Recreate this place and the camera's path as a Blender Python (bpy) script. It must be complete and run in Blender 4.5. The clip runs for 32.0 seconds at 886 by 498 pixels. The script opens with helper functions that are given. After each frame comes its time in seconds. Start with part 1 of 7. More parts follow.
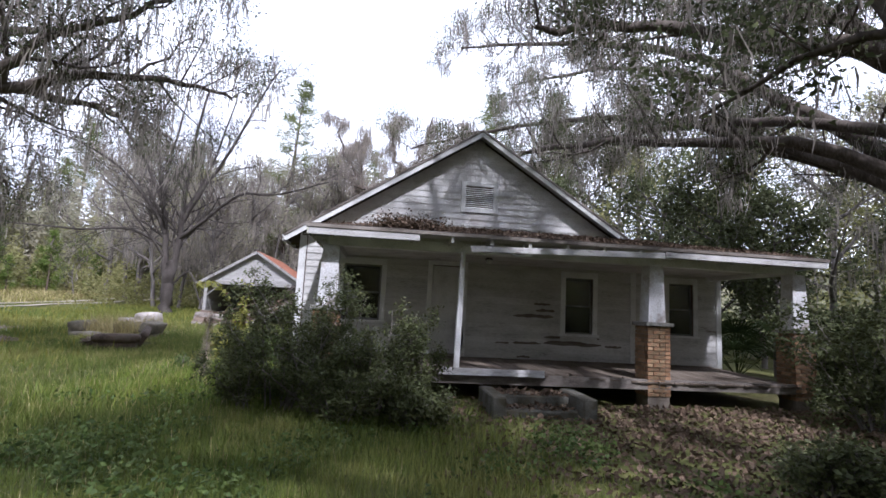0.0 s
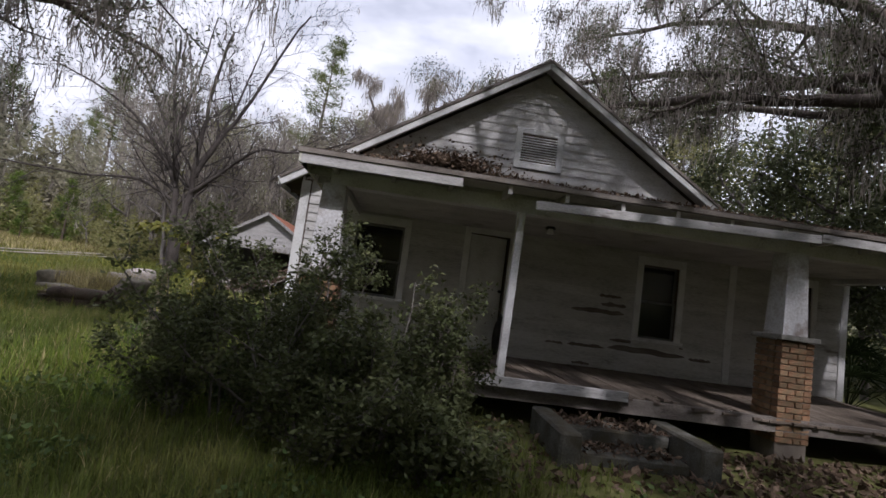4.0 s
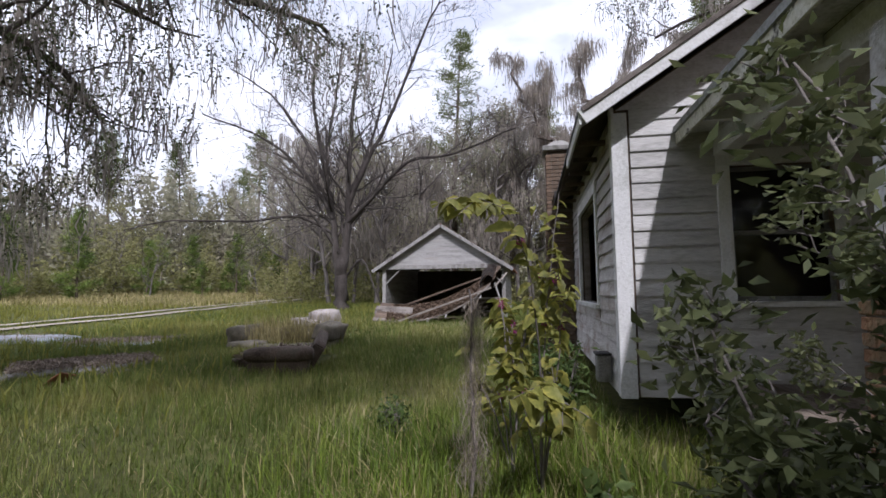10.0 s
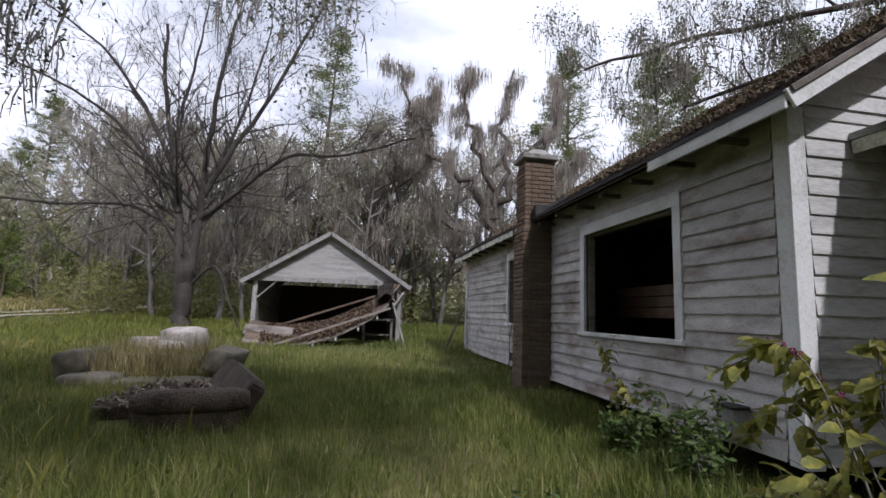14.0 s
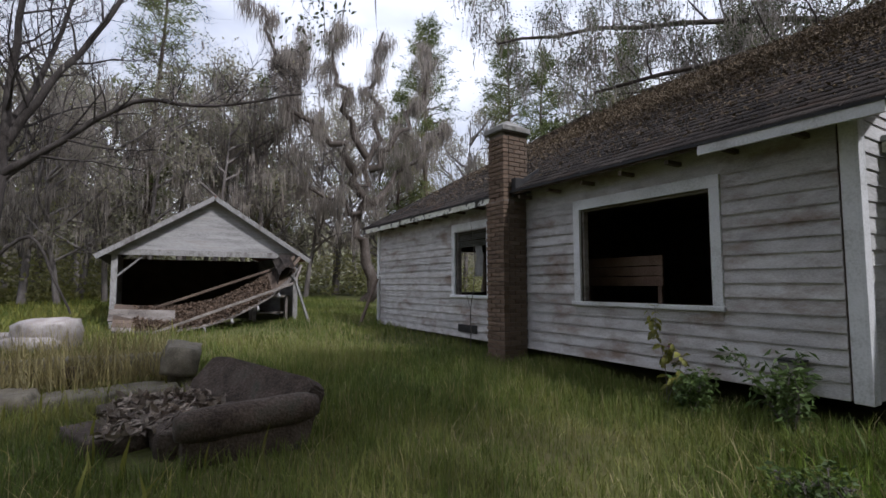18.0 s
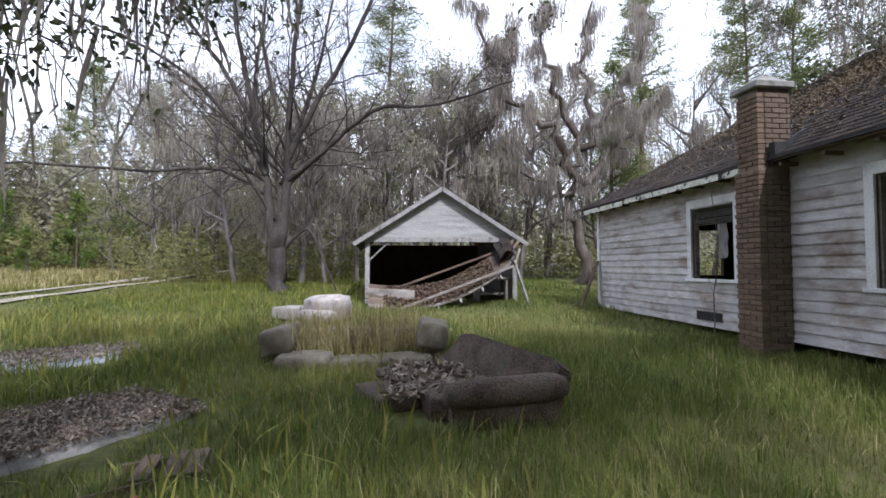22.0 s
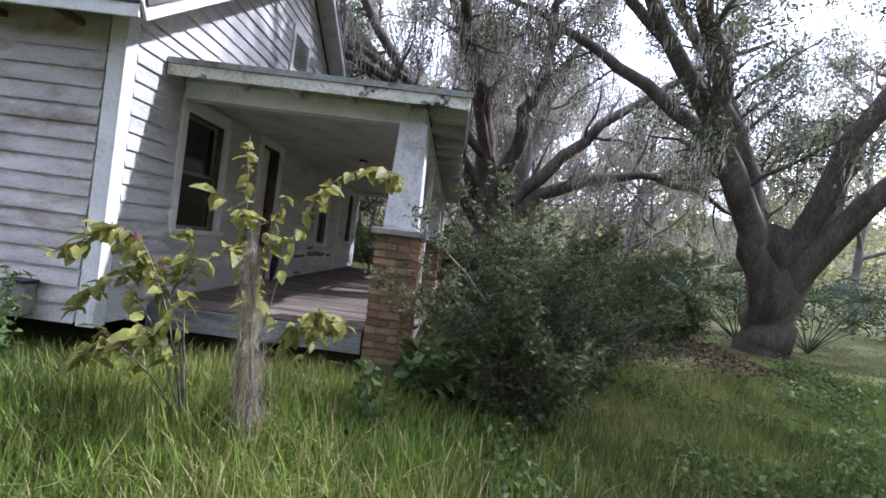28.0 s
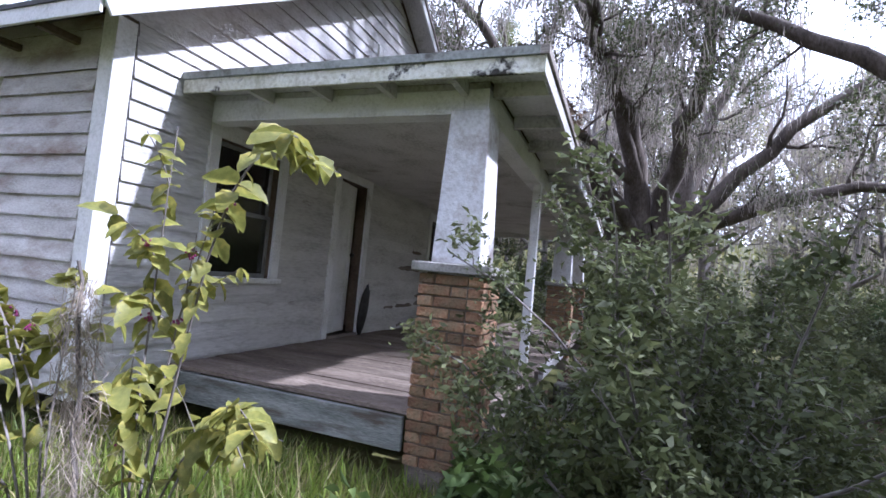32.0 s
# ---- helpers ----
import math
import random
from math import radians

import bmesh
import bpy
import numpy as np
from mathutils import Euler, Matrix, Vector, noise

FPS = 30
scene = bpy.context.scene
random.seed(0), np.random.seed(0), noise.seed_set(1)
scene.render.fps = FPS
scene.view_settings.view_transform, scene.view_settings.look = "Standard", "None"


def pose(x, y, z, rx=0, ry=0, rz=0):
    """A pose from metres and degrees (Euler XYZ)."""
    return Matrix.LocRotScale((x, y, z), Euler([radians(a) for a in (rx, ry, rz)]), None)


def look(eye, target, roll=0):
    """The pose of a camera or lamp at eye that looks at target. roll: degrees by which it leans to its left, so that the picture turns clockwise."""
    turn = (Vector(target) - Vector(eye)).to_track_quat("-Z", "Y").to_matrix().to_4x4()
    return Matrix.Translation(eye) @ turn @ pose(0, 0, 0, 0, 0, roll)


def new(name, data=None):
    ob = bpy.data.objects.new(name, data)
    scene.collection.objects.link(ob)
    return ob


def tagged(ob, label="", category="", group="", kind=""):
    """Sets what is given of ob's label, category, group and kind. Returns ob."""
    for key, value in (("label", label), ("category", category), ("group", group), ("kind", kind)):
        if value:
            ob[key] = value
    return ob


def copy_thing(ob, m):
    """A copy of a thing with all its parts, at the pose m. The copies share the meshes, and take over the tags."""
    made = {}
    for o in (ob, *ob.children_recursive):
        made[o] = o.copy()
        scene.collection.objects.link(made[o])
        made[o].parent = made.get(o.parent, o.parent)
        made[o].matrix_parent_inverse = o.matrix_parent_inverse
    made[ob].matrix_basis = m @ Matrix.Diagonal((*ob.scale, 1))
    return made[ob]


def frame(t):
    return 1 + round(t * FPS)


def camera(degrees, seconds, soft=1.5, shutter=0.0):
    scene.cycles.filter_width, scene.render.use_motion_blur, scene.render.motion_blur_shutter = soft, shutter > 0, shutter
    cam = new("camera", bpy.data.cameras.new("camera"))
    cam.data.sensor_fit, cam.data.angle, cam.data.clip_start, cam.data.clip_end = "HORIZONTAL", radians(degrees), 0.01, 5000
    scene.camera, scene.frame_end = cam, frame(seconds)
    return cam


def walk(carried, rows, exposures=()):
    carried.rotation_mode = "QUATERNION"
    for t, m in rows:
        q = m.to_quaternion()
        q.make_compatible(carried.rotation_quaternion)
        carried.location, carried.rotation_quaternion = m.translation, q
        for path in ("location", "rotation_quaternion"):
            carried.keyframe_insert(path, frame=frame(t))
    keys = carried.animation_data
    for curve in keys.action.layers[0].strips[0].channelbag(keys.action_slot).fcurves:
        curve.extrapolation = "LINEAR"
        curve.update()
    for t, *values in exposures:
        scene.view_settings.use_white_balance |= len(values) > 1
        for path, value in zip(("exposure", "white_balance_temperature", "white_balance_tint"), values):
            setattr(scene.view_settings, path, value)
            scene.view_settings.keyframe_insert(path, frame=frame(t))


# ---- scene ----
cam = camera(84.5, 32.0, soft=1.6, shutter=0.0)
# seconds, eye x, y, z, then turns about x, y, z
ROWS = [
    (0, 1.640, -10.022, 1.426, 97.04, -2.96, -7.34),
    (0.5, 1.485, -9.770, 1.375, 99.29, -4.20, -6.23),
    (1, 1.497, -9.496, 1.337, 96.40, -5.94, -7.74),
    (1.5, 1.550, -9.177, 1.314, 97.72, -5.58, -8.28),
    (2, 1.578, -8.917, 1.343, 95.24, -6.80, -8.79),
    (2.5, 1.594, -8.575, 1.343, 97.35, -6.90, -9.03),
    (4.5, 1.728, -7.221, 1.323, 94.45, -7.36, -0.98),
    (5, 1.749, -6.819, 1.294, 95.18, -5.46, 6.53),
    (5.5, 1.650, -6.606, 1.327, 97.06, -5.61, 14.18),
    (6, 1.420, -6.395, 1.298, 97.60, -5.43, 15.70),
    (6.5, 1.217, -6.165, 1.299, 93.96, -7.53, 13.54),
    (7, 0.963, -5.819, 1.276, 96.76, -3.12, 13.41),
    (7.5, 0.649, -5.634, 1.270, 90.94, -1.49, 14.21),
    (8, 0.321, -5.318, 1.285, 93.02, -0.24, 12.20),
    (8.5, 0.106, -5.062, 1.291, 94.41, 0.62, 11.39),
    (9, -0.167, -4.858, 1.283, 91.63, -1.10, 11.59),
    (9.5, -0.490, -4.604, 1.284, 93.21, -3.34, 10.64),
    (10, -0.743, -4.327, 1.242, 95.00, 0.61, 10.22),
    (10.5, -1.041, -4.088, 1.281, 95.05, -0.45, 9.61),
    (11, -1.305, -3.933, 1.308, 93.58, -0.50, 7.28),
    (11.5, -1.563, -3.690, 1.271, 94.62, -0.11, 4.58),
    (12, -1.851, -3.574, 1.264, 95.76, -4.08, 6.33),
    (12.5, -2.161, -3.444, 1.276, 93.71, 2.21, 1.88),
    (13, -2.369, -3.325, 1.307, 94.88, -2.44, -5.23),
    (13.5, -2.629, -3.041, 1.277, 96.35, -1.69, -10.09),
    (15.5, -3.727, -2.287, 1.228, 99.41, -2.88, -10.74),
    (16, -4.082, -2.206, 1.237, 96.49, -1.14, -10.97),
    (16.5, -4.348, -2.021, 1.260, 96.13, -1.08, -17.53),
    (17, -4.552, -1.722, 1.270, 97.11, 1.56, -21.94),
    (17.5, -4.804, -1.607, 1.277, 95.46, 3.32, -22.38),
    (18, -4.964, -1.607, 1.321, 94.12, 0.12, -31.35),
    (18.5, -4.988, -1.636, 1.318, 94.62, -2.11, -44.87),
    (19, -4.940, -1.710, 1.344, 94.96, -2.14, -53.76),
    (19.5, -4.895, -1.767, 1.355, 95.57, -1.62, -58.62),
    (20, -4.966, -1.754, 1.370, 96.90, -1.27, -54.87),
    (20.5, -5.103, -1.651, 1.333, 95.15, 0.43, -38.58),
    (21, -5.176, -1.562, 1.340, 93.89, 0.71, -25.79),
    (21.5, -5.219, -1.533, 1.348, 92.74, 0.46, -15.70),
    (22, -5.260, -1.547, 1.344, 92.05, 0.26, -7.49),
    (22.5, -5.299, -1.582, 1.350, 91.13, -0.61, -3.41),
    (23, -5.278, -1.591, 1.341, 91.82, 0.64, -5.41),
    (23.5, -5.147, -1.604, 1.339, 92.00, -2.06, -21.73),
    (24, -5.029, -1.671, 1.329, 92.25, 0.26, -33.99),
    (24.5, -4.864, -1.759, 1.282, 94.93, -2.96, -42.25),
    (25, -4.698, -1.856, 1.269, 94.61, -1.86, -44.34),
    (25.5, -4.632, -1.913, 1.275, 92.65, -3.44, -48.30),
    (26, -4.565, -1.893, 1.174, 92.03, -4.69, -56.65),
    (26.5, -4.317, -1.978, 1.215, 93.33, -7.73, -81.00),
    (28.5, -3.397, -2.832, 1.286, 89.69, -7.19, -88.77),
    (29, -3.129, -2.944, 1.282, 90.11, -4.74, -82.38),
    (29.5, -2.854, -3.058, 1.319, 91.04, -6.75, -74.60),
    (30, -2.716, -3.060, 1.307, 91.76, -5.93, -69.84),
    (30.5, -2.556, -3.000, 1.290, 90.71, -7.91, -70.20),
    (31, -2.437, -2.948, 1.307, 90.96, -7.21, -69.94),
    (31.5, -2.272, -3.009, 1.301, 91.95, -4.27, -70.23),
    (32, -2.080, -3.100, 1.308, 93.24, -5.32, -69.91),
]
EXPOSURES = ((0.0, 0.2, 5600, 20), (1.0, -0.1, 5650, 20), (2.0, -0.3, 5800, 19), (5.0, -0.75, 6000, 20), (6.0, -0.45, 5950, 20), (9.0, -0.45, 5750, 20), (11.0, -0.35, 5850, 19), (13.5, -0.55, 5850, 18), (17.0, -0.75, 5800, 17), (20.0, -0.5, 5750, 15), (21.0, -0.2, 5750, 16), (23.0, 0.0, 5550, 16), (24.0, -0.15, 5600, 18), (25.0, -0.1, 5500, 16), (26.0, 0.1, 5450, 15), (29.0, 1.05, 5250, 24), (31.0, 1.15, 5200, 25), (32.0, 1.1, 5150, 25))
walk(cam, [(t, pose(x, y, z, rx, ry, rz)) for t, x, y, z, rx, ry, rz in ROWS], EXPOSURES)

# ---- sky and sun ----
world = bpy.data.worlds.new("sky")
scene.world = world
world.use_nodes = True
wn, wl = world.node_tree.nodes, world.node_tree.links
wn.clear()
SUN_TO = Vector((0.185, -0.65, 0.74)).normalized()  # direction towards the sun
sky = wn.new("ShaderNodeTexSky")
sky.sky_type, sky.sun_disc = "NISHITA", False
sky.sun_elevation = math.asin(SUN_TO.z)
sky.sun_rotation = math.atan2(SUN_TO.x, SUN_TO.y)
cloud_map = wn.new("ShaderNodeMapping")
cloud_map.inputs["Scale"].default_value = (1.6, 1.6, 4.0)
cloud_co = wn.new("ShaderNodeTexCoord")
cloud_noise = wn.new("ShaderNodeTexNoise")
cloud_noise.inputs["Scale"].default_value = 1.7
cloud_noise.inputs["Detail"].default_value = 7.0
cloud_noise.inputs["Roughness"].default_value = 0.55
cloud_ramp = wn.new("ShaderNodeValToRGB")
cloud_ramp.color_ramp.elements[0].position, cloud_ramp.color_ramp.elements[0].color = 0.25, (0.7, 0.7, 0.7, 1)
cloud_ramp.color_ramp.elements[1].position, cloud_ramp.color_ramp.elements[1].color = 0.50, (1, 1, 1, 1)
cloud_tone = wn.new("ShaderNodeValToRGB")
cloud_tone.color_ramp.elements[0].position, cloud_tone.color_ramp.elements[0].color = 0.34, (15.0, 15.7, 16.9, 1)
cloud_tone.color_ramp.elements[1].position, cloud_tone.color_ramp.elements[1].color = 0.56, (22.0, 22.3, 22.8, 1)
cloud_mix = wn.new("ShaderNodeMix")
cloud_mix.data_type = "RGBA"
sky_bg, sky_out = wn.new("ShaderNodeBackground"), wn.new("ShaderNodeOutputWorld")
sky_bg.inputs["Strength"].default_value = 0.085
wl.new(cloud_co.outputs["Generated"], cloud_map.inputs["Vector"])
wl.new(cloud_map.outputs["Vector"], cloud_noise.inputs["Vector"])
wl.new(cloud_noise.outputs["Fac"], cloud_ramp.inputs["Fac"])
wl.new(cloud_noise.outputs["Fac"], cloud_tone.inputs["Fac"])
wl.new(cloud_ramp.outputs["Color"], cloud_mix.inputs["Factor"])
wl.new(sky.outputs["Color"], cloud_mix.inputs["A"])
wl.new(cloud_tone.outputs["Color"], cloud_mix.inputs["B"])
wl.new(cloud_mix.outputs["Result"], sky_bg.inputs["Color"])
wl.new(sky_bg.outputs["Background"], sky_out.inputs["Surface"])
sun = new("sun", bpy.data.lights.new("sun", "SUN"))
sun.data.energy, sun.data.angle, sun.data.color = 4.8, radians(1.5), (1.0, 0.96, 0.88)
sun.matrix_world = look((0, 0, 30), Vector((0, 0, 30)) - SUN_TO)

# ---- materials ----
def material(name, stops, scale=4.0, fine=40.0, rough=0.85, bump=0.3, bump_scale=None, stretch=(1, 1, 1), vary=0.0, island=0.0, sheen=0.0, metal=0.0,
             stains=None, stain_scale=1.2, stain_at=(0.55, 0.7), through_light=0.0, spec=0.3):
    """Two scales of noise choose between the colour stops; stains lie over them; vary and island shift the value per object or per piece."""
    m = bpy.data.materials.new(name)
    m.use_nodes = True
    n, l = m.node_tree.nodes, m.node_tree.links
    shader = n["Principled BSDF"]
    co, mp = n.new("ShaderNodeTexCoord"), n.new("ShaderNodeMapping")
    mp.inputs["Scale"].default_value = stretch
    l.new(co.outputs["Object"], mp.inputs["Vector"])
    coarse, small = n.new("ShaderNodeTexNoise"), n.new("ShaderNodeTexNoise")
    for node, value, detail in ((coarse, scale, 4.0), (small, fine, 3.0)):
        node.inputs["Scale"].default_value, node.inputs["Detail"].default_value = value, detail
        l.new(mp.outputs["Vector"], node.inputs["Vector"])
    add = n.new("ShaderNodeMath")
    add.operation = "MULTIPLY_ADD"
    add.inputs[1].default_value = 0.45
    l.new(small.outputs["Fac"], add.inputs[0])
    half = n.new("ShaderNodeMath")
    half.operation = "MULTIPLY"
    half.inputs[1].default_value = 0.6
    l.new(coarse.outputs["Fac"], half.inputs[0])
    l.new(half.outputs[0], add.inputs[2])
    ramp = n.new("ShaderNodeValToRGB")
    els = ramp.color_ramp.elements
    while len(els) < len(stops):
        els.new(0.5)
    for i, c in enumerate(stops):
        els[i].position = 0.36 + 0.32 * i / max(1, len(stops) - 1)
        els[i].color = (*c, 1)
    l.new(add.outputs[0], ramp.inputs["Fac"])
    colour = ramp.outputs["Color"]
    if stains:
        big = n.new("ShaderNodeTexNoise")
        big.inputs["Scale"].default_value, big.inputs["Detail"].default_value, big.inputs["Roughness"].default_value = stain_scale, 6.0, 0.65
        l.new(mp.outputs["Vector"], big.inputs["Vector"])
        cut = n.new("ShaderNodeMapRange")
        cut.inputs["From Min"].default_value, cut.inputs["From Max"].default_value = stain_at
        l.new(big.outputs["Fac"], cut.inputs["Value"])
        mix = n.new("ShaderNodeMix")
        mix.data_type = "RGBA"
        l.new(cut.outputs["Result"], mix.inputs["Factor"])
        l.new(colour, mix.inputs["A"])
        mix.inputs["B"].default_value = (*stains, 1)
        colour = mix.outputs["Result"]
    if vary or island:
        source = n.new("ShaderNodeNewGeometry").outputs["Random Per Island"] if island else n.new("ShaderNodeObjectInfo").outputs["Random"]
        amount = island or vary
        mr = n.new("ShaderNodeMapRange")
        mr.inputs["To Min"].default_value, mr.inputs["To Max"].default_value = 1 - amount, 1 + amount
        l.new(source, mr.inputs["Value"])
        hsv = n.new("ShaderNodeHueSaturation")
        l.new(mr.outputs["Result"], hsv.inputs["Value"])
        l.new(colour, hsv.inputs["Color"])
        colour = hsv.outputs["Color"]
    l.new(colour, shader.inputs["Base Color"])
    shader.inputs["Roughness"].default_value, shader.inputs["Metallic"].default_value = rough, metal
    shader.inputs["Specular IOR Level"].default_value = spec
    if sheen:
        shader.inputs["Sheen Weight"].default_value = sheen
    if bump:
        bn = n.new("ShaderNodeBump")
        bn.inputs["Strength"].default_value, bn.inputs["Distance"].default_value = bump, 0.02
        if bump_scale:
            own = n.new("ShaderNodeTexNoise")
            own.inputs["Scale"].default_value, own.inputs["Detail"].default_value = bump_scale, 5.0
            l.new(mp.outputs["Vector"], own.inputs["Vector"])
            l.new(own.outputs["Fac"], bn.inputs["Height"])
        else:
            l.new(add.outputs[0], bn.inputs["Height"])
        l.new(bn.outputs["Normal"], shader.inputs["Normal"])
    if through_light:
        tr = n.new("ShaderNodeBsdfTranslucent")
        l.new(colour, tr.inputs["Color"])
        ms = n.new("ShaderNodeMixShader")
        ms.inputs["Fac"].default_value = through_light
        l.new(shader.outputs["BSDF"], ms.inputs[1])
        l.new(tr.outputs["BSDF"], ms.inputs[2])
        l.new(ms.outputs["Shader"], n["Material Output"].inputs["Surface"])
    return m


GABLE_PAINT = material("gable paint", [(0.40, 0.385, 0.375), (0.53, 0.52, 0.515), (0.62, 0.615, 0.62)], 4.0, 40, 0.75, 0.3, 60, (0.8, 0.8, 1.3), vary=0.08, stains=(0.32, 0.27, 0.25), stain_scale=2.0, stain_at=(0.55, 0.80))
# peeling, stained paint; values lowered and stains widened to put in west wall shade
PAINT = material("shade-darkened old white paint", [(0.37, 0.345, 0.33), (0.49, 0.47, 0.457), (0.59, 0.575, 0.565)], 6.0, 60, 0.75, 0.4, 70, (1.0, 0.7, 1.6), vary=0.12,
                 stains=(0.24, 0.18, 0.145), stain_scale=1.9, stain_at=(0.50, 0.68))
PORCH_PAINT = material("porch wall paint", [(0.36, 0.35, 0.34), (0.51, 0.50, 0.49), (0.60, 0.59, 0.58)], 3.0, 26, 0.75, 0.3, 60, (0.5, 0.5, 2.2), vary=0.08,
                       stains=(0.15, 0.115, 0.10), stain_scale=1.3, stain_at=(0.63, 0.70))
SASH = material("grimy grey sash paint", [(0.10, 0.10, 0.10), (0.18, 0.18, 0.178), (0.26, 0.26, 0.255)], 5, 50, 0.8, 0.3, 60)
TRIM = material("white trim paint", [(0.50, 0.50, 0.49), (0.68, 0.68, 0.68), (0.76, 0.76, 0.77)], 3.0, 50, 0.65, 0.2, 80, vary=0.06, stains=(0.30, 0.28, 0.25), stain_scale=2.5, stain_at=(0.60, 0.85))
MOULDY = material("mouldy fascia paint", [(0.40, 0.39, 0.30), (0.66, 0.66, 0.58), (0.74, 0.74, 0.70)], 3.0, 40, 0.8, 0.3, 70, stains=(0.04, 0.037, 0.032), stain_scale=3.0, stain_at=(0.53, 0.58))
PEELING = material("peeling fascia paint", [(0.30, 0.29, 0.28), (0.47, 0.46, 0.455), (0.58, 0.575, 0.57)], 6.0, 50, 0.85, 0.5, 70, (0.5, 0.5, 2.5), stains=(0.10, 0.085, 0.075), stain_scale=3.0, stain_at=(0.56, 0.66))
FLASHING = material("stained edge flashing", [(0.17, 0.18, 0.165), (0.27, 0.29, 0.27), (0.36, 0.37, 0.35)], 5, 50, 0.6, 0.2, stains=(0.10, 0.095, 0.08), stain_scale=5.0, stain_at=(0.52, 0.66))
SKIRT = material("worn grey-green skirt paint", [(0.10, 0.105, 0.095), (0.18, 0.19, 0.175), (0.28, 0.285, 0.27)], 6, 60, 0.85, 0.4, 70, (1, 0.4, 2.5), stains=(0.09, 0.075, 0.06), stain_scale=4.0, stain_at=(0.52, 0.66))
SOFFIT = material("soffit boards", [(0.30, 0.29, 0.28), (0.50, 0.49, 0.48), (0.58, 0.57, 0.56)], 2.5, 40, 0.8, 0.2, stains=(0.2, 0.17, 0.15), stain_scale=2.0, stain_at=(0.6, 0.8))
SHINGLE = material("old asphalt shingles", [(0.026, 0.022, 0.020), (0.056, 0.046, 0.040), (0.095, 0.078, 0.067)], 5, 120, 0.95, 0.5, 140, vary=0.25, island=0.3, stains=(0.10, 0.065, 0.045), stain_scale=2.0, stain_at=(0.55, 0.75))
LITTER = material("dry leaf litter", [(0.06, 0.042, 0.028), (0.125, 0.085, 0.058), (0.21, 0.155, 0.115)], 8, 70, 0.95, 0.6, 60, island=0.35)
ROOF_LITTER = material("matted roof litter", [(0.07, 0.052, 0.032), (0.145, 0.108, 0.068), (0.235, 0.18, 0.12)], 8, 70, 0.95, 0.6, 60, island=0.35)
HEAP_LEAF = material("bleached dead leaves", [(0.13, 0.10, 0.078), (0.24, 0.195, 0.155), (0.35, 0.30, 0.25)], 8, 70, 0.95, 0.3, island=0.4)
BRICK = material("weathered brick", [(0.12, 0.064, 0.038), (0.235, 0.13, 0.074), (0.34, 0.22, 0.13)], 6, 60, 0.9, 0.6, 70, vary=0.38, stains=(0.14, 0.11, 0.065), stain_scale=6.0, stain_at=(0.50, 0.68))
CHIM_BRICK = material("dark chimney brick", [(0.10, 0.066, 0.047), (0.17, 0.115, 0.08), (0.24, 0.17, 0.12)], 6, 60, 0.92, 0.5, 90, vary=0.22, stains=(0.075, 0.065, 0.055), stain_scale=2.0, stain_at=(0.45, 0.7))
MORTAR = material("old mortar", [(0.12, 0.10, 0.085), (0.2, 0.17, 0.14)], 8, 90, 0.95, 0.5, 120)
CONCRETE = material("weathered concrete", [(0.15, 0.14, 0.13), (0.26, 0.25, 0.235), (0.33, 0.32, 0.30)], 5, 80, 0.9, 0.4, 110, stains=(0.10, 0.10, 0.08), stain_scale=4, stain_at=(0.5, 0.7))
OLD_WOOD = material("grey weathered wood", [(0.09, 0.075, 0.065), (0.2, 0.175, 0.155), (0.30, 0.27, 0.245)], 3, 60, 0.9, 0.45, 90, (1, 0.3, 3), vary=0.2)
PORCH_WOOD = material("worn porch boards", [(0.075, 0.058, 0.046), (0.155, 0.125, 0.10), (0.245, 0.205, 0.17)], 2.0, 40, 0.9, 0.4, 80, (2, 0.6, 3), vary=0.12, stains=(0.09, 0.07, 0.055), stain_scale=1.6, stain_at=(0.5, 0.7))
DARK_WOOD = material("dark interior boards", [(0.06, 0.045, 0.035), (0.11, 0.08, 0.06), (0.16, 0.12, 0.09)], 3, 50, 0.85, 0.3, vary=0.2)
ROT_WOOD = material("brown inside boards", [(0.14, 0.085, 0.06), (0.24, 0.16, 0.115), (0.33, 0.24, 0.18)], 3, 50, 0.85, 0.3, vary=0.2)
BARK = material("oak bark", [(0.042, 0.034, 0.028), (0.09, 0.073, 0.061), (0.155, 0.132, 0.115)], 3, 26, 0.95, 0.9, 18, (1, 1, 0.35), stains=(0.13, 0.125, 0.11), stain_scale=2.5, stain_at=(0.62, 0.8))
GREY_BARK = material("grey bark", [(0.09, 0.078, 0.072), (0.17, 0.15, 0.138), (0.26, 0.24, 0.225)], 3, 30, 0.95, 0.7, 24, (1, 1, 0.35))
PINE_BARK = material("pine bark", [(0.055, 0.04, 0.032), (0.12, 0.088, 0.07), (0.18, 0.14, 0.115)], 3, 24, 0.95, 0.8, 16, (1, 1, 0.4))
MOSS = material("hanging grey moss", [(0.23, 0.20, 0.172), (0.36, 0.32, 0.28), (0.47, 0.425, 0.38)], 2, 18, 1.0, 0.0, island=0.25, through_light=0.55)
LEAF_OAK = material("oak leaves", [(0.055, 0.066, 0.032), (0.098, 0.115, 0.054), (0.155, 0.168, 0.085)], 0.8, 8, 0.5, 0.0, island=0.4, through_light=0.5)
LEAF_PINE = material("pine needles", [(0.085, 0.11, 0.038), (0.15, 0.18, 0.062), (0.23, 0.25, 0.10)], 0.5, 6, 0.7, 0.0, island=0.35, through_light=0.35)
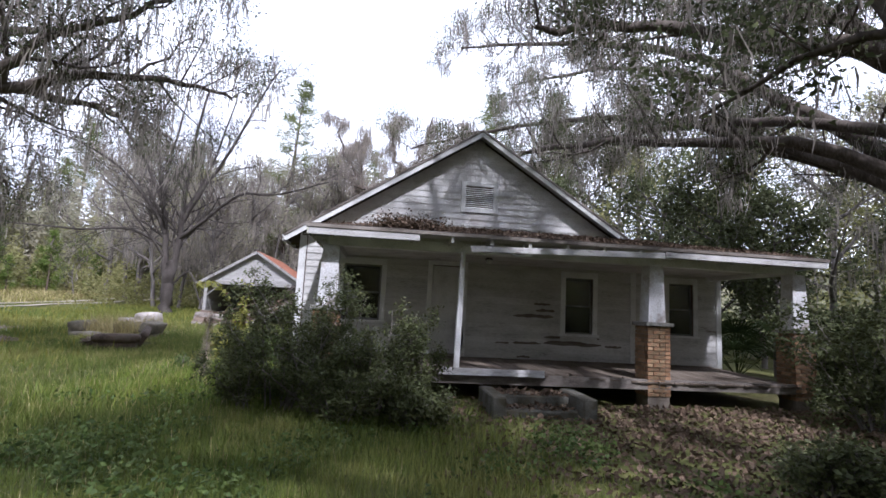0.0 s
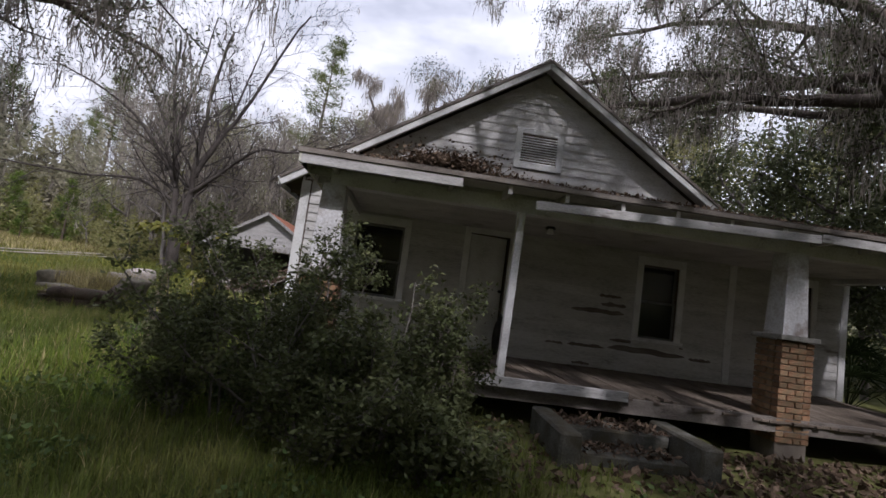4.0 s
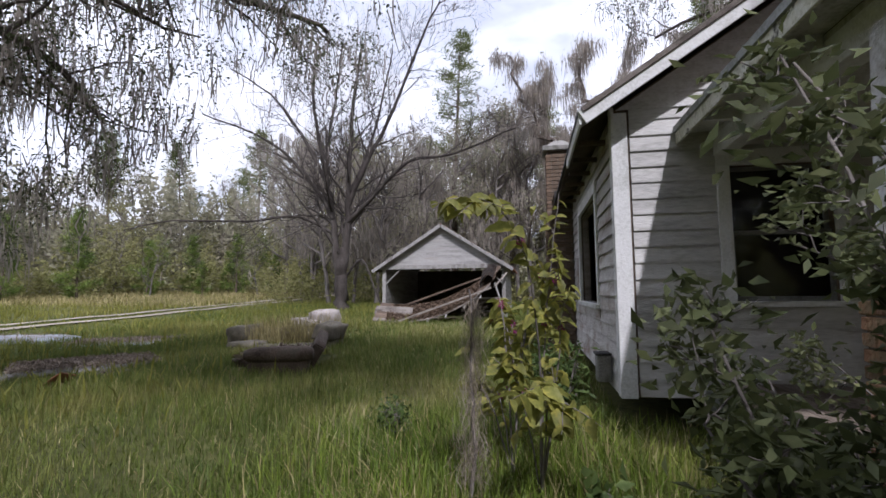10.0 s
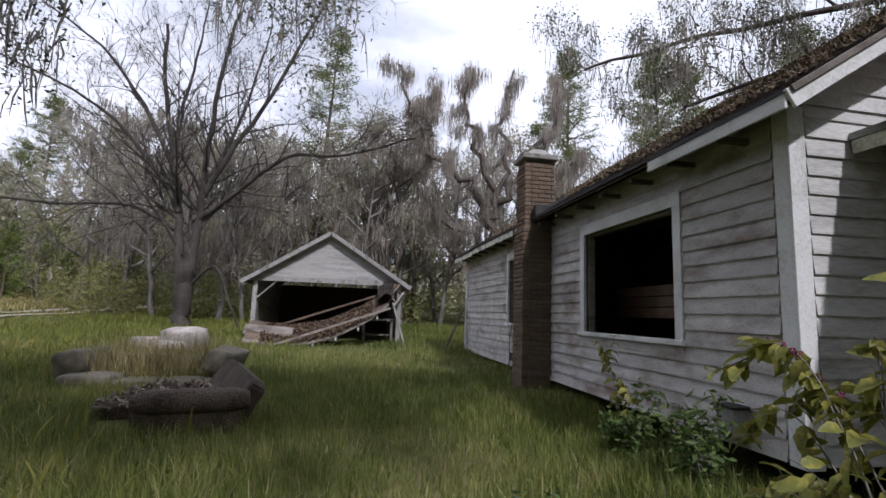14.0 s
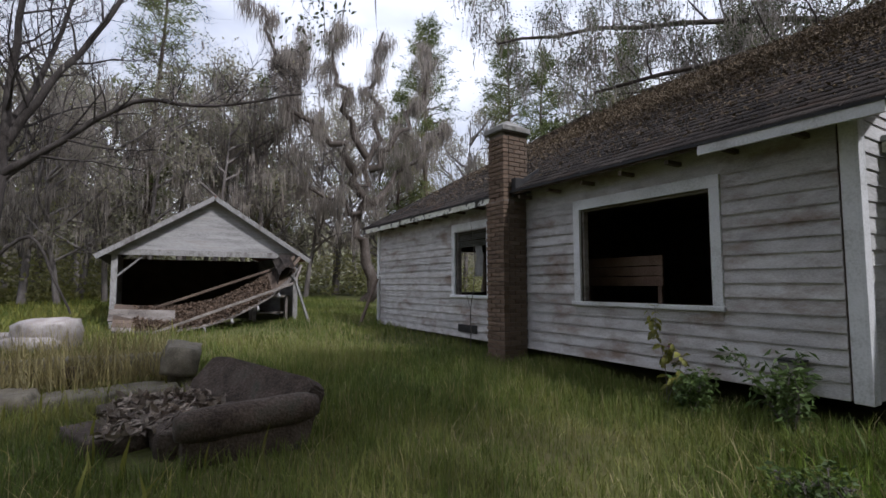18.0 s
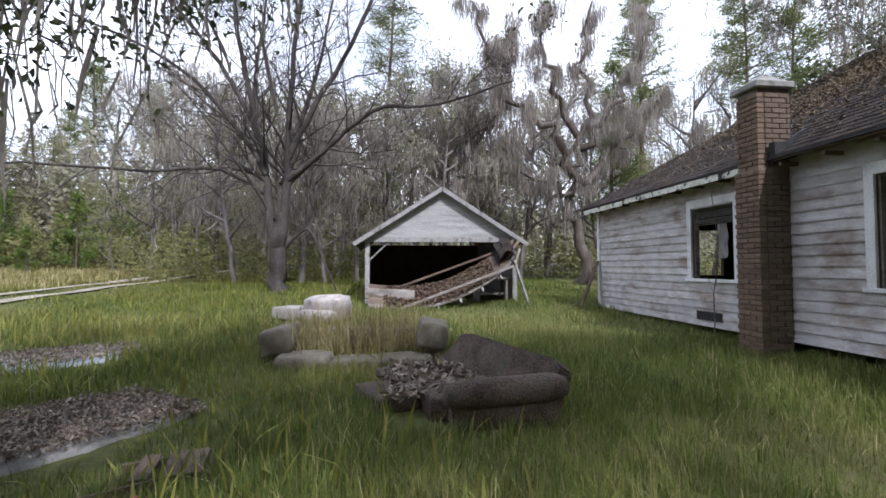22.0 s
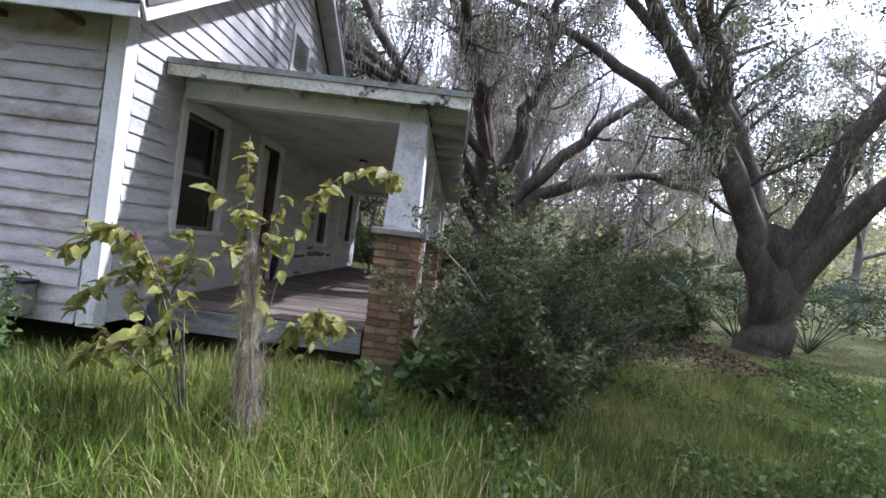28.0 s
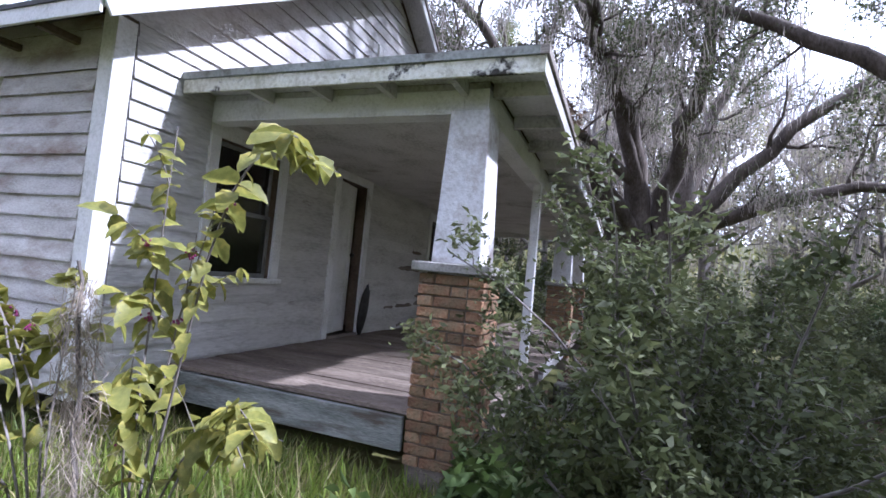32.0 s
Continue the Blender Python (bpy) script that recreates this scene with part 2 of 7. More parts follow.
# LEAF_MIX and LEAF_GREY are lightened: the haze over the woods is in their colour
LEAF_MIX = material("haze-lightened mixed wood leaves", [(0.19, 0.20, 0.075), (0.29, 0.285, 0.12), (0.39, 0.36, 0.18)], 0.35, 5, 0.7, 0.0, island=0.3, through_light=0.6)
LEAF_GREY = material("haze-lightened grey green leaves", [(0.25, 0.245, 0.165), (0.36, 0.345, 0.245), (0.46, 0.42, 0.33)], 0.35, 5, 0.75, 0.0, island=0.25, through_light=0.6)
LEAF_BRIGHT = material("bright young leaves", [(0.07, 0.11, 0.02), (0.14, 0.2, 0.04), (0.25, 0.26, 0.07)], 0.6, 6, 0.65, 0.0, island=0.35, through_light=0.35)
LEAF_SHRUB = material("shrub leaves", [(0.047, 0.059, 0.022), (0.092, 0.108, 0.043), (0.165, 0.172, 0.08)], 1.6, 14, 0.6, 0.0, island=0.4, through_light=0.35, spec=0.3)
LEAF_VINE = material("yellow green berry bush leaves", [(0.13, 0.145, 0.032), (0.25, 0.25, 0.06), (0.46, 0.40, 0.09)], 6, 40, 0.5, 0.15, vary=0.3, through_light=0.45)
LEAF_WEED = material("weed leaves", [(0.04, 0.07, 0.018), (0.085, 0.13, 0.034), (0.15, 0.19, 0.06)], 2, 14, 0.6, 0.0, island=0.35, through_light=0.3)
PALM = material("palm fronds", [(0.03, 0.05, 0.02), (0.06, 0.09, 0.035), (0.10, 0.13, 0.055)], 1, 10, 0.5, 0.0, island=0.3, through_light=0.25)
GRASS = material("meadow grass", [(0.068, 0.104, 0.020), (0.138, 0.172, 0.036), (0.248, 0.245, 0.076)], 0.45, 5, 0.6, 0.0, island=0.4, through_light=0.4)
# brighter version of the meadow grass, sunlight at the house corner put into its colour
SUN_GRASS = material("sun-brightened corner grass", [(0.09, 0.145, 0.02), (0.165, 0.23, 0.033), (0.28, 0.30, 0.065)], 0.8, 6, 0.5, 0.0, island=0.4, through_light=0.45)
# yellowish field grass, with the sun on the open field put into its colour
FIELD = material("sunlit field grass", [(0.12, 0.135, 0.025), (0.20, 0.205, 0.04), (0.30, 0.27, 0.075)], 0.25, 5, 0.65, 0.0, island=0.35, through_light=0.4)
STRAW = material("dry grass", [(0.2, 0.17, 0.07), (0.33, 0.28, 0.13), (0.45, 0.40, 0.22)], 1.0, 8, 0.8, 0.0, island=0.4, through_light=0.3)
SOIL = material("meadow ground", [(0.04, 0.045, 0.012), (0.085, 0.09, 0.024), (0.14, 0.128, 0.048)], 0.35, 9, 0.95, 0.8, 14, stains=(0.10, 0.075, 0.05), stain_scale=0.35, stain_at=(0.58, 0.75))
TRACK = material("sandy track", [(0.20, 0.175, 0.13), (0.31, 0.275, 0.215), (0.40, 0.36, 0.295)], 1.5, 30, 0.95, 0.4, 40)
FABRIC = material("weathered brown upholstery", [(0.036, 0.026, 0.019), (0.082, 0.060, 0.046), (0.16, 0.122, 0.098)], 5, 48, 0.95, 0.8, 60, sheen=0.04, stains=(0.05, 0.052, 0.038), stain_scale=5, stain_at=(0.52, 0.72))
FABRIC_TAN = material("mouldy tan upholstery", [(0.09, 0.08, 0.06), (0.17, 0.15, 0.115), (0.25, 0.225, 0.18)], 5, 90, 0.95, 0.4, 120, stains=(0.09, 0.08, 0.06), stain_scale=4, stain_at=(0.5, 0.7))
FABRIC_PALE = material("pale pinkish upholstery", [(0.24, 0.205, 0.185), (0.40, 0.355, 0.33), (0.50, 0.46, 0.43)], 5, 80, 0.9, 0.4, 100, stains=(0.2, 0.17, 0.14), stain_scale=6, stain_at=(0.55, 0.7))
SHEET = material("bluish grey plastic sheet", [(0.22, 0.25, 0.27), (0.34, 0.37, 0.40)], 4, 40, 0.5, 0.4, stains=(0.2, 0.15, 0.11), stain_scale=3, stain_at=(0.5, 0.65))
BLACK_METAL = material("dark sheet metal", [(0.025, 0.025, 0.027), (0.06, 0.058, 0.058)], 6, 50, 0.6, 0.2, metal=0.5)
BLIND = material("dusty blind slats", [(0.20, 0.195, 0.185), (0.30, 0.29, 0.28)], 4, 40, 0.6, 0.1)
RUST = material("rusty roof sheets", [(0.16, 0.06, 0.035), (0.30, 0.12, 0.07)], 3, 30, 0.8, 0.3)
BERRY = material("purple berries", [(0.12, 0.015, 0.06), (0.25, 0.03, 0.13)], 8, 40, 0.35, 0.0)
# dark tint in the glass colour stands in for the shade of the rooms
glass = bpy.data.materials.new("shade-tinted window glass")
glass.use_nodes = True
gs = glass.node_tree.nodes["Principled BSDF"]
gs.inputs["Base Color"].default_value, gs.inputs["Roughness"].default_value, gs.inputs["Transmission Weight"].default_value = (0.28, 0.30, 0.30, 1), 0.06, 1.0

# backdrop colour, made paler to carry the haze of distance
FAR_WOOD = material("haze-lightened far wood", [(0.15, 0.155, 0.09), (0.24, 0.235, 0.15), (0.33, 0.305, 0.22)], 0.35, 2.5, 0.95, 0.0)

# ---- building tools ----
def mesh_of(name, verts, faces, mat, smooth=False):
    me = bpy.data.meshes.new(name)
    me.from_pydata(verts, [], faces)
    me.materials.append(mat)
    if smooth:
        me.polygons.foreach_set("use_smooth", [True] * len(me.polygons))
    me.update()
    return me


def part(name, bm, mat, parent=None, label="", smooth=False):
    """Links a bmesh as one mesh object under a thing or a part."""
    me = bpy.data.meshes.new(name)
    bm.to_mesh(me)
    bm.free()
    me.materials.append(mat)
    if smooth:
        me.polygons.foreach_set("use_smooth", [True] * len(me.polygons))
    ob = new(name, me)
    if parent:
        ob.parent = parent
    return tagged(ob, label)


def child(name, me, parent, label=""):
    ob = new(name, me)
    ob.parent = parent
    return tagged(ob, label)


def stuff(name, me, parent, label=""):
    """A part of uncounted small pieces."""
    ob = new(name, me)
    ob.parent = parent
    return tagged(ob, label, kind="stuff")


def thing(name, at, label, category, group="", kind="", turn=0.0):
    ob = new(name)
    ob.empty_display_size = 0.2
    ob.matrix_basis = pose(*at, 0, 0, turn)
    return tagged(ob, label, category, group, kind)


def add_box(bm, lo, hi, m=None, bevel=0.0):
    """A box between two corners, posed by m, with its edges eased."""
    lo, hi = Vector(lo), Vector(hi)
    mat = Matrix.Translation((lo + hi) / 2) @ Matrix.Diagonal((*(hi - lo), 1))
    made = bmesh.ops.create_cube(bm, size=1.0, matrix=(m or Matrix()) @ mat)["verts"]
    if bevel:
        edges = list({e for v in made for e in v.link_edges})
        bmesh.ops.bevel(bm, geom=edges, offset=bevel, segments=1, affect="EDGES")


def box(lo, hi, m=None, bevel=0.0):
    bm = bmesh.new()
    add_box(bm, lo, hi, m, bevel)
    return bm


def prism(outline, depth, m=None):
    """An outline in x, z pushed along y by depth."""
    bm = bmesh.new()
    front = [bm.verts.new((x, 0, z)) for x, z in outline]
    back = [bm.verts.new((x, depth, z)) for x, z in outline]
    bm.faces.new(front)
    bm.faces.new(back[::-1])
    k = len(front)
    for i in range(k):
        bm.faces.new((front[(i + 1) % k], front[i], back[i], back[(i + 1) % k]))
    bmesh.ops.recalc_face_normals(bm, faces=bm.faces)
    if m:
        bm.transform(m)
    return bm


def plank(a, b, width, thick, up=(0, 0, 1), bevel=0.004):
    """A straight board from a to b; width runs along up."""
    a, b, up = Vector(a), Vector(b), Vector(up)
    x = (b - a).normalized()
    y = up.cross(x).normalized()
    z = x.cross(y)
    m = Matrix((x, y, z)).transposed().to_4x4()
    m.translation = (a + b) / 2
    half = (b - a).length / 2
    return box((-half, -thick / 2, -width / 2), (half, thick / 2, width / 2), m, bevel)


def tubes(paths, sides=6):
    """Verts and faces of tapered tubes; each path is a list of points and a list of radii."""
    verts, faces = [], []
    for pts, radii in paths:
        k = sides if radii[0] > 0.045 else (4 if radii[0] > 0.03 else 3)
        base = len(verts)
        side = None
        for i, p in enumerate(pts):
            d = (pts[min(i + 1, len(pts) - 1)] - pts[max(i - 1, 0)]).normalized()
            ref = Vector((0, 0, 1)) if abs(d.z) < 0.9 else Vector((1, 0, 0))
            u = d.cross(ref).normalized() if side is None else (side - d * side.dot(d)).normalized()
            side = u
            v = d.cross(u)
            for j in range(k):
                a = 2 * math.pi * j / k
                verts.append(p + (u * math.cos(a) + v * math.sin(a)) * radii[i])
        for i in range(len(pts) - 1):
            for j in range(k):
                q = base + i * k
                faces.append((q + j, q + (j + 1) % k, q + k + (j + 1) % k, q + k + j))
    return verts, faces


def leaf_cards(places, rng, length, width, droop=0.2, spread=None):
    """Pointed, folded leaves, one at each place, in all directions: four corners and a rib."""
    p = np.asarray(places, float)
    n = len(p)
    d = rng.normal(size=(n, 3))
    d[:, 2] = d[:, 2] * 0.6 - droop
    d /= np.linalg.norm(d, axis=1, keepdims=True)
    s = np.cross(d, rng.normal(size=(n, 3)))
    s /= np.linalg.norm(s, axis=1, keepdims=True) + 1e-9
    k = rng.uniform(0.65, 1.35, (n, 1))
    up = np.cross(s, d)
    mid = p + d * length * k * 0.5
    tip = p + d * length * k - up * length * 0.15 * k
    left, right = mid + s * width * k * 0.5 + up * width * 0.2, mid - s * width * k * 0.5 + up * width * 0.2
    verts = np.stack([p, left, tip, right], 1).reshape(-1, 3)
    i = np.arange(n)[:, None] * 4
    faces = np.concatenate([i, i + 1, i + 2, i + 3], 1)
    return verts, faces


def fast_mesh(name, verts, faces, mat):
    """A mesh from arrays of corners and of three- or four-cornered faces."""
    verts, faces = np.asarray(verts, np.float32), np.asarray(faces, np.int32)
    me = bpy.data.meshes.new(name)
    me.vertices.add(len(verts))
    me.vertices.foreach_set("co", verts.ravel())
    me.loops.add(faces.size)
    me.loops.foreach_set("vertex_index", faces.ravel())
    me.polygons.add(len(faces))
    me.polygons.foreach_set("loop_start", np.arange(0, faces.size, faces.shape[1], dtype=np.int32))
    me.polygons.foreach_set("loop_total", np.full(len(faces), faces.shape[1], np.int32))
    me.materials.append(mat)
    me.update()
    me.validate()
    return me

# ---- the ground ----
def ground_z(x, y):
    """The lay of the land: nearly level, rising a little to the back, uneven underfoot."""
    rise = 0.019 * max(min(y, 0), -5) + 0.028 * max(0.0, min(y, 60)) + 0.006 * max(0.0, -x - 4)
    far = max(0.0, math.hypot(x + 3, y) - 24) * 0.014
    dip = 0.05 * noise.noise((x * 0.35, y * 0.35, 1.7)) + 0.02 * noise.noise((x * 1.3, y * 1.3, 4.1))
    return rise + min(far, 1.6) + dip + 0.04 + 0.07 * max(0.0, 1 - abs(x - 1.0) / 3.0) * (1 if y > -4 else max(0.0, (y + 6) / 2))


def grid_mesh(name, xs, ys, mat, height):
    verts = [(x, y, height(x, y)) for y in ys for x in xs]
    k = len(xs)
    faces = [(j * k + i, j * k + i + 1, (j + 1) * k + i + 1, (j + 1) * k + i) for j in range(len(ys) - 1) for i in range(k - 1)]
    return mesh_of(name, verts, faces, mat, True)


def steps_out(near, far, fine, coarse):
    out, v = [0.0], 0.0
    while v < far:
        v += fine if v < near else coarse * (1 + (v - near) / 60)
        out.append(v)
    return [-q for q in out[:0:-1]] + out


xs = [q - 3 for q in steps_out(16, 900, 0.35, 3.0)]
ys = [q + 2 for q in steps_out(16, 900, 0.35, 3.0)]
ground = tagged(new("ground", grid_mesh("ground", xs, ys, SOIL, ground_z)), "grassy uneven meadow ground around the old house", "ground", kind="structure")

# ---- the old house ----
W, WING, D = 7.10, 9.10, 9.62       # main front, front with the wing, depth
BASE, EAVE = 0.36, 2.72             # underside of the walls, underside of the eaves
RIDGE_X, RIDGE_Z, SLOPE = 3.55, 5.20, 0.646
FLOOR = 0.49                        # porch and house floor
LAP = 0.137                         # a siding board shows this much
house = thing("house", (0, 0, 0), "abandoned one-storey white clapboard house with peeling paint and leaf-covered roof", "house")


def holes_cut(lo, hi, spans):
    """The stretches of lo..hi that no span covers."""
    out, at = [], lo
    for a, b in sorted(spans):
        if a > at:
            out.append((at, min(a, hi)))
        at = max(at, b)
    if at < hi:
        out.append((at, hi))
    return out


def wall_core(name, along, lo, hi, z0, z1, at, thick, holes, mat, m_along, label=""):
    """A wall with openings through it, made of the blocks left between them."""
    bm = bmesh.new()
    cuts = sorted({lo, hi, *[q for a, b, *_ in holes for q in (a, b)]})
    for a, b in zip(cuts, cuts[1:]):
        mid = (a + b) / 2
        for c, d in holes_cut(z0, z1, [(h[2], h[3]) for h in holes if h[0] <= mid <= h[1]]):
            if along == "x":
                add_box(bm, (a, at, c), (b, at + thick, d))
            else:
                add_box(bm, (at, a, c), (at + thick, b, d))
    return part(name, bm, mat, house, label)


def siding(wall, along, lo, hi, z0, z1, face, holes, mat, out, top=None, seed=0):
    """Overlapping boards, each one its own piece, cut round the openings and under a sloping top."""
    rng = random.Random(seed)
    z = z0
    while z < z1 - 0.01:
        zt = min(z + LAP, z1)
        a0, b0 = (lo, hi) if top is None else top(z + 0.03)
        if b0 - a0 < 0.06:
            break
        for a, b in holes_cut(a0, b0, [(h[0], h[1]) for h in holes if h[2] < zt - 0.02 and h[3] > z + 0.02]):
            joints = [a]
            while b - joints[-1] > 4.4:
                joints.append(joints[-1] + rng.uniform(1.6, 3.6))
            joints.append(b)
            for p, q in zip(joints, joints[1:]):
                sag = rng.uniform(-0.003, 0.003)
                t0, t1 = (0.026 if mat is PAINT else 0.021) + rng.uniform(0, 0.005), 0.003
                zl, zh = z + sag + 0.004, zt + sag + 0.012
                bm = bmesh.new()
                prof = ((0.0, zl + 0.014), (t0 * 0.6, zl + 0.014), (t0, zl), (t0, zl + 0.012), (t1 + 0.005, zh), (0.0, zh))
                rings = []
                for s, end in ((p + 0.0015, a0), (q - 0.0015, b0)):
                    ring = []
                    cut = top is not None and abs(s - end) < 0.01
                    for depth, zz in prof:
                        if cut:
                            s = top(zz + 0.03)[0 if end == a0 else 1]
                        ring.append(bm.verts.new((s, face + out * depth, zz) if along == "x" else (face + out * depth, s, zz)))
                    rings.append(ring)
                for i in range(6):
                    bm.faces.new((rings[0][i], rings[0][(i + 1) % 6], rings[1][(i + 1) % 6], rings[1][i]))
                bm.faces.new(rings[0][::-1])
                bm.faces.new(rings[1])
                bmesh.ops.recalc_face_normals(bm, faces=bm.faces)
                part("board", bm, mat, wall)
        z += LAP


BIG_WIN = (1.217, 2.976, 1.092, 2.305)      # y from, to, z from, to on the west wall
SMALL_WIN = (5.06, 6.058, 1.125, 2.298)
FRONT_WIN = (0.885, 1.635, 1.137, 2.253)     # x from, to, z from, to on the front wall
DOOR = (2.68, 3.31, FLOOR + 0.03, 2.33)
MID_WIN = (5.535, 6.148, 1.045, 2.228)
WING_WIN = (7.89, 8.46, 1.12, 2.24)

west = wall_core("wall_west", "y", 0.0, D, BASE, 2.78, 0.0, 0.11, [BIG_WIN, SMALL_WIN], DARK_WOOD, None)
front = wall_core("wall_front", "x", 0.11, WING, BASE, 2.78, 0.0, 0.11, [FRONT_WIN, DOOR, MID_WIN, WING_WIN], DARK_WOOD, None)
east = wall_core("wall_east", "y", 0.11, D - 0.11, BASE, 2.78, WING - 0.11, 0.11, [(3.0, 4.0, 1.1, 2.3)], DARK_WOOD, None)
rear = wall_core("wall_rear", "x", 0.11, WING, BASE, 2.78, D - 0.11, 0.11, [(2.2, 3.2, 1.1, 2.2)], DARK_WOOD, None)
siding(west, "y", 0.12, D - 0.12, BASE, EAVE + 0.06, -0.001, [(a - 0.03, b + 0.03, c - 0.0, d + 0.0) for a, b, c, d in (BIG_WIN, SMALL_WIN)] + [(4.06, 4.46, 0, 3)], PAINT, -1, seed=1)
porch_holes = [(a - 0.03, b + 0.03, c if c > 0.6 else 0, d) for a, b, c, d in (FRONT_WIN, DOOR, MID_WIN, WING_WIN)]
siding(front, "x", 0.12, W - 0.1, BASE, 2.78, -0.001, porch_holes, PORCH_PAINT, -1, seed=2)
siding(front, "x", W + 0.02, WING - 0.1, BASE, 2.74, -0.001, porch_holes, PORCH_PAINT, -1, seed=3)
siding(rear, "x", 0.12, WING - 0.12, BASE, 2.74, D + 0.001, [(2.1, 3.3, 1.0, 2.3)], PAINT, 1, seed=4)


def gable_span(z):
    half = (RIDGE_Z - 0.10 - z) / SLOPE
    return RIDGE_X - half, RIDGE_X + half


VENT = (3.293, 3.884, 3.573, 4.058)
gable = part("gable", prism([(0.0, 2.78), (W, 2.78), (W, 2.80), (RIDGE_X, RIDGE_Z - 0.12), (0.0, 2.80)], 0.10, pose(0, 0.002, 0)), DARK_WOOD, house)
siding(gable, "x", 0.0, W, 2.78, 5.1, -0.001, [(VENT[0] - 0.02, VENT[1] + 0.02, VENT[2], VENT[3])], GABLE_PAINT, -1, top=lambda z: (max(0.0, gable_span(z)[0]), min(W, gable_span(z)[1])), seed=5)

vent = part("gable_vent", box((VENT[0], -0.012, VENT[2]), (VENT[1], -0.004, VENT[3])), DARK_WOOD, house, "louvred white wooden gable vent")
for lo, hi in (((VENT[0] - 0.1, -0.045, VENT[2] - 0.09), (VENT[0], -0.002, VENT[3] + 0.09)), ((VENT[1], -0.045, VENT[2] - 0.09), (VENT[1] + 0.1, -0.002, VENT[3] + 0.09)),
               ((VENT[0], -0.045, VENT[3]), (VENT[1], -0.002, VENT[3] + 0.09)), ((VENT[0], -0.05, VENT[2] - 0.09), (VENT[1], -0.002, VENT[2]))):
    part("vent_frame", box(lo, hi, bevel=0.004), TRIM, vent)
for i in range(11):
    z = VENT[2] + 0.012 + i * 0.042
    part("slat", box((VENT[0] + 0.002, -0.02, -0.006), (VENT[1] - 0.002, 0.02, 0.006), pose(0, -0.018, z + 0.008, 38)), TRIM, vent)

for x0, x1, y0, y1, z1 in ((-0.028, 0.10, -0.028, -0.001, 2.76), (-0.028, -0.001, -0.001, 0.10, EAVE + 0.1), (-0.028, -0.001, D - 0.10, D + 0.02, EAVE + 0.1), (W - 0.10, W + 0.02, -0.028, -0.001, 2.7), (WING - 0.1, WING + 0.02, -0.028, -0.001, 2.7)):
    part("corner_board", box((x0 - (0.006 if x0 < 0 else 0), y0 - (0.006 if y0 < 0 else 0), BASE - 0.01), (x1, y1, z1), bevel=0.003), TRIM, house, "white painted corner board")


def window_x(name, hole, y, label, sashes=True, sill=True, broken=False):
    """A window in a wall that runs along x, its face towards -y."""
    a, b, c, d = hole
    win = part(name, box((a - 0.10, y - 0.034, d), (b + 0.10, y - 0.004, d + 0.13), bevel=0.003), TRIM, house, label)
    for p, q in ((a - 0.10, a), (b, b + 0.10)):
        part("window_frame", box((p, y - 0.040, c - 0.02), (q, y - 0.004, d), bevel=0.003), TRIM, win)
    if sill:
        part("window_sill", box((a - 0.13, y - 0.07, c - 0.045), (b + 0.13, y + 0.10, c), bevel=0.005), TRIM, win)
        part("apron", box((a - 0.10, y - 0.031, c - 0.15), (b + 0.10, y - 0.004, c - 0.047), bevel=0.003), PORCH_PAINT, win)
    if sashes:
        mid = (c + d) / 2
        for lo, hi, depth in ((c, mid + 0.02, 0.045), (mid - 0.02, d, 0.075)):
            bm = bmesh.new()
            for l, h in (((a, lo), (a + 0.035, hi)), ((b - 0.035, lo), (b, hi)), ((a + 0.035, lo), (b - 0.035, lo + 0.04)), ((a + 0.035, hi - 0.035), (b - 0.035, hi))):
                add_box(bm, (l[0], y + depth - 0.012, l[1]), (h[0], y + depth + 0.012, h[1]))
            part("sash", bm, SASH, win)
            if not broken:
                pane = part("pane", box((a + 0.036, y + depth - 0.002, lo + 0.041), (b - 0.036, y + depth + 0.002, hi - 0.036)), glass, win)
                pane.visible_shadow = False
    return win


def window_y(name, hole, label, sashes):
    """A window in the west wall, its face towards -x."""
    a, b, c, d = hole
    win = part(name, box((-0.042, a - 0.11, d), (-0.004, b + 0.11, d + 0.13), bevel=0.003), TRIM, house, label)
    for p, q in ((a - 0.11, a), (b, b + 0.11)):
        part("window_frame", box((-0.042, p, c - 0.02), (-0.004, q, d), bevel=0.003), TRIM, win)
    part("window_sill", box((-0.075, a - 0.13, c - 0.05), (0.10, b + 0.13, c), bevel=0.006), TRIM, win)
    part("apron", box((-0.031, a - 0.10, c - 0.15), (-0.004, b + 0.10, c - 0.052), bevel=0.003), PAINT, win)
    bm = bmesh.new()
    for lo, hi in (((0.02, a + 0.001, c + 0.001), (0.10, a + 0.025, d)), ((0.02, b - 0.025, c + 0.001), (0.10, b - 0.001, d)), ((0.02, a + 0.025, d - 0.025), (0.10, b - 0.025, d - 0.001))):
        add_box(bm, lo, hi)
    part("window_jamb", bm, OLD_WOOD, win)
    return win


window_y("picture_window", BIG_WIN, "large picture window with its glass gone", False)
small = window_y("side_window", SMALL_WIN, "side window with broken blind and torn curtain", True)
window_x("front_window", FRONT_WIN, 0.0, "front porch window with dark panes", broken=False)
window_x("porch_window", MID_WIN, 0.0, "double-hung porch window with dark broken panes")
window_x("wing_window", WING_WIN, 0.0, "narrow porch window of the wing")

# front door, ajar, with its dark gap
a, b, c, d = DOOR
dw = part("door_frame", box((a - 0.10, -0.036, d), (b + 0.10, -0.004, d + 0.10), bevel=0.003), TRIM, house, "white panelled front door standing ajar")
for p, q in ((a - 0.10, a), (b, b + 0.10)):
    part("door_jamb", box((p, -0.036, FLOOR + 0.002), (q, -0.004, d), bevel=0.003), TRIM, dw)
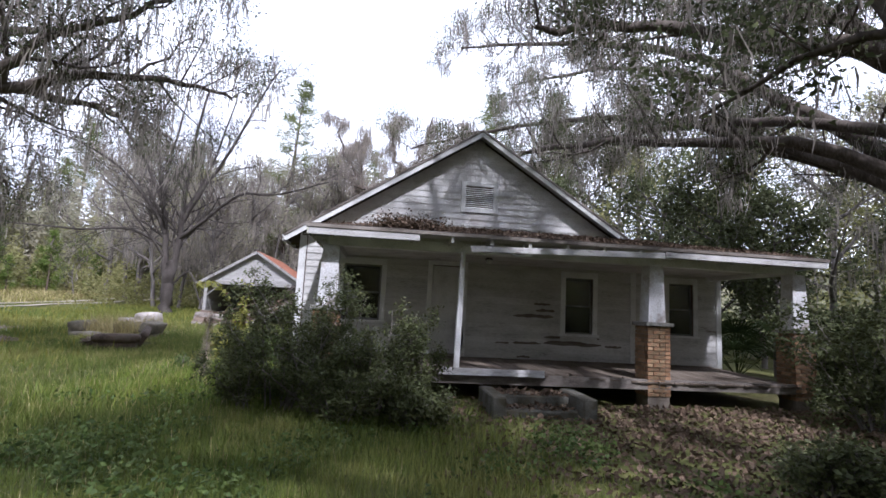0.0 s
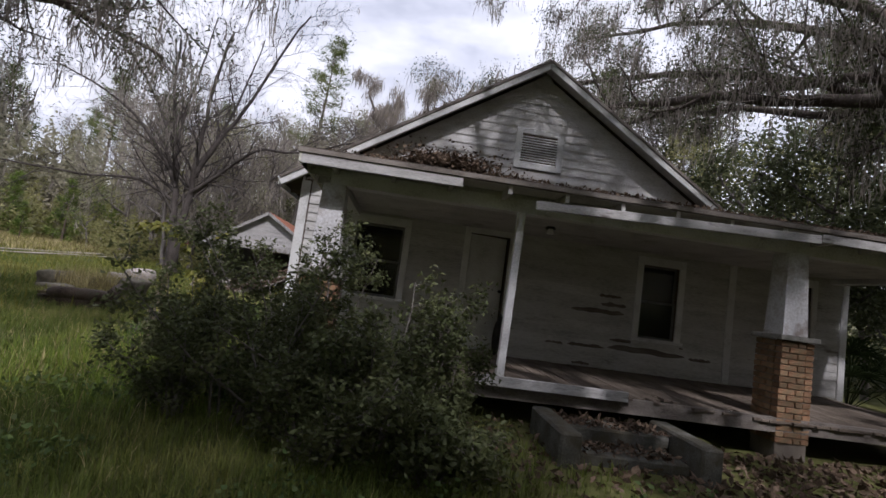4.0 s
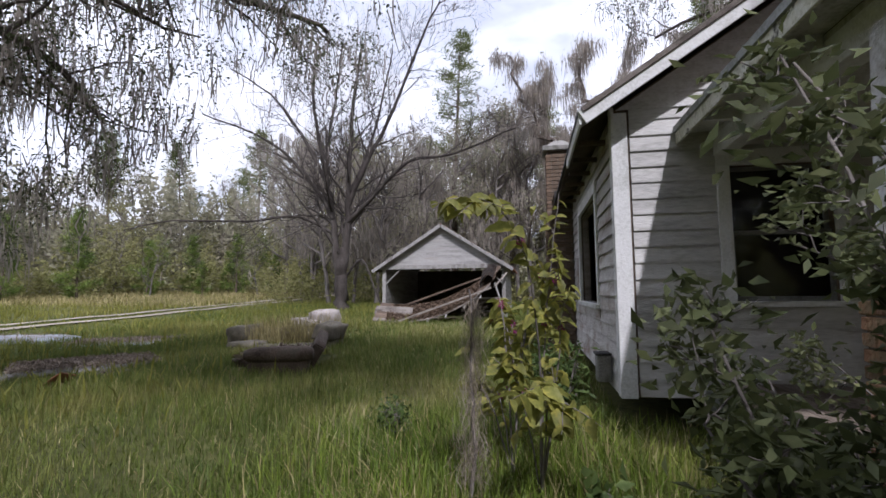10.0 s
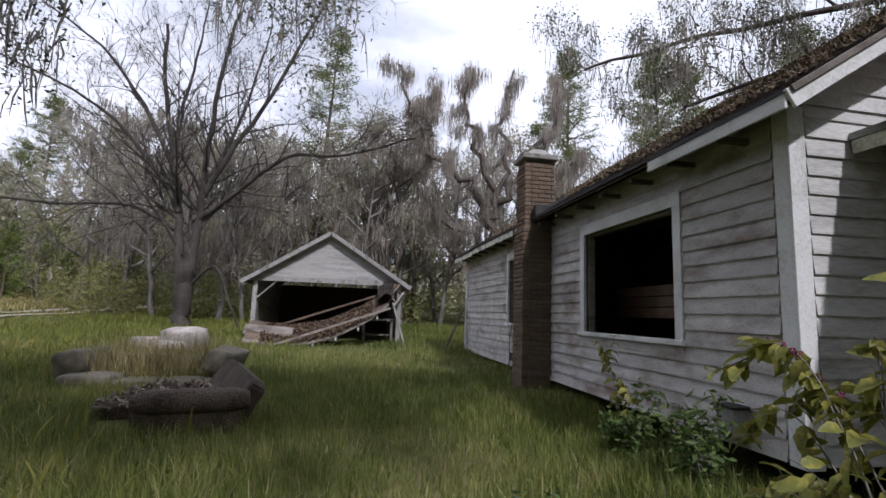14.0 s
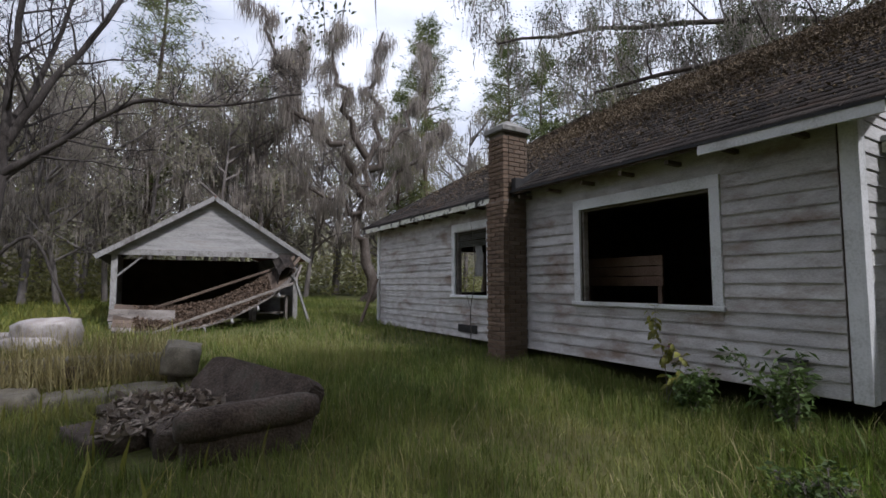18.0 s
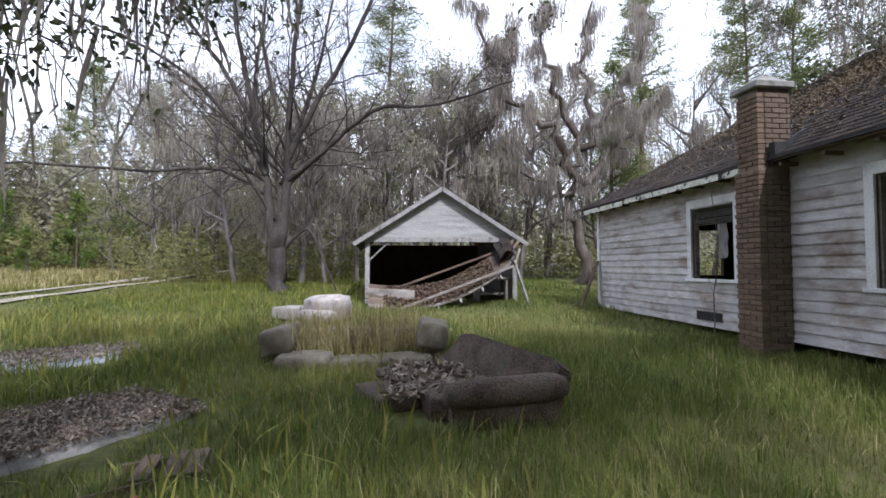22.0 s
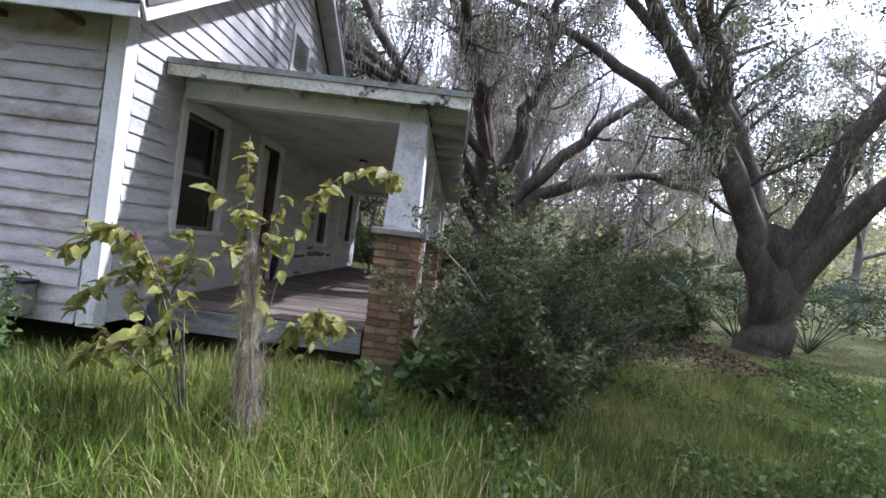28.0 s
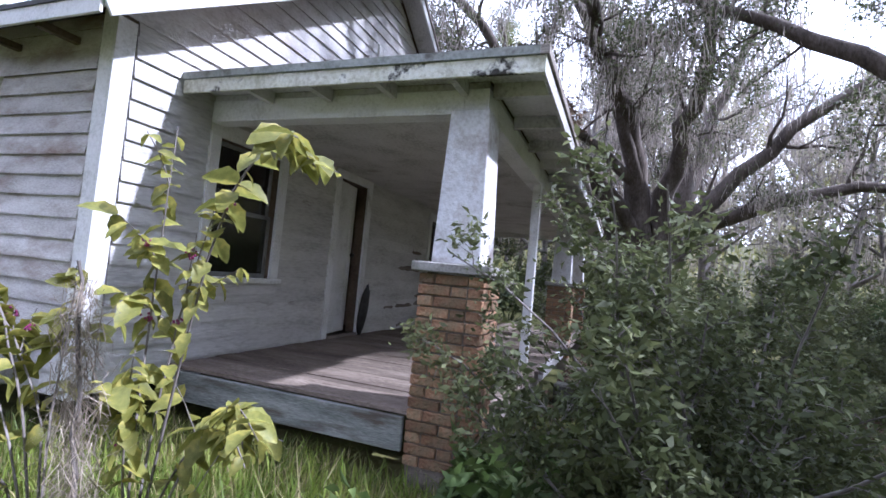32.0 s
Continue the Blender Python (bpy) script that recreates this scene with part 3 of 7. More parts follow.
part("threshold", box((a, -0.06, FLOOR + 0.002), (b, 0.11, FLOOR + 0.03), bevel=0.004), OLD_WOOD, dw)
bm = bmesh.new()
wd, ht = b - a - 0.03, d - c - 0.02
for lo, hi in (((0, 0, 0), (0.10, 0.04, ht)), ((wd - 0.10, 0, 0), (wd, 0.04, ht)), ((0.10, 0, 0), (wd - 0.10, 0.04, 0.2)), ((0.10, 0, 0.85), (wd - 0.10, 0.04, 0.98)), ((0.10, 0, ht - 0.12), (wd - 0.10, 0.04, ht))):
    add_box(bm, lo, hi)
add_box(bm, (0.10, 0.014, 0.2), (wd - 0.10, 0.028, ht - 0.12))
leaf = part("door_leaf", bm, TRIM, dw)
leaf.matrix_basis = pose(a + 0.012, 0.03, c + 0.01, 0, 0, 9)
knob = bmesh.new()
bmesh.ops.create_uvsphere(knob, u_segments=12, v_segments=8, radius=0.028, matrix=pose(a + wd - 0.03, 0.085, c + 0.95))
part("door_knob", knob, BLACK_METAL, dw)
# black oval sack-like thing by the door; the metal only gives its dark colour
sack = bmesh.new()
bmesh.ops.create_uvsphere(sack, u_segments=16, v_segments=12, radius=0.5)
for v in sack.verts:
    v.co = Vector((v.co.x * 0.16, v.co.y * 0.10, v.co.z * 0.62 + 0.31)) * (1 + 0.1 * noise.noise(v.co * 4))
sk = part("dark_oval", sack, BLACK_METAL, smooth=True)
sk.matrix_basis = pose(b - 0.06, -0.12, FLOOR + 0.004, 4, 3, 0)
tagged(sk, "dark oval sack-like thing leaning beside the front door", "metal sheet")

# blind and torn curtain in the side window, and what shows inside the picture window
a, b, c, d = SMALL_WIN
for k in range(9):
    part("blind_slat", box((0.05, a + 0.03, -0.002), (0.085, b - 0.03, 0.002), pose(0, 0, d - 0.03 - k * 0.03, 0, 14 + (k * 7) % 9, 0)), BLIND, small)
cloth = bmesh.new()
rows = []
for j in range(12):
    row = []
    for i in range(8):
        row.append(cloth.verts.new((0.09 + 0.02 * math.sin(i * 1.9 + j * 0.3), a + 0.30 + i * 0.03 + 0.012 * math.sin(j * 1.1), d - 0.28 - j * 0.05 - 0.02 * (i % 3) * j / 12)))
    rows.append(row)
for r, q in zip(rows, rows[1:]):
    for i in range(7):
        cloth.faces.new((r[i], r[i + 1], q[i + 1], q[i]))
part("torn_curtain", cloth, BLIND, small, "torn grey curtain strip")
cab = thing("wooden_rack", (0.9, 3.1, FLOOR - 0.04), "brown wooden board rack standing inside the dark room", "rack")
for k in range(3):
    part("rack_board", box((-0.02, -0.70, 0.84 + k * 0.14), (0.02, 0.72, 0.97 + k * 0.14), bevel=0.004), ROT_WOOD, cab)
for yy in (-0.62, 0.64):
    part("leg", box((0.021, yy - 0.03, 0), (0.07, yy + 0.03, 1.24), bevel=0.004), ROT_WOOD, cab)
lean = part("leaning_board", plank((-0.62, D - 0.25, 0.28), (-0.09, D - 0.12, 1.45), 0.14, 0.03, up=(0, 1, 0)), DARK_WOOD)
tagged(lean, "dark board leaning against the back corner of the house", "board")
part("crawl_vent", box((-0.040, 5.35, 0.46), (-0.030, 5.95, 0.60)), BLACK_METAL, house, "dark vent low in the side wall")

BARE = material("bare weathered boards", [(0.09, 0.07, 0.06), (0.16, 0.132, 0.118), (0.24, 0.21, 0.19)], 5, 60, 0.9, 0.4, 80, (0.4, 1, 3))


def bare_patch(x0, x1, z0, z1, seed):
    """Where the paint has come off a board: a ragged strip of bare wood."""
    rng = random.Random(seed)
    n = 9
    up = [(x0 + (x1 - x0) * i / n, z1 - (0.5 * (z1 - z0) if i in (0, n) else rng.uniform(0, 0.4) * (z1 - z0))) for i in range(n + 1)]
    low = [(x0 + (x1 - x0) * i / n + rng.uniform(-0.02, 0.02), z0 + (0.35 * (z1 - z0) if i in (0, n) else rng.uniform(0, 0.25) * (z1 - z0))) for i in range(n, -1, -1)]
    part("bare_patch", prism(low[::-1] + up[::-1], 0.02, pose(0, -0.029, 0)), BARE, front)


for k, (x0, x1, row, tall) in enumerate(((4.42, 5.28, 7, 0.9), (4.85, 5.22, 9, 0.6), (4.88, 5.3, 8, 0.7), (4.42, 5.03, 3, 0.6), (5.08, 6.34, 3, 1.0), (5.10, 6.30, 4, 0.8), (4.5, 4.8, 1, 0.5), (4.05, 4.35, 3, 0.4), (6.42, 6.8, 3, 0.5))):
    zb = BASE + LAP * row + 0.012
    bare_patch(x0, x1, zb, zb + 0.118 * tall, k)
meter = thing("meter_box", (-0.10, 0.50, 0.40), "small grey metal meter box low on the side wall", "meter box")
part("body", box((-0.06, -0.09, 0), (0.06, 0.09, 0.24), bevel=0.008), CONCRETE, meter)
part("lid", box((-0.075, -0.10, 0.241), (0.065, 0.10, 0.262), bevel=0.004), BLACK_METAL, meter)

# ---- roofs ----
OV = 0.30                            # overhang


def slab(corners, thick):
    """A flat roof deck under the four or three corners given."""
    bm = bmesh.new()
    top = [bm.verts.new(c) for c in corners]
    low = [bm.verts.new((c[0], c[1], c[2] - thick)) for c in corners]
    bm.faces.new(top)
    bm.faces.new(low[::-1])
    k = len(top)
    for i in range(k):
        bm.faces.new((top[(i + 1) % k], top[i], low[i], low[(i + 1) % k]))
    bmesh.ops.recalc_face_normals(bm, faces=bm.faces)
    return bm


def shingle_rows(parent, origin, across, up, width_at, rise, seed, step=0.14, tab=0.30):
    """Courses of shingle tabs lapped up a slope, joined; width_at gives where a course begins and ends."""
    rng = np.random.default_rng(seed)
    o, a, u = np.array(origin, float), np.array(across, float), np.array(up, float)
    n = np.cross(a, u)
    n = n / np.linalg.norm(n)
    if n[2] < 0:
        n = -n
    verts, faces = [], []
    s, row = 0.0, 0
    while s < rise:
        lo, hi = width_at(s)
        x = lo - (row % 2) * tab / 2
        while x < hi:
            p, q = max(x + 0.004, lo), min(x + tab - 0.004, hi)
            if q - p > 0.02:
                lift, wob = 0.012 + rng.uniform(0, 0.007), rng.uniform(-0.008, 0.008)
                b = len(verts)
                s0, s1 = s + wob, min(s + step * 1.25, rise)
                for ds, hgt in ((s0, lift), (s0, 0.001), (s1, 0.004)):
                    for xx in (p, q):
                        verts.append(o + a * xx + u * ds + n * hgt)
                faces += [(b, b + 1, b + 5, b + 4), (b + 2, b + 3, b + 1, b)]
            x += tab
        s += step
        row += 1
    return stuff("shingle", fast_mesh("shingle", verts, faces, SHINGLE), parent)


EZ = EAVE                       # roof surface at the eave edge
ex0, ex1 = -OV, W + OV
HIP_Y = D + OV - (RIDGE_X + OV)        # where the ridge ends and the back hip begins
slope_len = math.hypot(RIDGE_X + OV, RIDGE_Z - EZ)
roof = part("roof_west", slab([(ex0, -OV, EZ), (RIDGE_X, -OV, RIDGE_Z), (RIDGE_X, HIP_Y, RIDGE_Z), (ex0, D + OV, EZ)], 0.06), DARK_WOOD, house, "dark shingled roof slope strewn with fallen leaves")
roof_e = part("roof_east", slab([(ex1, -OV, EZ), (ex1, D + OV, EZ), (RIDGE_X, HIP_Y, RIDGE_Z), (RIDGE_X, -OV, RIDGE_Z)], 0.06), DARK_WOOD, house)
roof_b = part("roof_back", slab([(ex0, D + OV, EZ), (RIDGE_X, HIP_Y, RIDGE_Z), (ex1, D + OV, EZ)], 0.06), DARK_WOOD, house)
run = (RIDGE_X + OV) / slope_len
shingle_rows(roof, (ex0, -OV, EZ), (0, 1, 0), (run, 0, (RIDGE_Z - EZ) / slope_len), lambda s: (-0.02, D + 2 * OV - s * run), slope_len, 11)
shingle_rows(roof_e, (ex1, -OV, EZ), (0, 1, 0), (-run, 0, (RIDGE_Z - EZ) / slope_len), lambda s: (-0.02, D + 2 * OV - s * run), slope_len, 12, tab=0.6)
rake_dir = Vector((RIDGE_X - ex0, 0, RIDGE_Z - EZ)).normalized()
for sx in (1, -1):
    foot = Vector((RIDGE_X - sx * (RIDGE_X + OV), -OV - 0.014, EZ - 0.075))
    top = Vector((RIDGE_X, -OV - 0.014, RIDGE_Z - 0.075))
    part("rake_board", plank(foot, top, 0.13, 0.024), TRIM, house, "white painted rake board under the gable edge")
    part("rake_trim", plank(foot + Vector((0, -0.02, 0.058)), top + Vector((0, -0.02, 0.058)), 0.045, 0.02), OLD_WOOD, house)
    bm = slab([(foot.x, -OV, EZ - 0.065), (RIDGE_X, -OV, RIDGE_Z - 0.065), (RIDGE_X, -0.03, RIDGE_Z - 0.065), (foot.x, -0.03, EZ - 0.065)], 0.015)
    part("rake_soffit", bm, SOFFIT, house)
part("eave_fascia", box((ex0 - 0.022, -OV, EZ - 0.13), (ex0 - 0.001, 1.15, EZ - 0.03), bevel=0.003), TRIM, house, "short white fascia board left at the eave")
part("eave_fascia", box((ex0 - 0.022, 4.52, EZ - 0.13), (ex0 - 0.001, 7.75, EZ - 0.03), bevel=0.003), MOULDY, house)
part("eave_fascia", box((ex0 - 0.022, 7.85, EZ - 0.15), (ex0 - 0.001, D + OV, EZ - 0.05), bevel=0.003), MOULDY, house)
part("drip_edge", box((ex0 - 0.03, -OV - 0.01, EZ - 0.035), (ex0 + 0.02, D + OV, EZ - 0.004)), BLACK_METAL, house)
y = 0.3
while y < D:
    part("rafter_tail", box((ex0 + 0.03, y, EAVE - 0.13), (-0.03, y + 0.045, EAVE - 0.085)), DARK_WOOD, house)
    y += 0.6

# leaves fallen on the west slope, thickest over the middle
rng = np.random.default_rng(21)
places = []
while len(places) < 24000:
    s, yy = rng.uniform(0.3, slope_len), rng.uniform(-0.2, D - 1.0)
    dense = 0.08 + 0.9 * math.exp(-((s - 3.1) / 1.2) ** 2) * (1.0 if yy < 5.5 else 0.45)
    if rng.uniform() < dense and yy < D + OV - s * run - 0.2:
        places.append((ex0 + s * run, yy, EZ + s * (RIDGE_Z - EZ) / slope_len + rng.uniform(0.015, 0.075 if dense > 0.5 else 0.035)))
v, f = leaf_cards(places, rng, 0.046, 0.022, 0.0)
tagged(new("roof_leaf_litter", fast_mesh("roof_leaf_litter", v, f, ROOF_LITTER)), "brown fallen leaves lying on the shingled roof", "leaf litter", kind="stuff")

# porch roof: a low hip against the gable wall
PX0, PX1, PY, PZ, PTOP = 0.51, 9.15, -2.615, 2.60, 3.12
ridge0, ridge1 = PX0 + 1.9, PX1 - 1.9
proof = part("porch_roof", slab([(PX0, PY, PZ), (PX1, PY, PZ), (ridge1, 0.0, PTOP), (ridge0, 0.0, PTOP)], 0.05), DARK_WOOD, house, "sagging porch roof covered in brown leaves")
part("porch_roof_end", slab([(PX0, PY, PZ), (ridge0, 0.0, PTOP), (PX0, 0.0, PZ)], 0.05), DARK_WOOD, house)
part("porch_roof_end", slab([(PX1, PY, PZ), (PX1, 0.0, PZ), (ridge1, 0.0, PTOP)], 0.05), DARK_WOOD, house)
prise = math.hypot(-PY, PTOP - PZ)
shingle_rows(proof, (PX0, PY - 0.02, PZ), (1, 0, 0), (0, -PY / prise, (PTOP - PZ) / prise), lambda s: (1.9 * s / prise, PX1 - PX0 - 1.9 * s / prise), prise, 13)
places = []
while len(places) < 13000:
    x, s = rng.uniform(PX0 + 0.2, PX1 - 0.2), rng.uniform(0.0, 1.0)
    if x > PX0 + 1.9 * s and x < PX1 - 1.9 * s and rng.uniform() < (0.25 if x < 2.4 else 0.9):
        places.append((x, PY * (1 - s), PZ + (PTOP - PZ) * s + rng.uniform(0.015, 0.04)))
for _ in range(4200):
    places.append((rng.normal(2.0, 0.26), rng.normal(PY + 0.18, 0.09), PZ + 0.05 + abs(rng.normal(0, 0.08))))
v, f = leaf_cards(places, rng, 0.045, 0.022, 0.0)
tagged(new("porch_leaf_litter", fast_mesh("porch_leaf_litter", v, f, LITTER)), "rust-brown leaves and twigs heaped on the porch roof", "leaf litter", kind="stuff")
part("porch_fascia", box((PX0 - 0.0, PY - 0.024, PZ - 0.155), (2.18, PY - 0.002, PZ - 0.05), bevel=0.003), PEELING, house, "peeling white porch fascia board")
part("porch_fascia", plank((2.98, PY - 0.015, PZ - 0.225), (6.2, PY - 0.015, PZ - 0.125), 0.095, 0.022), PEELING, house)
part("porch_fascia", box((6.21, PY - 0.024, PZ - 0.155), (PX1, PY - 0.002, PZ - 0.055), bevel=0.003), PEELING, house)
part("porch_fascia", box((PX0 - 0.024, PY - 0.024, PZ - 0.145), (PX0 - 0.002, -0.03, PZ - 0.047), bevel=0.003), MOULDY, house, "white porch fascia blackened with mould")
part("porch_fascia", box((PX1 + 0.002, PY - 0.024, PZ - 0.145), (PX1 + 0.024, -0.03, PZ - 0.05), bevel=0.003), TRIM, house)
part("porch_drip_edge", box((PX0 - 0.04, PY - 0.04, PZ - 0.046), (PX1 + 0.04, PY + 0.01, PZ + 0.004)), OLD_WOOD, house)
part("porch_drip_edge", box((PX0 - 0.04, PY + 0.012, PZ - 0.046), (PX0 + 0.01, -0.03, PZ + 0.004)), FLASHING, house, "grey-green stained edge flashing")
part("porch_soffit", box((PX0 + 0.003, PY + 0.36, PZ - 0.0545), (PX0 + 0.27, -0.03, PZ - 0.0505)), SOFFIT, house)
part("porch_soffit", box((PX0 + 0.003, PY + 0.003, PZ - 0.0545), (PX1 - 0.003, PY + 0.357, PZ - 0.0505)), SOFFIT, house)
part("porch_frieze", box((PX0 + 0.275, PY + 0.40, 2.501), (PX0 + 0.30, -0.03, PZ - 0.055)), SOFFIT, house)
part("porch_frieze", box((PX0 + 0.275, PY + 0.372, 2.501), (PX1 - 0.275, PY + 0.397, PZ - 0.055)), SOFFIT, house)
part("porch_ceiling", box((PX0 + 0.42, PY + 0.42, 2.42), (PX1 - 0.42, -0.03, 2.44)), SOFFIT, house, "pale painted board ceiling of the porch")
part("porch_beam", box((PX0 + 0.26, PY + 0.36, 2.34), (PX1 - 0.26, PY + 0.52, 2.50), bevel=0.004), TRIM, house)
part("porch_beam", box((PX0 + 0.26, PY + 0.52, 2.34), (PX0 + 0.40, -0.03, 2.50), bevel=0.004), TRIM, house)
part("porch_beam", box((PX1 - 0.40, PY + 0.52, 2.34), (PX1 - 0.26, -0.03, 2.50), bevel=0.004), TRIM, house)
x = PX0 + 0.3
while x < PX1 - 0.2:
    part("rafter_tail", box((x, PY + 0.005, PZ - 0.145), (x + 0.045, PY + 0.35, PZ - 0.055)), SOFFIT, house)
    x += 0.62
y = PY + 0.5
while y < -0.2:
    part("rafter_tail", box((PX0 + 0.005, y, PZ - 0.145), (PX0 + 0.255, y + 0.045, PZ - 0.055)), SOFFIT, house)
    y += 0.5

# wing roof, a plain shed slope behind the porch
part("wing_roof", slab([(W + 0.05, 0.05, 3.05), (WING + 0.25, 0.05, 2.62), (WING + 0.25, D, 2.62), (W + 0.05, D, 3.05)], 0.06), SHINGLE, house)
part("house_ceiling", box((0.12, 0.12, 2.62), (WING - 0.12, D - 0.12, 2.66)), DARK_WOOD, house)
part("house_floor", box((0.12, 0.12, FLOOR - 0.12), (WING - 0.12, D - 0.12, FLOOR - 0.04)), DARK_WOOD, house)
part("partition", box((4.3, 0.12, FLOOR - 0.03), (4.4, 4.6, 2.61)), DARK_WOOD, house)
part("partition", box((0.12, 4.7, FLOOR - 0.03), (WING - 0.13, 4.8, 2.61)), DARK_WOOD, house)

light = thing("porch_light", (3.6, -1.15, 2.418), "small tarnished porch ceiling light without its globe", "ceiling light")
bm = bmesh.new()
bmesh.ops.create_cone(bm, cap_ends=True, segments=16, radius1=0.075, radius2=0.055, depth=0.03, matrix=pose(0, 0, -0.016))
part("canopy", bm, BLACK_METAL, light)
bm = bmesh.new()
bmesh.ops.create_cone(bm, cap_ends=True, segments=14, radius1=0.055, radius2=0.03, depth=0.07, matrix=pose(0, 0, -0.066))
part("socket", bm, TRIM, light)

# ---- porch floor, posts and piers ----
i, x = 0, PX0 + 0.15
rng = random.Random(7)
deck = part("porch_frame", box((1.045, -2.36, 0.30), (PX1 - 0.3, -2.30, FLOOR - 0.03)), OLD_WOOD, house, "grey weathered porch deck on a timber frame")
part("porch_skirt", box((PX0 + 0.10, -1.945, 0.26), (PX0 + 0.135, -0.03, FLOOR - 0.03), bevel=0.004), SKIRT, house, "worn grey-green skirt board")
while x < PX1 - 0.35:
    w = rng.uniform(0.082, 0.095)
    droop = -0.06 * max(0.0, min(1.0, (x - 3.9) / 2.0))
    short = rng.uniform(0, 0.05) + (rng.uniform(0.1, 0.45) if 4.3 < x < 5.8 and rng.random() < 0.7 else 0)
    near = -1.945 if x < 1.04 else -2.42 + short
    bm = box((x, near, FLOOR - 0.028), (x + w - 0.005, -0.03, FLOOR + rng.uniform(-0.004, 0.003)), bevel=0.002)
    for v in bm.verts:
        v.co.z += droop * max(0.0, -v.co.y / 2.4)
    part("plank", bm, PORCH_WOOD, deck)
    x += w
part("porch_edge", box((2.6, -2.47, FLOOR - 0.05), (4.27, -2.425, FLOOR + 0.055), bevel=0.004), PEELING, house, "peeling white board on the porch edge")

brick_sizes = {}


def brick_mesh(length, width, height, mat, key):
    if key not in brick_sizes:
        bm = box((-length / 2, -width / 2, -height / 2), (length / 2, width / 2, height / 2), bevel=0.005)
        rng = random.Random(len(brick_sizes))
        for v in bm.verts:
            v.co += Vector((rng.uniform(-1, 1), rng.uniform(-1, 1), rng.uniform(-1, 1))) * 0.0025
        me = bpy.data.meshes.new("brick")
        bm.to_mesh(me)
        bm.free()
        me.materials.append(mat)
        brick_sizes[key] = me
    return brick_sizes[key]


def pier(x, y, top, seed, courses=17):
    """A square pier, two bricks to a side, laid in half-lapped courses on a mortar core, with a slab on top."""
    rng = random.Random(seed)
    p = thing("brick_pier", (x, y, 0), "square porch pier of weathered orange-brown brick with a concrete cap", "pier", "porch piers")
    part("mortar", box((-0.188, -0.188, -0.1), (0.188, 0.188, top - 0.065)), MORTAR, p)
    for c in range(courses):
        z = top - 0.065 - 0.034 - c * 0.067
        for s in range(4):
            turn = Matrix.Rotation(math.pi / 2 * s, 4, "Z")
            cuts = (-0.205, -0.10, 0.11, 0.205) if (c + s) % 2 else (-0.205, 0.005, 0.205)
            for a, b in zip(cuts, cuts[1:]):
                if b >= 0.2:
                    b = 0.205 - 0.10
                if b - a < 0.04:
                    continue
                me = brick_mesh(round(b - a - 0.011, 3), 0.095, 0.057, BRICK, ("b", round(b - a, 3), rng.randrange(3)))
                ob = child("brick", me, p)
                ob.matrix_basis = turn @ pose((a + b) / 2, -0.158 + rng.uniform(-0.003, 0.003), z, rng.uniform(-0.6, 0.6), 0, rng.uniform(-0.8, 0.8))
    part("cap", box((-0.245, -0.245, top - 0.06), (0.245, 0.245, top), bevel=0.008), CONCRETE, p, "grey concrete cap slab")
    return p


def column(x, y, z0, z1, seed):
    """A tapered square box column on a pier."""
    bm = bmesh.new()
    a, b = 0.155, 0.125
    low = [bm.verts.new((sx * a, sy * a, 0)) for sx, sy in ((-1, -1), (1, -1), (1, 1), (-1, 1))]
    high = [bm.verts.new((sx * b, sy * b, z1 - z0)) for sx, sy in ((-1, -1), (1, -1), (1, 1), (-1, 1))]
    bm.faces.new(low[::-1])
    bm.faces.new(high)
    for i in range(4):
        bm.faces.new((low[i], low[(i + 1) % 4], high[(i + 1) % 4], high[i]))
    bmesh.ops.bevel(bm, geom=list(bm.edges), offset=0.006, segments=1, affect="EDGES")
    ob = part("porch_column", bm, COLUMN)
    ob.matrix_basis = pose(x, y, z0)
    return tagged(ob, "tapered white square column with flaking paint on a brick pier", "column", "porch columns")


COLUMN = material("flaking column paint", [(0.42, 0.41, 0.41), (0.60, 0.60, 0.62), (0.70, 0.70, 0.72)], 3, 40, 0.7, 0.3, 60, stains=(0.32, 0.28, 0.26), stain_scale=3.0, stain_at=(0.50, 0.62))
PIERS = ((0.83, -2.16), (6.25, -2.16), (8.93, -2.16))
for k, (x, y) in enumerate(PIERS):
    pier(x, y, 1.39, 30 + k)
    column(x, y, 1.39, 2.345, k)
slim = part("slim_post", plank((2.90, -2.22, FLOOR), (2.93, -2.22, 2.345), 0.085, 0.085, up=(0, 1, 0)), TRIM)
tagged(slim, "slender white wooden post propping the sagging porch roof", "post")

STEP = material("mossy buried concrete", [(0.05, 0.05, 0.04), (0.10, 0.098, 0.085), (0.17, 0.165, 0.15)], 5, 60, 0.95, 0.5, 90, stains=(0.07, 0.06, 0.04), stain_scale=4, stain_at=(0.45, 0.65))
steps = thing("front_steps", (0, 0, 0), "broken concrete front steps buried in leaves", "steps")
for x in (3.22, 4.50):
    part("cheek_wall", box((x, -3.45, -0.05), (x + 0.2, -2.5, 0.30), bevel=0.02), STEP, steps)
for k in range(2):
    part("step", box((3.43, -3.3 + k * 0.36, -0.05), (4.49, -2.5 if k else -2.95, 0.10 + k * 0.14), bevel=0.015), STEP, steps)
nrs = np.random.default_rng(52)
pts = [(nrs.uniform(3.3, 4.6), nrs.uniform(-3.4, -2.5), 0.0) for _ in range(900)]
pts = [(x, y, (0.245 if y > -2.93 else 0.105) + nrs.uniform(0.005, 0.02)) for x, y, _ in pts if 3.45 < x < 4.47 and y > -3.28]
tagged(new("step_leaf_litter", fast_mesh("step_leaf_litter", *leaf_cards(pts, nrs, 0.06, 0.032, 0.0), LITTER)), "brown leaves drifted over the front steps", "leaf litter", kind="stuff")

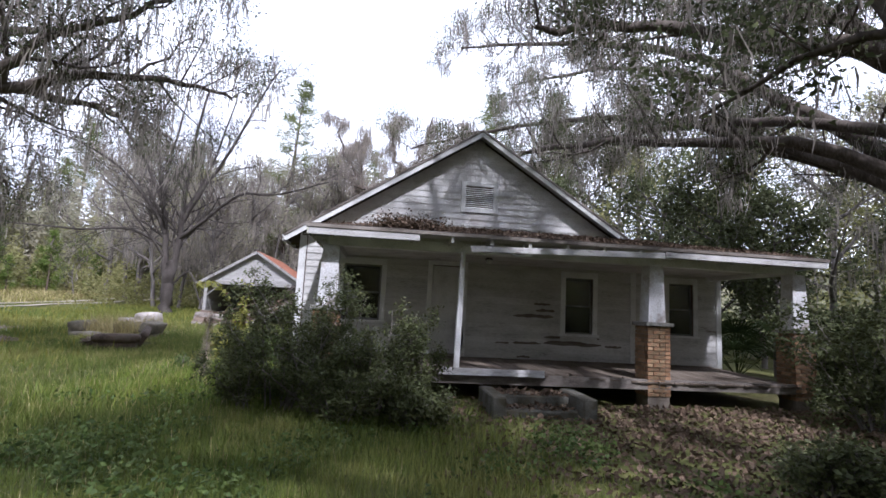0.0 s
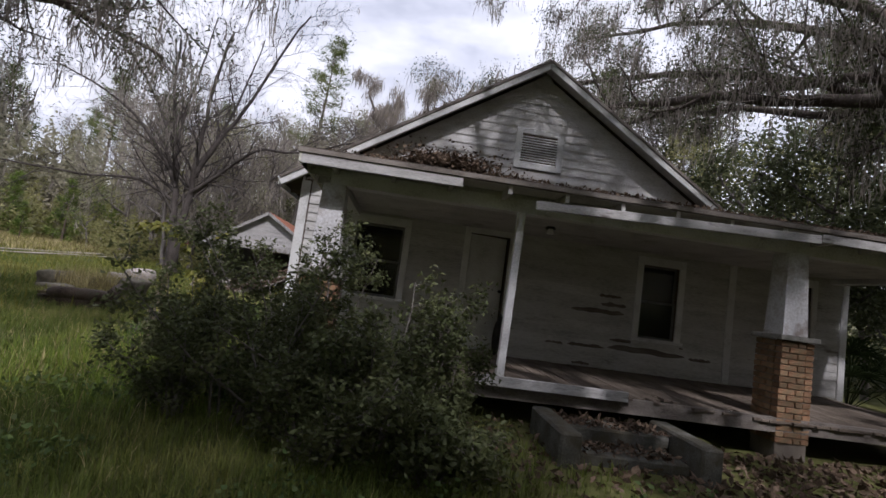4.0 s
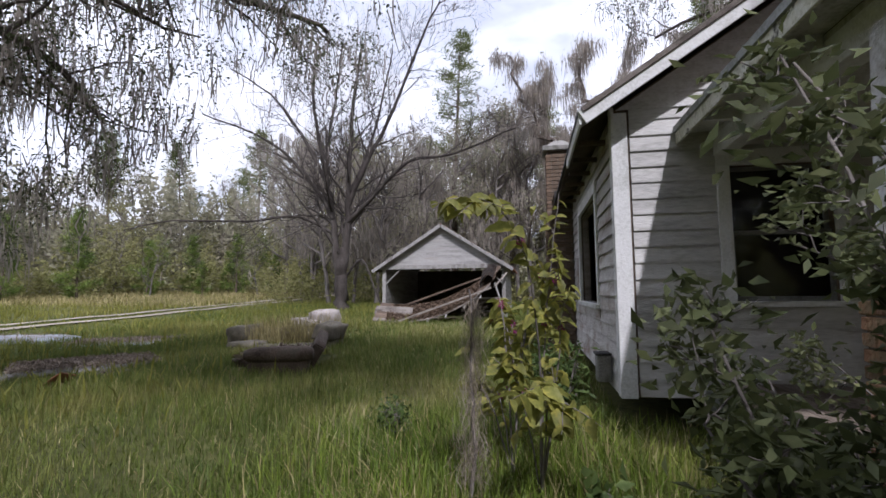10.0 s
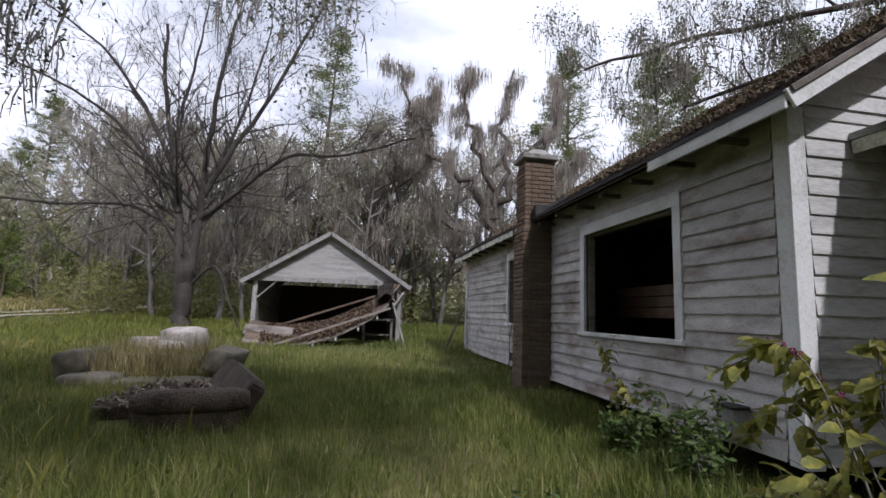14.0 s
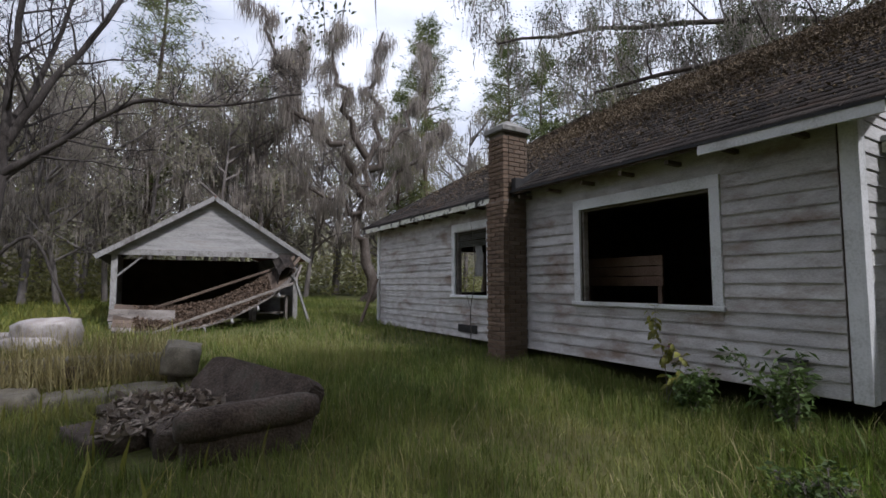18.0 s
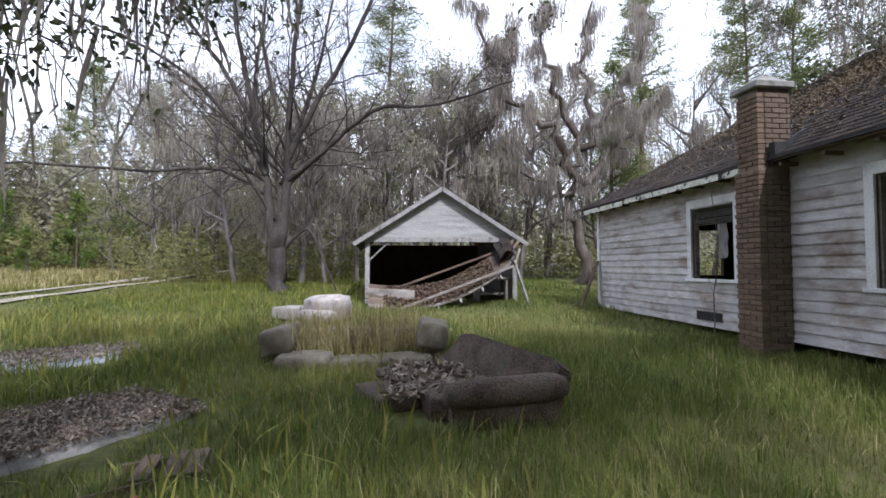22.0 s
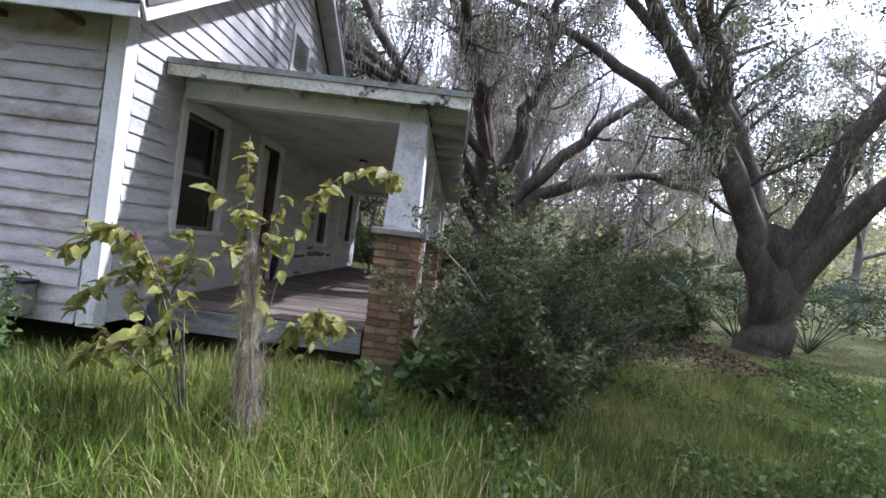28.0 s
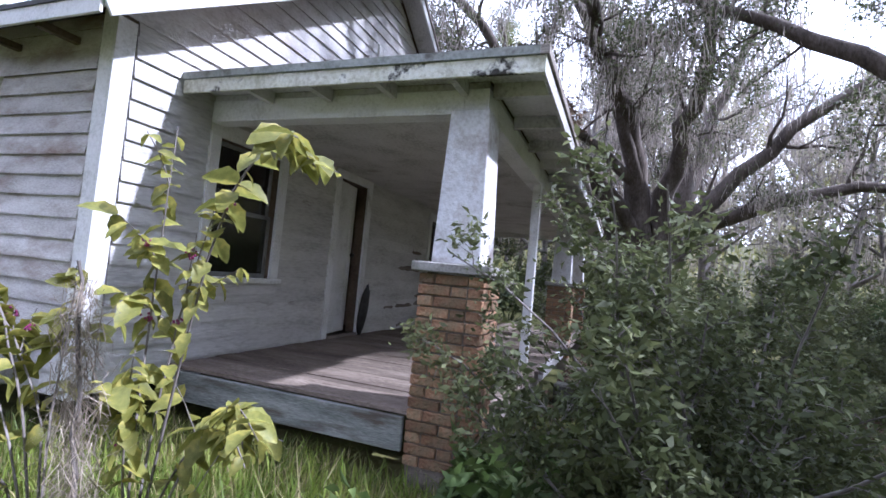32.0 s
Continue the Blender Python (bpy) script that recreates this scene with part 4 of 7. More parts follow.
# ---- brick chimney on the west wall ----
CX0, CX1, CY0, CY1 = -0.47, -0.03, 4.04, 4.48
chim = thing("chimney", (0, 0, 0), "tall dark brown brick chimney built against the white side wall", "chimney")
part("mortar", box((CX0 + 0.015, CY0 + 0.015, -0.1), (CX1, CY1 - 0.015, 2.56)), MORTAR, chim)
part("stack_mortar", box((CX0 + 0.045, CY0 + 0.045, 2.54), (CX1 + 0.06, CY1 - 0.045, 3.63)), MORTAR, chim)
rng = random.Random(5)
count = 0
for c in range(55):
    z = 0.02 + 0.067 * c + 0.033
    inset = 0.0 if z < 2.54 else 0.03
    if z > 3.60:
        break
    x0, x1, y0, y1 = CX0 + inset, CX1 + (0.06 if inset else 0), CY0 + inset, CY1 - inset
    # west face runs along y, the two ends along x
    for face in ("w", "s", "n"):
        lo, hi = (y0, y1) if face == "w" else (x0 + 0.10, x1)
        a = lo - (0.105 if c % 2 else 0.0)
        while a < hi - 0.01:
            p, q = max(a, lo), min(a + 0.21, hi)
            a += 0.21
            if q - p < 0.03 or (face == "n" and c % 1 == 0 and q - p < 0.05):
                continue
            ob = child("brick", brick_mesh(round(q - p - 0.011, 3), 0.095, 0.057, CHIM_BRICK, ("c", round(q - p, 3), rng.randrange(2))), chim)
            if face == "w":
                ob.matrix_basis = pose(x0 + 0.047 + rng.uniform(-0.003, 0.003), (p + q) / 2, z, 0, rng.uniform(-0.7, 0.7), 90)
            else:
                ob.matrix_basis = pose((p + q) / 2, (y0 + 0.047 if face == "s" else y1 - 0.047) + rng.uniform(-0.003, 0.003), z, 0, 0, 0)
part("shoulder", prism([(CX0 + 0.005, 2.52), (CX1, 2.52), (CX1, 2.64), (CX0 + 0.03, 2.58)], CY1 - CY0 - 0.02, pose(0, CY0 + 0.01, 0)), MORTAR, chim)
part("cap", box((CX0 - 0.02, CY0 - 0.02, 3.63), (CX1 + 0.10, CY1 + 0.02, 3.72), bevel=0.012), CONCRETE, chim, "grey concrete chimney cap")
crown = bmesh.new()
bmesh.ops.create_cone(crown, cap_ends=True, segments=4, radius1=0.30, radius2=0.10, depth=0.12, matrix=pose((CX0 + CX1) / 2 + 0.04, 4.26, 3.78, 0, 0, 45))
part("crown", crown, CONCRETE, chim)
part("flashing", prism([(-0.30, 2.62), (0.22, 2.96), (0.22, 3.12), (-0.30, 2.80)], 0.03, pose(0, CY0 - 0.02, 0)), BLACK_METAL, chim, "dark folded metal flashing")
part("flashing", box((-0.32, CY0 - 0.10, 2.70), (-0.02, CY0 + 0.0, 2.90), bevel=0.004), BLACK_METAL, chim)

# ---- open garage with its broken lean-to roof ----
G_TRIM = material("grey weathered garage trim", [(0.16, 0.15, 0.14), (0.30, 0.29, 0.28), (0.40, 0.39, 0.385)], 4, 50, 0.85, 0.4, 70, (1, 1, 0.5), vary=0.2, stains=(0.10, 0.085, 0.075), stain_scale=4, stain_at=(0.5, 0.7))
GX0, GX1, GY, GD, GZ = -5.62, -1.54, 11.35, 5.0, 0.34
GE, GTOP, GMID = 2.02, 3.46, -3.60
garage = thing("garage", (0, 0, 0), "derelict open-fronted white wooden garage with a collapsed porch roof", "garage")
for x in (GX0, GX1 - 0.12):
    part("corner_post", box((x, GY, GZ), (x + 0.12, GY + 0.12, GE), bevel=0.006), G_TRIM, garage)
part("door_header", box((GX0 - 0.1, GY - 0.03, GE - 0.03), (GX1 + 0.1, GY - 0.002, GE + 0.10), bevel=0.004), G_TRIM, garage)
for x, s in ((GX0 + 0.12, 1), (GX1 - 0.12, -1)):
    part("brace", plank((x, GY + 0.05, GE - 0.5), (x + s * 0.5, GY + 0.05, GE - 0.02), 0.07, 0.04, up=(0, 1, 0)), G_TRIM, garage)
G_SIDE = material("garage side boards", [(0.2, 0.19, 0.18), (0.36, 0.35, 0.34), (0.46, 0.45, 0.44)], 3, 40, 0.9, 0.3, 60, (0.4, 0.4, 3), vary=0.15)
G_FRONT = material("garage front boards", [(0.22, 0.21, 0.205), (0.37, 0.36, 0.355), (0.47, 0.46, 0.46)], 3, 40, 0.85, 0.35, 60, (0.4, 0.4, 3), vary=0.12, stains=(0.3, 0.27, 0.25), stain_scale=3, stain_at=(0.5, 0.75))
for x0, x1 in ((GX0 + 0.02, GX0 + 0.06), (GX1 - 0.06, GX1 - 0.02)):
    part("side_wall", box((x0, GY + 0.13, GZ), (x1, GY + GD, GE + 0.1)), G_SIDE, garage)
part("back_wall", box((GX0 + 0.06, GY + GD - 0.05, GZ), (GX1 - 0.06, GY + GD, GE + 0.1)), DARK_WOOD, garage)
part("garage_floor", box((GX0, GY + 0.12, GZ - 0.1), (GX1, GY + GD, GZ + 0.02)), DARK_WOOD, garage)
gslope = (GTOP - GE) / (GX1 + 0.24 - GMID)
gz = GE + 0.1
k = 0
while gz < GTOP - 0.2:
    half, half2 = (GTOP - 0.10 - gz) / gslope, (GTOP - 0.10 - gz - 0.1) / gslope
    half, half2 = min(half, 2.04), min(half2, 2.04)
    part("board", prism([(GMID - half, gz + 0.004), (GMID + half, gz + 0.004), (GMID + max(half2, 0.02), gz + 0.104), (GMID - max(half2, 0.02), gz + 0.104)], 0.02, pose(0, GY - 0.018 - 0.003 * (k % 2), 0)), G_FRONT, garage)
    gz += 0.1
    k += 1
for s in (1, -1):
    ex = GMID + s * (GX1 + 0.25 - GMID)
    groof = part("roof", slab([(ex, GY - 0.20, GE - 0.03), (GMID, GY - 0.20, GTOP), (GMID, GY + GD + 0.2, GTOP), (ex, GY + GD + 0.2, GE - 0.03)][::s], 0.05), RUST if s > 0 else SHINGLE, garage)
    part("rake_board", plank((ex, GY - 0.215, GE - 0.10), (GMID, GY - 0.215, GTOP - 0.07), 0.11, 0.022), G_TRIM, garage)

# fallen lean-to roof: one end still up on the right, the other on the ground
leanto = thing("fallen_roof", (0, 0, 0), "collapsed shed roof of leaf-strewn boards leaning across the garage", "roof")
A0, A1 = Vector((-5.5, 10.1, 0.42)), Vector((-1.80, 10.55, 1.45))
def leanto_point(u, w):
    """u runs up from the ground end, w across; the deck sags in the middle and kicks up at its top."""
    p = A0.lerp(A1, u)
    sag = -0.46 * math.sin(math.pi * min(u, 0.92)) + (0.28 * ((u - 0.86) / 0.14) ** 2 if u > 0.86 else 0)
    return Vector((p.x, p.y - 0.15 + 0.95 * w, p.z + sag + 0.50 * w))
for k in range(7):
    w0, w1 = k / 7, (k + 1) / 7 - 0.012
    bm = bmesh.new()
    rows = []
    for i in range(13):
        u = i / 12 + (0.02 * ((k * 37) % 5 - 2) if i == 12 else 0)
        lo, hi = leanto_point(u, w0), leanto_point(u, w1)
        rows.append([bm.verts.new(lo), bm.verts.new(hi), bm.verts.new(hi - Vector((0, 0, 0.03))), bm.verts.new(lo - Vector((0, 0, 0.03)))])
    for r, q in zip(rows, rows[1:]):
        for j in range(4):
            bm.faces.new((r[j], q[j], q[(j + 1) % 4], r[(j + 1) % 4]))
    bm.faces.new(rows[0])
    bm.faces.new(rows[-1][::-1])
    bmesh.ops.recalc_face_normals(bm, faces=bm.faces)
    part("deck_board", bm, (DARK_WOOD, OLD_WOOD)[k == 0], leanto)
for w, off in ((-0.06, 0.10), (0.95, 0.14)):
    pts = [leanto_point(u, w) - Vector((0, 0, off)) for u in (0.12, 0.97)]
    part("rafter", plank(pts[0], pts[1], 0.055, 0.04), OLD_WOOD if w < 0 else DARK_WOOD, leanto)
for u in (0.3, 0.45, 0.6, 0.75, 0.88):
    a = leanto_point(u, -0.10) - Vector((0, 0, 0.08))
    part("purlin", plank(a, leanto_point(u, 0.10) - Vector((0, 0, 0.07)), 0.045, 0.045), G_TRIM, leanto)
rng = np.random.default_rng(4)
places = [leanto_point(rng.uniform(0.1, 0.85), rng.uniform(0.02, 0.95)) + Vector((0, 0, 0.015)) for _ in range(7000)]
v, f = leaf_cards(places, rng, 0.06, 0.034, 0.0)
tagged(new("fallen_roof_leaves", fast_mesh("fallen_roof_leaves", v, f, LITTER)), "brown leaves lying on the collapsed shed roof", "leaf litter", kind="stuff")
part("panel", box((-5.95, 0.0, 0.0), (-4.75, 0.04, 0.30), pose(0.35, 10.4, 0.28, -38, 3, 0), bevel=0.004), OLD_WOOD, leanto, "grey peeling board wall lying against the garage")
curl = bmesh.new()
rows = []
for i in range(9):
    a = radians(200 - 26 * i)
    q = leanto_point(0.90, 0.0) + Vector((0.10 + 0.20 * math.cos(a), 0.0, 0.16 + 0.22 * math.sin(a) + 0.03 * i))
    rows.append([curl.verts.new(q + Vector((0.02 * j * (i % 2), 0.12 * j, 0.055 * j - 0.012 * ((i * 5 + j * 3) % 4)))) for j in range(8)])
for r, q in zip(rows, rows[1:]):
    for j in range(7):
        curl.faces.new((r[j], r[j + 1], q[j + 1], q[j]))
bmesh.ops.solidify(curl, geom=curl.faces[:], thickness=0.012)
part("torn_sheet", curl, SHINGLE, leanto, "curled torn roofing sheet")
part("prop", plank((-1.45, 10.5, 0.3), (-1.83, 10.6, 1.50), 0.09, 0.05, up=(0, 1, 0)), G_TRIM, leanto)
part("prop", plank((-1.83, 10.55, 1.38), (-1.5, 11.25, 1.8), 0.09, 0.05, up=(0, 1, 0)), OLD_WOOD, leanto)
bench = thing("workbench", (-2.15, 11.9, GZ + 0.02), "old wooden workbench in the dark garage", "workbench")
part("bench_top", box((-0.45, -0.3, 0.62), (0.45, 0.3, 0.68), bevel=0.005), OLD_WOOD, bench)
for sx in (-0.4, 0.4):
    for sy in (-0.25, 0.25):
        part("leg", box((sx - 0.04, sy - 0.04, 0), (sx + 0.04, sy + 0.04, 0.62), bevel=0.004), OLD_WOOD, bench)
part("shelf", box((-0.36, -0.2, 0.2), (0.36, 0.2, 0.24)), OLD_WOOD, bench)

# ---- things dumped in the grass ----
def lump(size, mat, parent, at, turn=(0, 0, 0), name="cushion", round_=0.35, rough=0.03, seed=0, label=""):
    """A stuffed block: a rounded, dented box."""
    bm = bmesh.new()
    bmesh.ops.create_cube(bm, size=1.0)
    bmesh.ops.subdivide_edges(bm, edges=list(bm.edges), cuts=5, use_grid_fill=True)
    for v in bm.verts:
        n = v.co.normalized() * 0.62
        c = v.co.lerp(n, round_)
        c = Vector((c.x * size[0], c.y * size[1], c.z * size[2]))
        v.co = c + c.normalized() * rough * (noise.noise(c * 4 + Vector((seed, 0, 0))) + 0.5 * noise.noise(c * 11))
    ob = part(name, bm, mat, parent, label, smooth=True)
    ob.matrix_basis = pose(*at, *turn)
    return ob


def roll(length, radius, mat, parent, at, turn, name="arm_roll", seed=0):
    """A stuffed roll with rounded, puckered ends."""
    bm = bmesh.new()
    rings = []
    for i in range(15):
        u = -1 + 2 * i / 14
        r = radius * (1 - abs(u) ** 8 * 0.35)
        ring = []
        for j in range(14):
            a = 2 * math.pi * j / 14
            wob = 1 + 0.05 * noise.noise((u * 3 + seed, math.cos(a), math.sin(a)))
            ring.append(bm.verts.new((u * length / 2, math.cos(a) * r * wob, math.sin(a) * r * wob)))
        rings.append(ring)
    for p, q in zip(rings, rings[1:]):
        for j in range(14):
            bm.faces.new((p[j], p[(j + 1) % 14], q[(j + 1) % 14], q[j]))
    bm.faces.new(rings[0][::-1])
    bm.faces.new(rings[-1])
    bmesh.ops.recalc_face_normals(bm, faces=bm.faces)
    ob = part(name, bm, mat, parent, smooth=True)
    ob.matrix_basis = pose(*at, *turn)
    return ob


love = thing("loveseat", (-4.28, 2.16, ground_z(-4.28, 2.16) - 0.04), "rotting dark brown upholstered loveseat sunk in tall grass", "sofa", turn=6)
roll(0.98, 0.115, FABRIC, love, (0.0, 0, 0.31), (0, -1.5, 0))
bm = prism([(-0.44, 0.0), (0.40, 0.0), (0.46, 0.26), (-0.45, 0.28)], 0.15)
bmesh.ops.bevel(bm, geom=list(bm.edges), offset=0.012, segments=2, affect="EDGES")
arm_front = part("arm_panel", bm, FABRIC, love, smooth=False)
arm_front.matrix_basis = pose(0.0, -0.06, 0.0)
# the fallen back: a flat padded panel rising towards its far corner
bm = prism([(0.0, -0.10), (1.72, -0.02), (1.72, 0.20), (1.58, 0.45), (1.36, 0.47), (0.10, 0.40), (0.0, 0.34)], 0.16)
bmesh.ops.bevel(bm, geom=list(bm.edges), offset=0.02, segments=2, affect="EDGES")
back = part("backrest", bm, FABRIC, love, smooth=False)
back.matrix_basis = pose(0.46, 0.05, 0.08, 30, 0, 107)
lump((0.70, 0.75, 0.22), FABRIC, love, (-0.22, 0.55, 0.13), name="seat_cushion", round_=0.2, seed=3)
lump((0.80, 0.75, 0.20), FABRIC, love, (-0.42, 1.25, 0.12), (0, 0, 8), name="seat_cushion", round_=0.2, seed=5)
lump((0.5, 0.7, 0.16), FABRIC, love, (-0.78, 0.85, 0.10), (0, 0, 14), name="front_rail", round_=0.15, seed=6)
rng = np.random.default_rng(8)
places = [(rng.uniform(-5.2, -4.3), rng.uniform(2.45, 3.75), 0.27 + rng.uniform(0, 0.06)) for _ in range(900)]
v, f = leaf_cards(places, rng, 0.09, 0.04, 0.0)
tagged(new("loveseat_leaves", fast_mesh("loveseat_leaves", v, f, HEAP_LEAF)), "dry leaves and twigs on the loveseat", "leaf litter", kind="stuff")

sofa = thing("sofa", (-5.53, 4.72, ground_z(-5.53, 4.72) - 0.10), "mouldy tan three-seat sofa overgrown with grass", "sofa", turn=-4)
for s, z in ((-0.93, 0.36), (0.95, 0.42)):
    lump((0.36, 0.72, 0.30), FABRIC_TAN, sofa, (s, 0.0, z), (0, 12 * (1 if s > 0 else -1), 0), "arm", 0.22, 0.05, seed=s)
    lump((0.26, 0.60, 0.34), FABRIC_TAN, sofa, (s, 0.0, 0.12), name="arm_base", round_=0.1)
lump((0.62, 0.5, 0.17), FABRIC_TAN, sofa, (-0.55, -0.42, 0.17), name="seat_cushion", round_=0.3, seed=2)
lump((0.60, 0.5, 0.16), FABRIC_TAN, sofa, (0.06, -0.40, 0.12), name="seat_cushion", round_=0.3, seed=4)
lump((0.60, 0.5, 0.16), FABRIC_TAN, sofa, (0.62, -0.38, 0.13), name="seat_cushion", round_=0.3, seed=6)
lump((1.75, 0.3, 0.56), FABRIC_TAN, sofa, (0.0, 0.42, 0.16), name="backrest", round_=0.2, seed=9)
lump((0.2, 0.16, 0.22), FABRIC, sofa, (-0.05, 0.1, 0.28), name="torn_stuffing", round_=0.5, seed=1)

recl = thing("recliner", (-6.45, 8.15, ground_z(-6.45, 8.15) - 0.05), "pale pinkish recliner chair toppled in the grass", "armchair", turn=-30)
lump((0.84, 0.55, 0.46), FABRIC_PALE, recl, (0.18, 0.1, 0.32), (8, 0, 0), "backrest", 0.4, 0.04, seed=3)
roll(0.84, 0.12, FABRIC_PALE, recl, (0.22, -0.28, 0.20), (0, 0, 0), "headrest", seed=2)
lump((0.55, 0.6, 0.24), FABRIC_PALE, recl, (-0.62, 0.05, 0.22), (0, 0, 4), "footrest", 0.15, 0.015, seed=8)


def heap(name, cx, cy, lx, ly, turn, height, mat, label, n, seed):
    """A low sunken slab with an uneven edge, and leaves over it."""
    bm = bmesh.new()
    rows = []
    for j in range(13):
        row = []
        for i in range(17):
            u, w = -1 + i / 8, -1 + j / 6
            edge = max(abs(u), abs(w))
            z = height * (1 - max(0.0, edge - 0.8) / 0.2 * 0.9) + 0.04 * noise.noise((u * 3 + seed, w * 3, 1))
            row.append(bm.verts.new((u * lx / 2 * (1 + 0.06 * noise.noise((w * 4, seed, 0))), w * ly / 2 * (1 + 0.06 * noise.noise((u * 4, seed, 5))), z)))
        rows.append(row)
    for r, q in zip(rows, rows[1:]):
        for i in range(16):
            bm.faces.new((r[i], r[i + 1], q[i + 1], q[i]))
    rim = [rows[0][i] for i in range(17)] + [rows[j][16] for j in range(1, 13)] + [rows[12][i] for i in range(15, -1, -1)] + [rows[j][0] for j in range(11, 0, -1)]
    low = [bm.verts.new((v.co.x, v.co.y, -0.12)) for v in rim]
    for i in range(len(rim)):
        bm.faces.new((rim[(i + 1) % len(rim)], rim[i], low[i], low[(i + 1) % len(rim)]))
    bmesh.ops.recalc_face_normals(bm, faces=bm.faces)
    ob = part(name, bm, mat, smooth=True)
    gz = ground_z(cx, cy)
    ob.matrix_basis = pose(cx, cy, gz, 0, 0, turn)
    tagged(ob, label, "mattress")
    rng = np.random.default_rng(seed)
    m = pose(cx, cy, gz, 0, 0, turn)
    places = [m @ Vector((rng.uniform(-0.47, 0.47) * lx, rng.uniform(-0.47, 0.47) * ly, height + rng.uniform(0.0, 0.05))) for _ in range(n)]
    v, f = leaf_cards(places, rng, 0.036, 0.02, 0.0)
    tagged(new(name + "_leaves", fast_mesh(name + "_leaves", v, f, HEAP_LEAF)), "bleached dead leaves heaped on the " + name.replace("_", " "), "leaf litter", kind="stuff")


heap("old_mattress", -7.72, 2.42, 2.0, 1.3, 49, 0.055, CONCRETE, "grey rotting mattress under a blanket of dead leaves", 9000, 3)
heap("tarp", -9.4, 5.1, 2.3, 1.3, 33, 0.05, SHEET, "bluish plastic sheet half buried under leaves in the grass", 5000, 5)
heap("sunken_panel", -12.2, 4.9, 2.6, 1.0, 5, 0.10, SHEET, "pale panel lying flat in the grass", 250, 7)
board = part("broken_board", plank((-6.85, 1.18, 0.12), (-6.4, 1.34, 0.16), 0.09, 0.035, up=(0.2, 0.3, 1)), DARK_WOOD)
tagged(board, "broken weathered board lying in the grass", "board")
rustp = part("rusty_sheet", plank((-6.75, 0.8, 0.02), (-6.40, 0.9, 0.28), 0.25, 0.012, up=(0.3, 1, 0)), RUST)
tagged(rustp, "rusty bent metal sheet standing in the grass", "metal sheet")
crate = thing("rotten_crate", (-6.5, 1.55, -0.03), "rotten dark wooden crate sunk in the grass", "crate", turn=14)
for k, (x0, y0, x1, y1, z) in enumerate(((-0.24, -0.13, 0.25, -0.12, 0.10), (-0.25, 0.14, 0.24, 0.15, 0.13), (-0.24, -0.11, -0.25, 0.13, 0.09), (0.24, -0.11, 0.23, 0.13, 0.12))):
    part("side_board", plank((x0, y0, z), (x1, y1, z + 0.02), 0.15, 0.022), DARK_WOOD, crate)
for x in (-0.12, 0.03, 0.15):
    part("slat", plank((x, -0.15, 0.20), (x + 0.03, 0.17, 0.225), 0.10, 0.015, up=(1, 0, 0)), DARK_WOOD, crate)

# ---- trees ----
def bend(rng, start, aim, length, radius, tip, segs, wander, lift=0.0):
    """A crooked, tapering limb: points and radii."""
    pts, radii, d = [Vector(start)], [radius], Vector(aim).normalized()
    for i in range(segs):
        d = (d + Vector((rng.uniform(-1, 1), rng.uniform(-1, 1), rng.uniform(-1, 1))) * wander + Vector((0, 0, lift))).normalized()
        pts.append(pts[-1] + d * length / segs)
        radii.append(radius + (tip - radius) * ((i + 1) / segs) ** 0.8)
    return pts, radii


def spray(rng, paths, tips, limb, count, length, ratio, depth, spec, lo=0.25):
    """Side branches along a limb, and branches along those; the last ones are twigs, whose points are kept for leaves."""
    pts, radii = limb
    n = len(pts) - 1
    for k in range(count):
        u = lo + (1 - lo) * (k + rng.random()) / count
        i = min(int(u * n), n - 1)
        at = pts[i].lerp(pts[i + 1], u * n - i)
        d = (pts[i + 1] - pts[i]).normalized()
        side = d.cross(Vector((rng.uniform(-1, 1), rng.uniform(-1, 1), rng.uniform(-1, 1)))).normalized()
        out = (d * spec["ahead"] + side + Vector((0, 0, spec["up"]))).normalized()
        ln = length * rng.uniform(0.6, 1.25) * (1.15 - 0.6 * u)
        r = max(min(radii[i] * ratio, ln * 0.03), spec.get("thin", 0.004))
        twig = bend(rng, at, out, ln, r, r * 0.25, 4 if depth else 3, spec["wander"], spec["lift"])
        paths.append(twig)
        if depth:
            spray(rng, paths, tips, twig, spec["kids"], length * spec["shrink"], 0.6, depth - 1, spec, 0.2)
        else:
            tips.extend(twig[0][1:])


def moss_strands(places, rng, low, high, width=0.05, stray=0.06):
    """Hanging grey strands: narrow, tapering, slightly twisted ribbons."""
    p = np.asarray([tuple(q) for q in places], float)
    n = len(p)
    ln = rng.uniform(low, high, (n, 1))
    a = rng.uniform(0, 2 * np.pi, (n, 1))
    s = np.concatenate([np.cos(a), np.sin(a), np.zeros((n, 1))], 1) * width * rng.uniform(0.4, 1.2, (n, 1))
    down = np.concatenate([rng.normal(0, stray, (n, 2)), -np.ones((n, 1))], 1) * ln
    mid = p + down * 0.5 + rng.normal(0, 0.03, (n, 3))
    verts = np.stack([p - s * 0.6, p + s * 0.6, mid + s, mid - s, p + down], 1).reshape(-1, 3)
    i = np.arange(n)[:, None] * 5
    faces = np.concatenate([np.concatenate([i, i + 1, i + 2, i + 3], 1), np.concatenate([i + 3, i + 2, i + 4, i + 4], 1)])
    return verts, faces[:n], faces[n:, :3]


def moss_mesh(name, places, rng, low, high, width=0.05, stray=0.06, mat=None):
    v, q, t = moss_strands(places, rng, low, high, width, stray)
    tri = np.concatenate([q[:, [0, 1, 2]], q[:, [0, 2, 3]], t])
    return fast_mesh(name, v, tri, mat or MOSS)


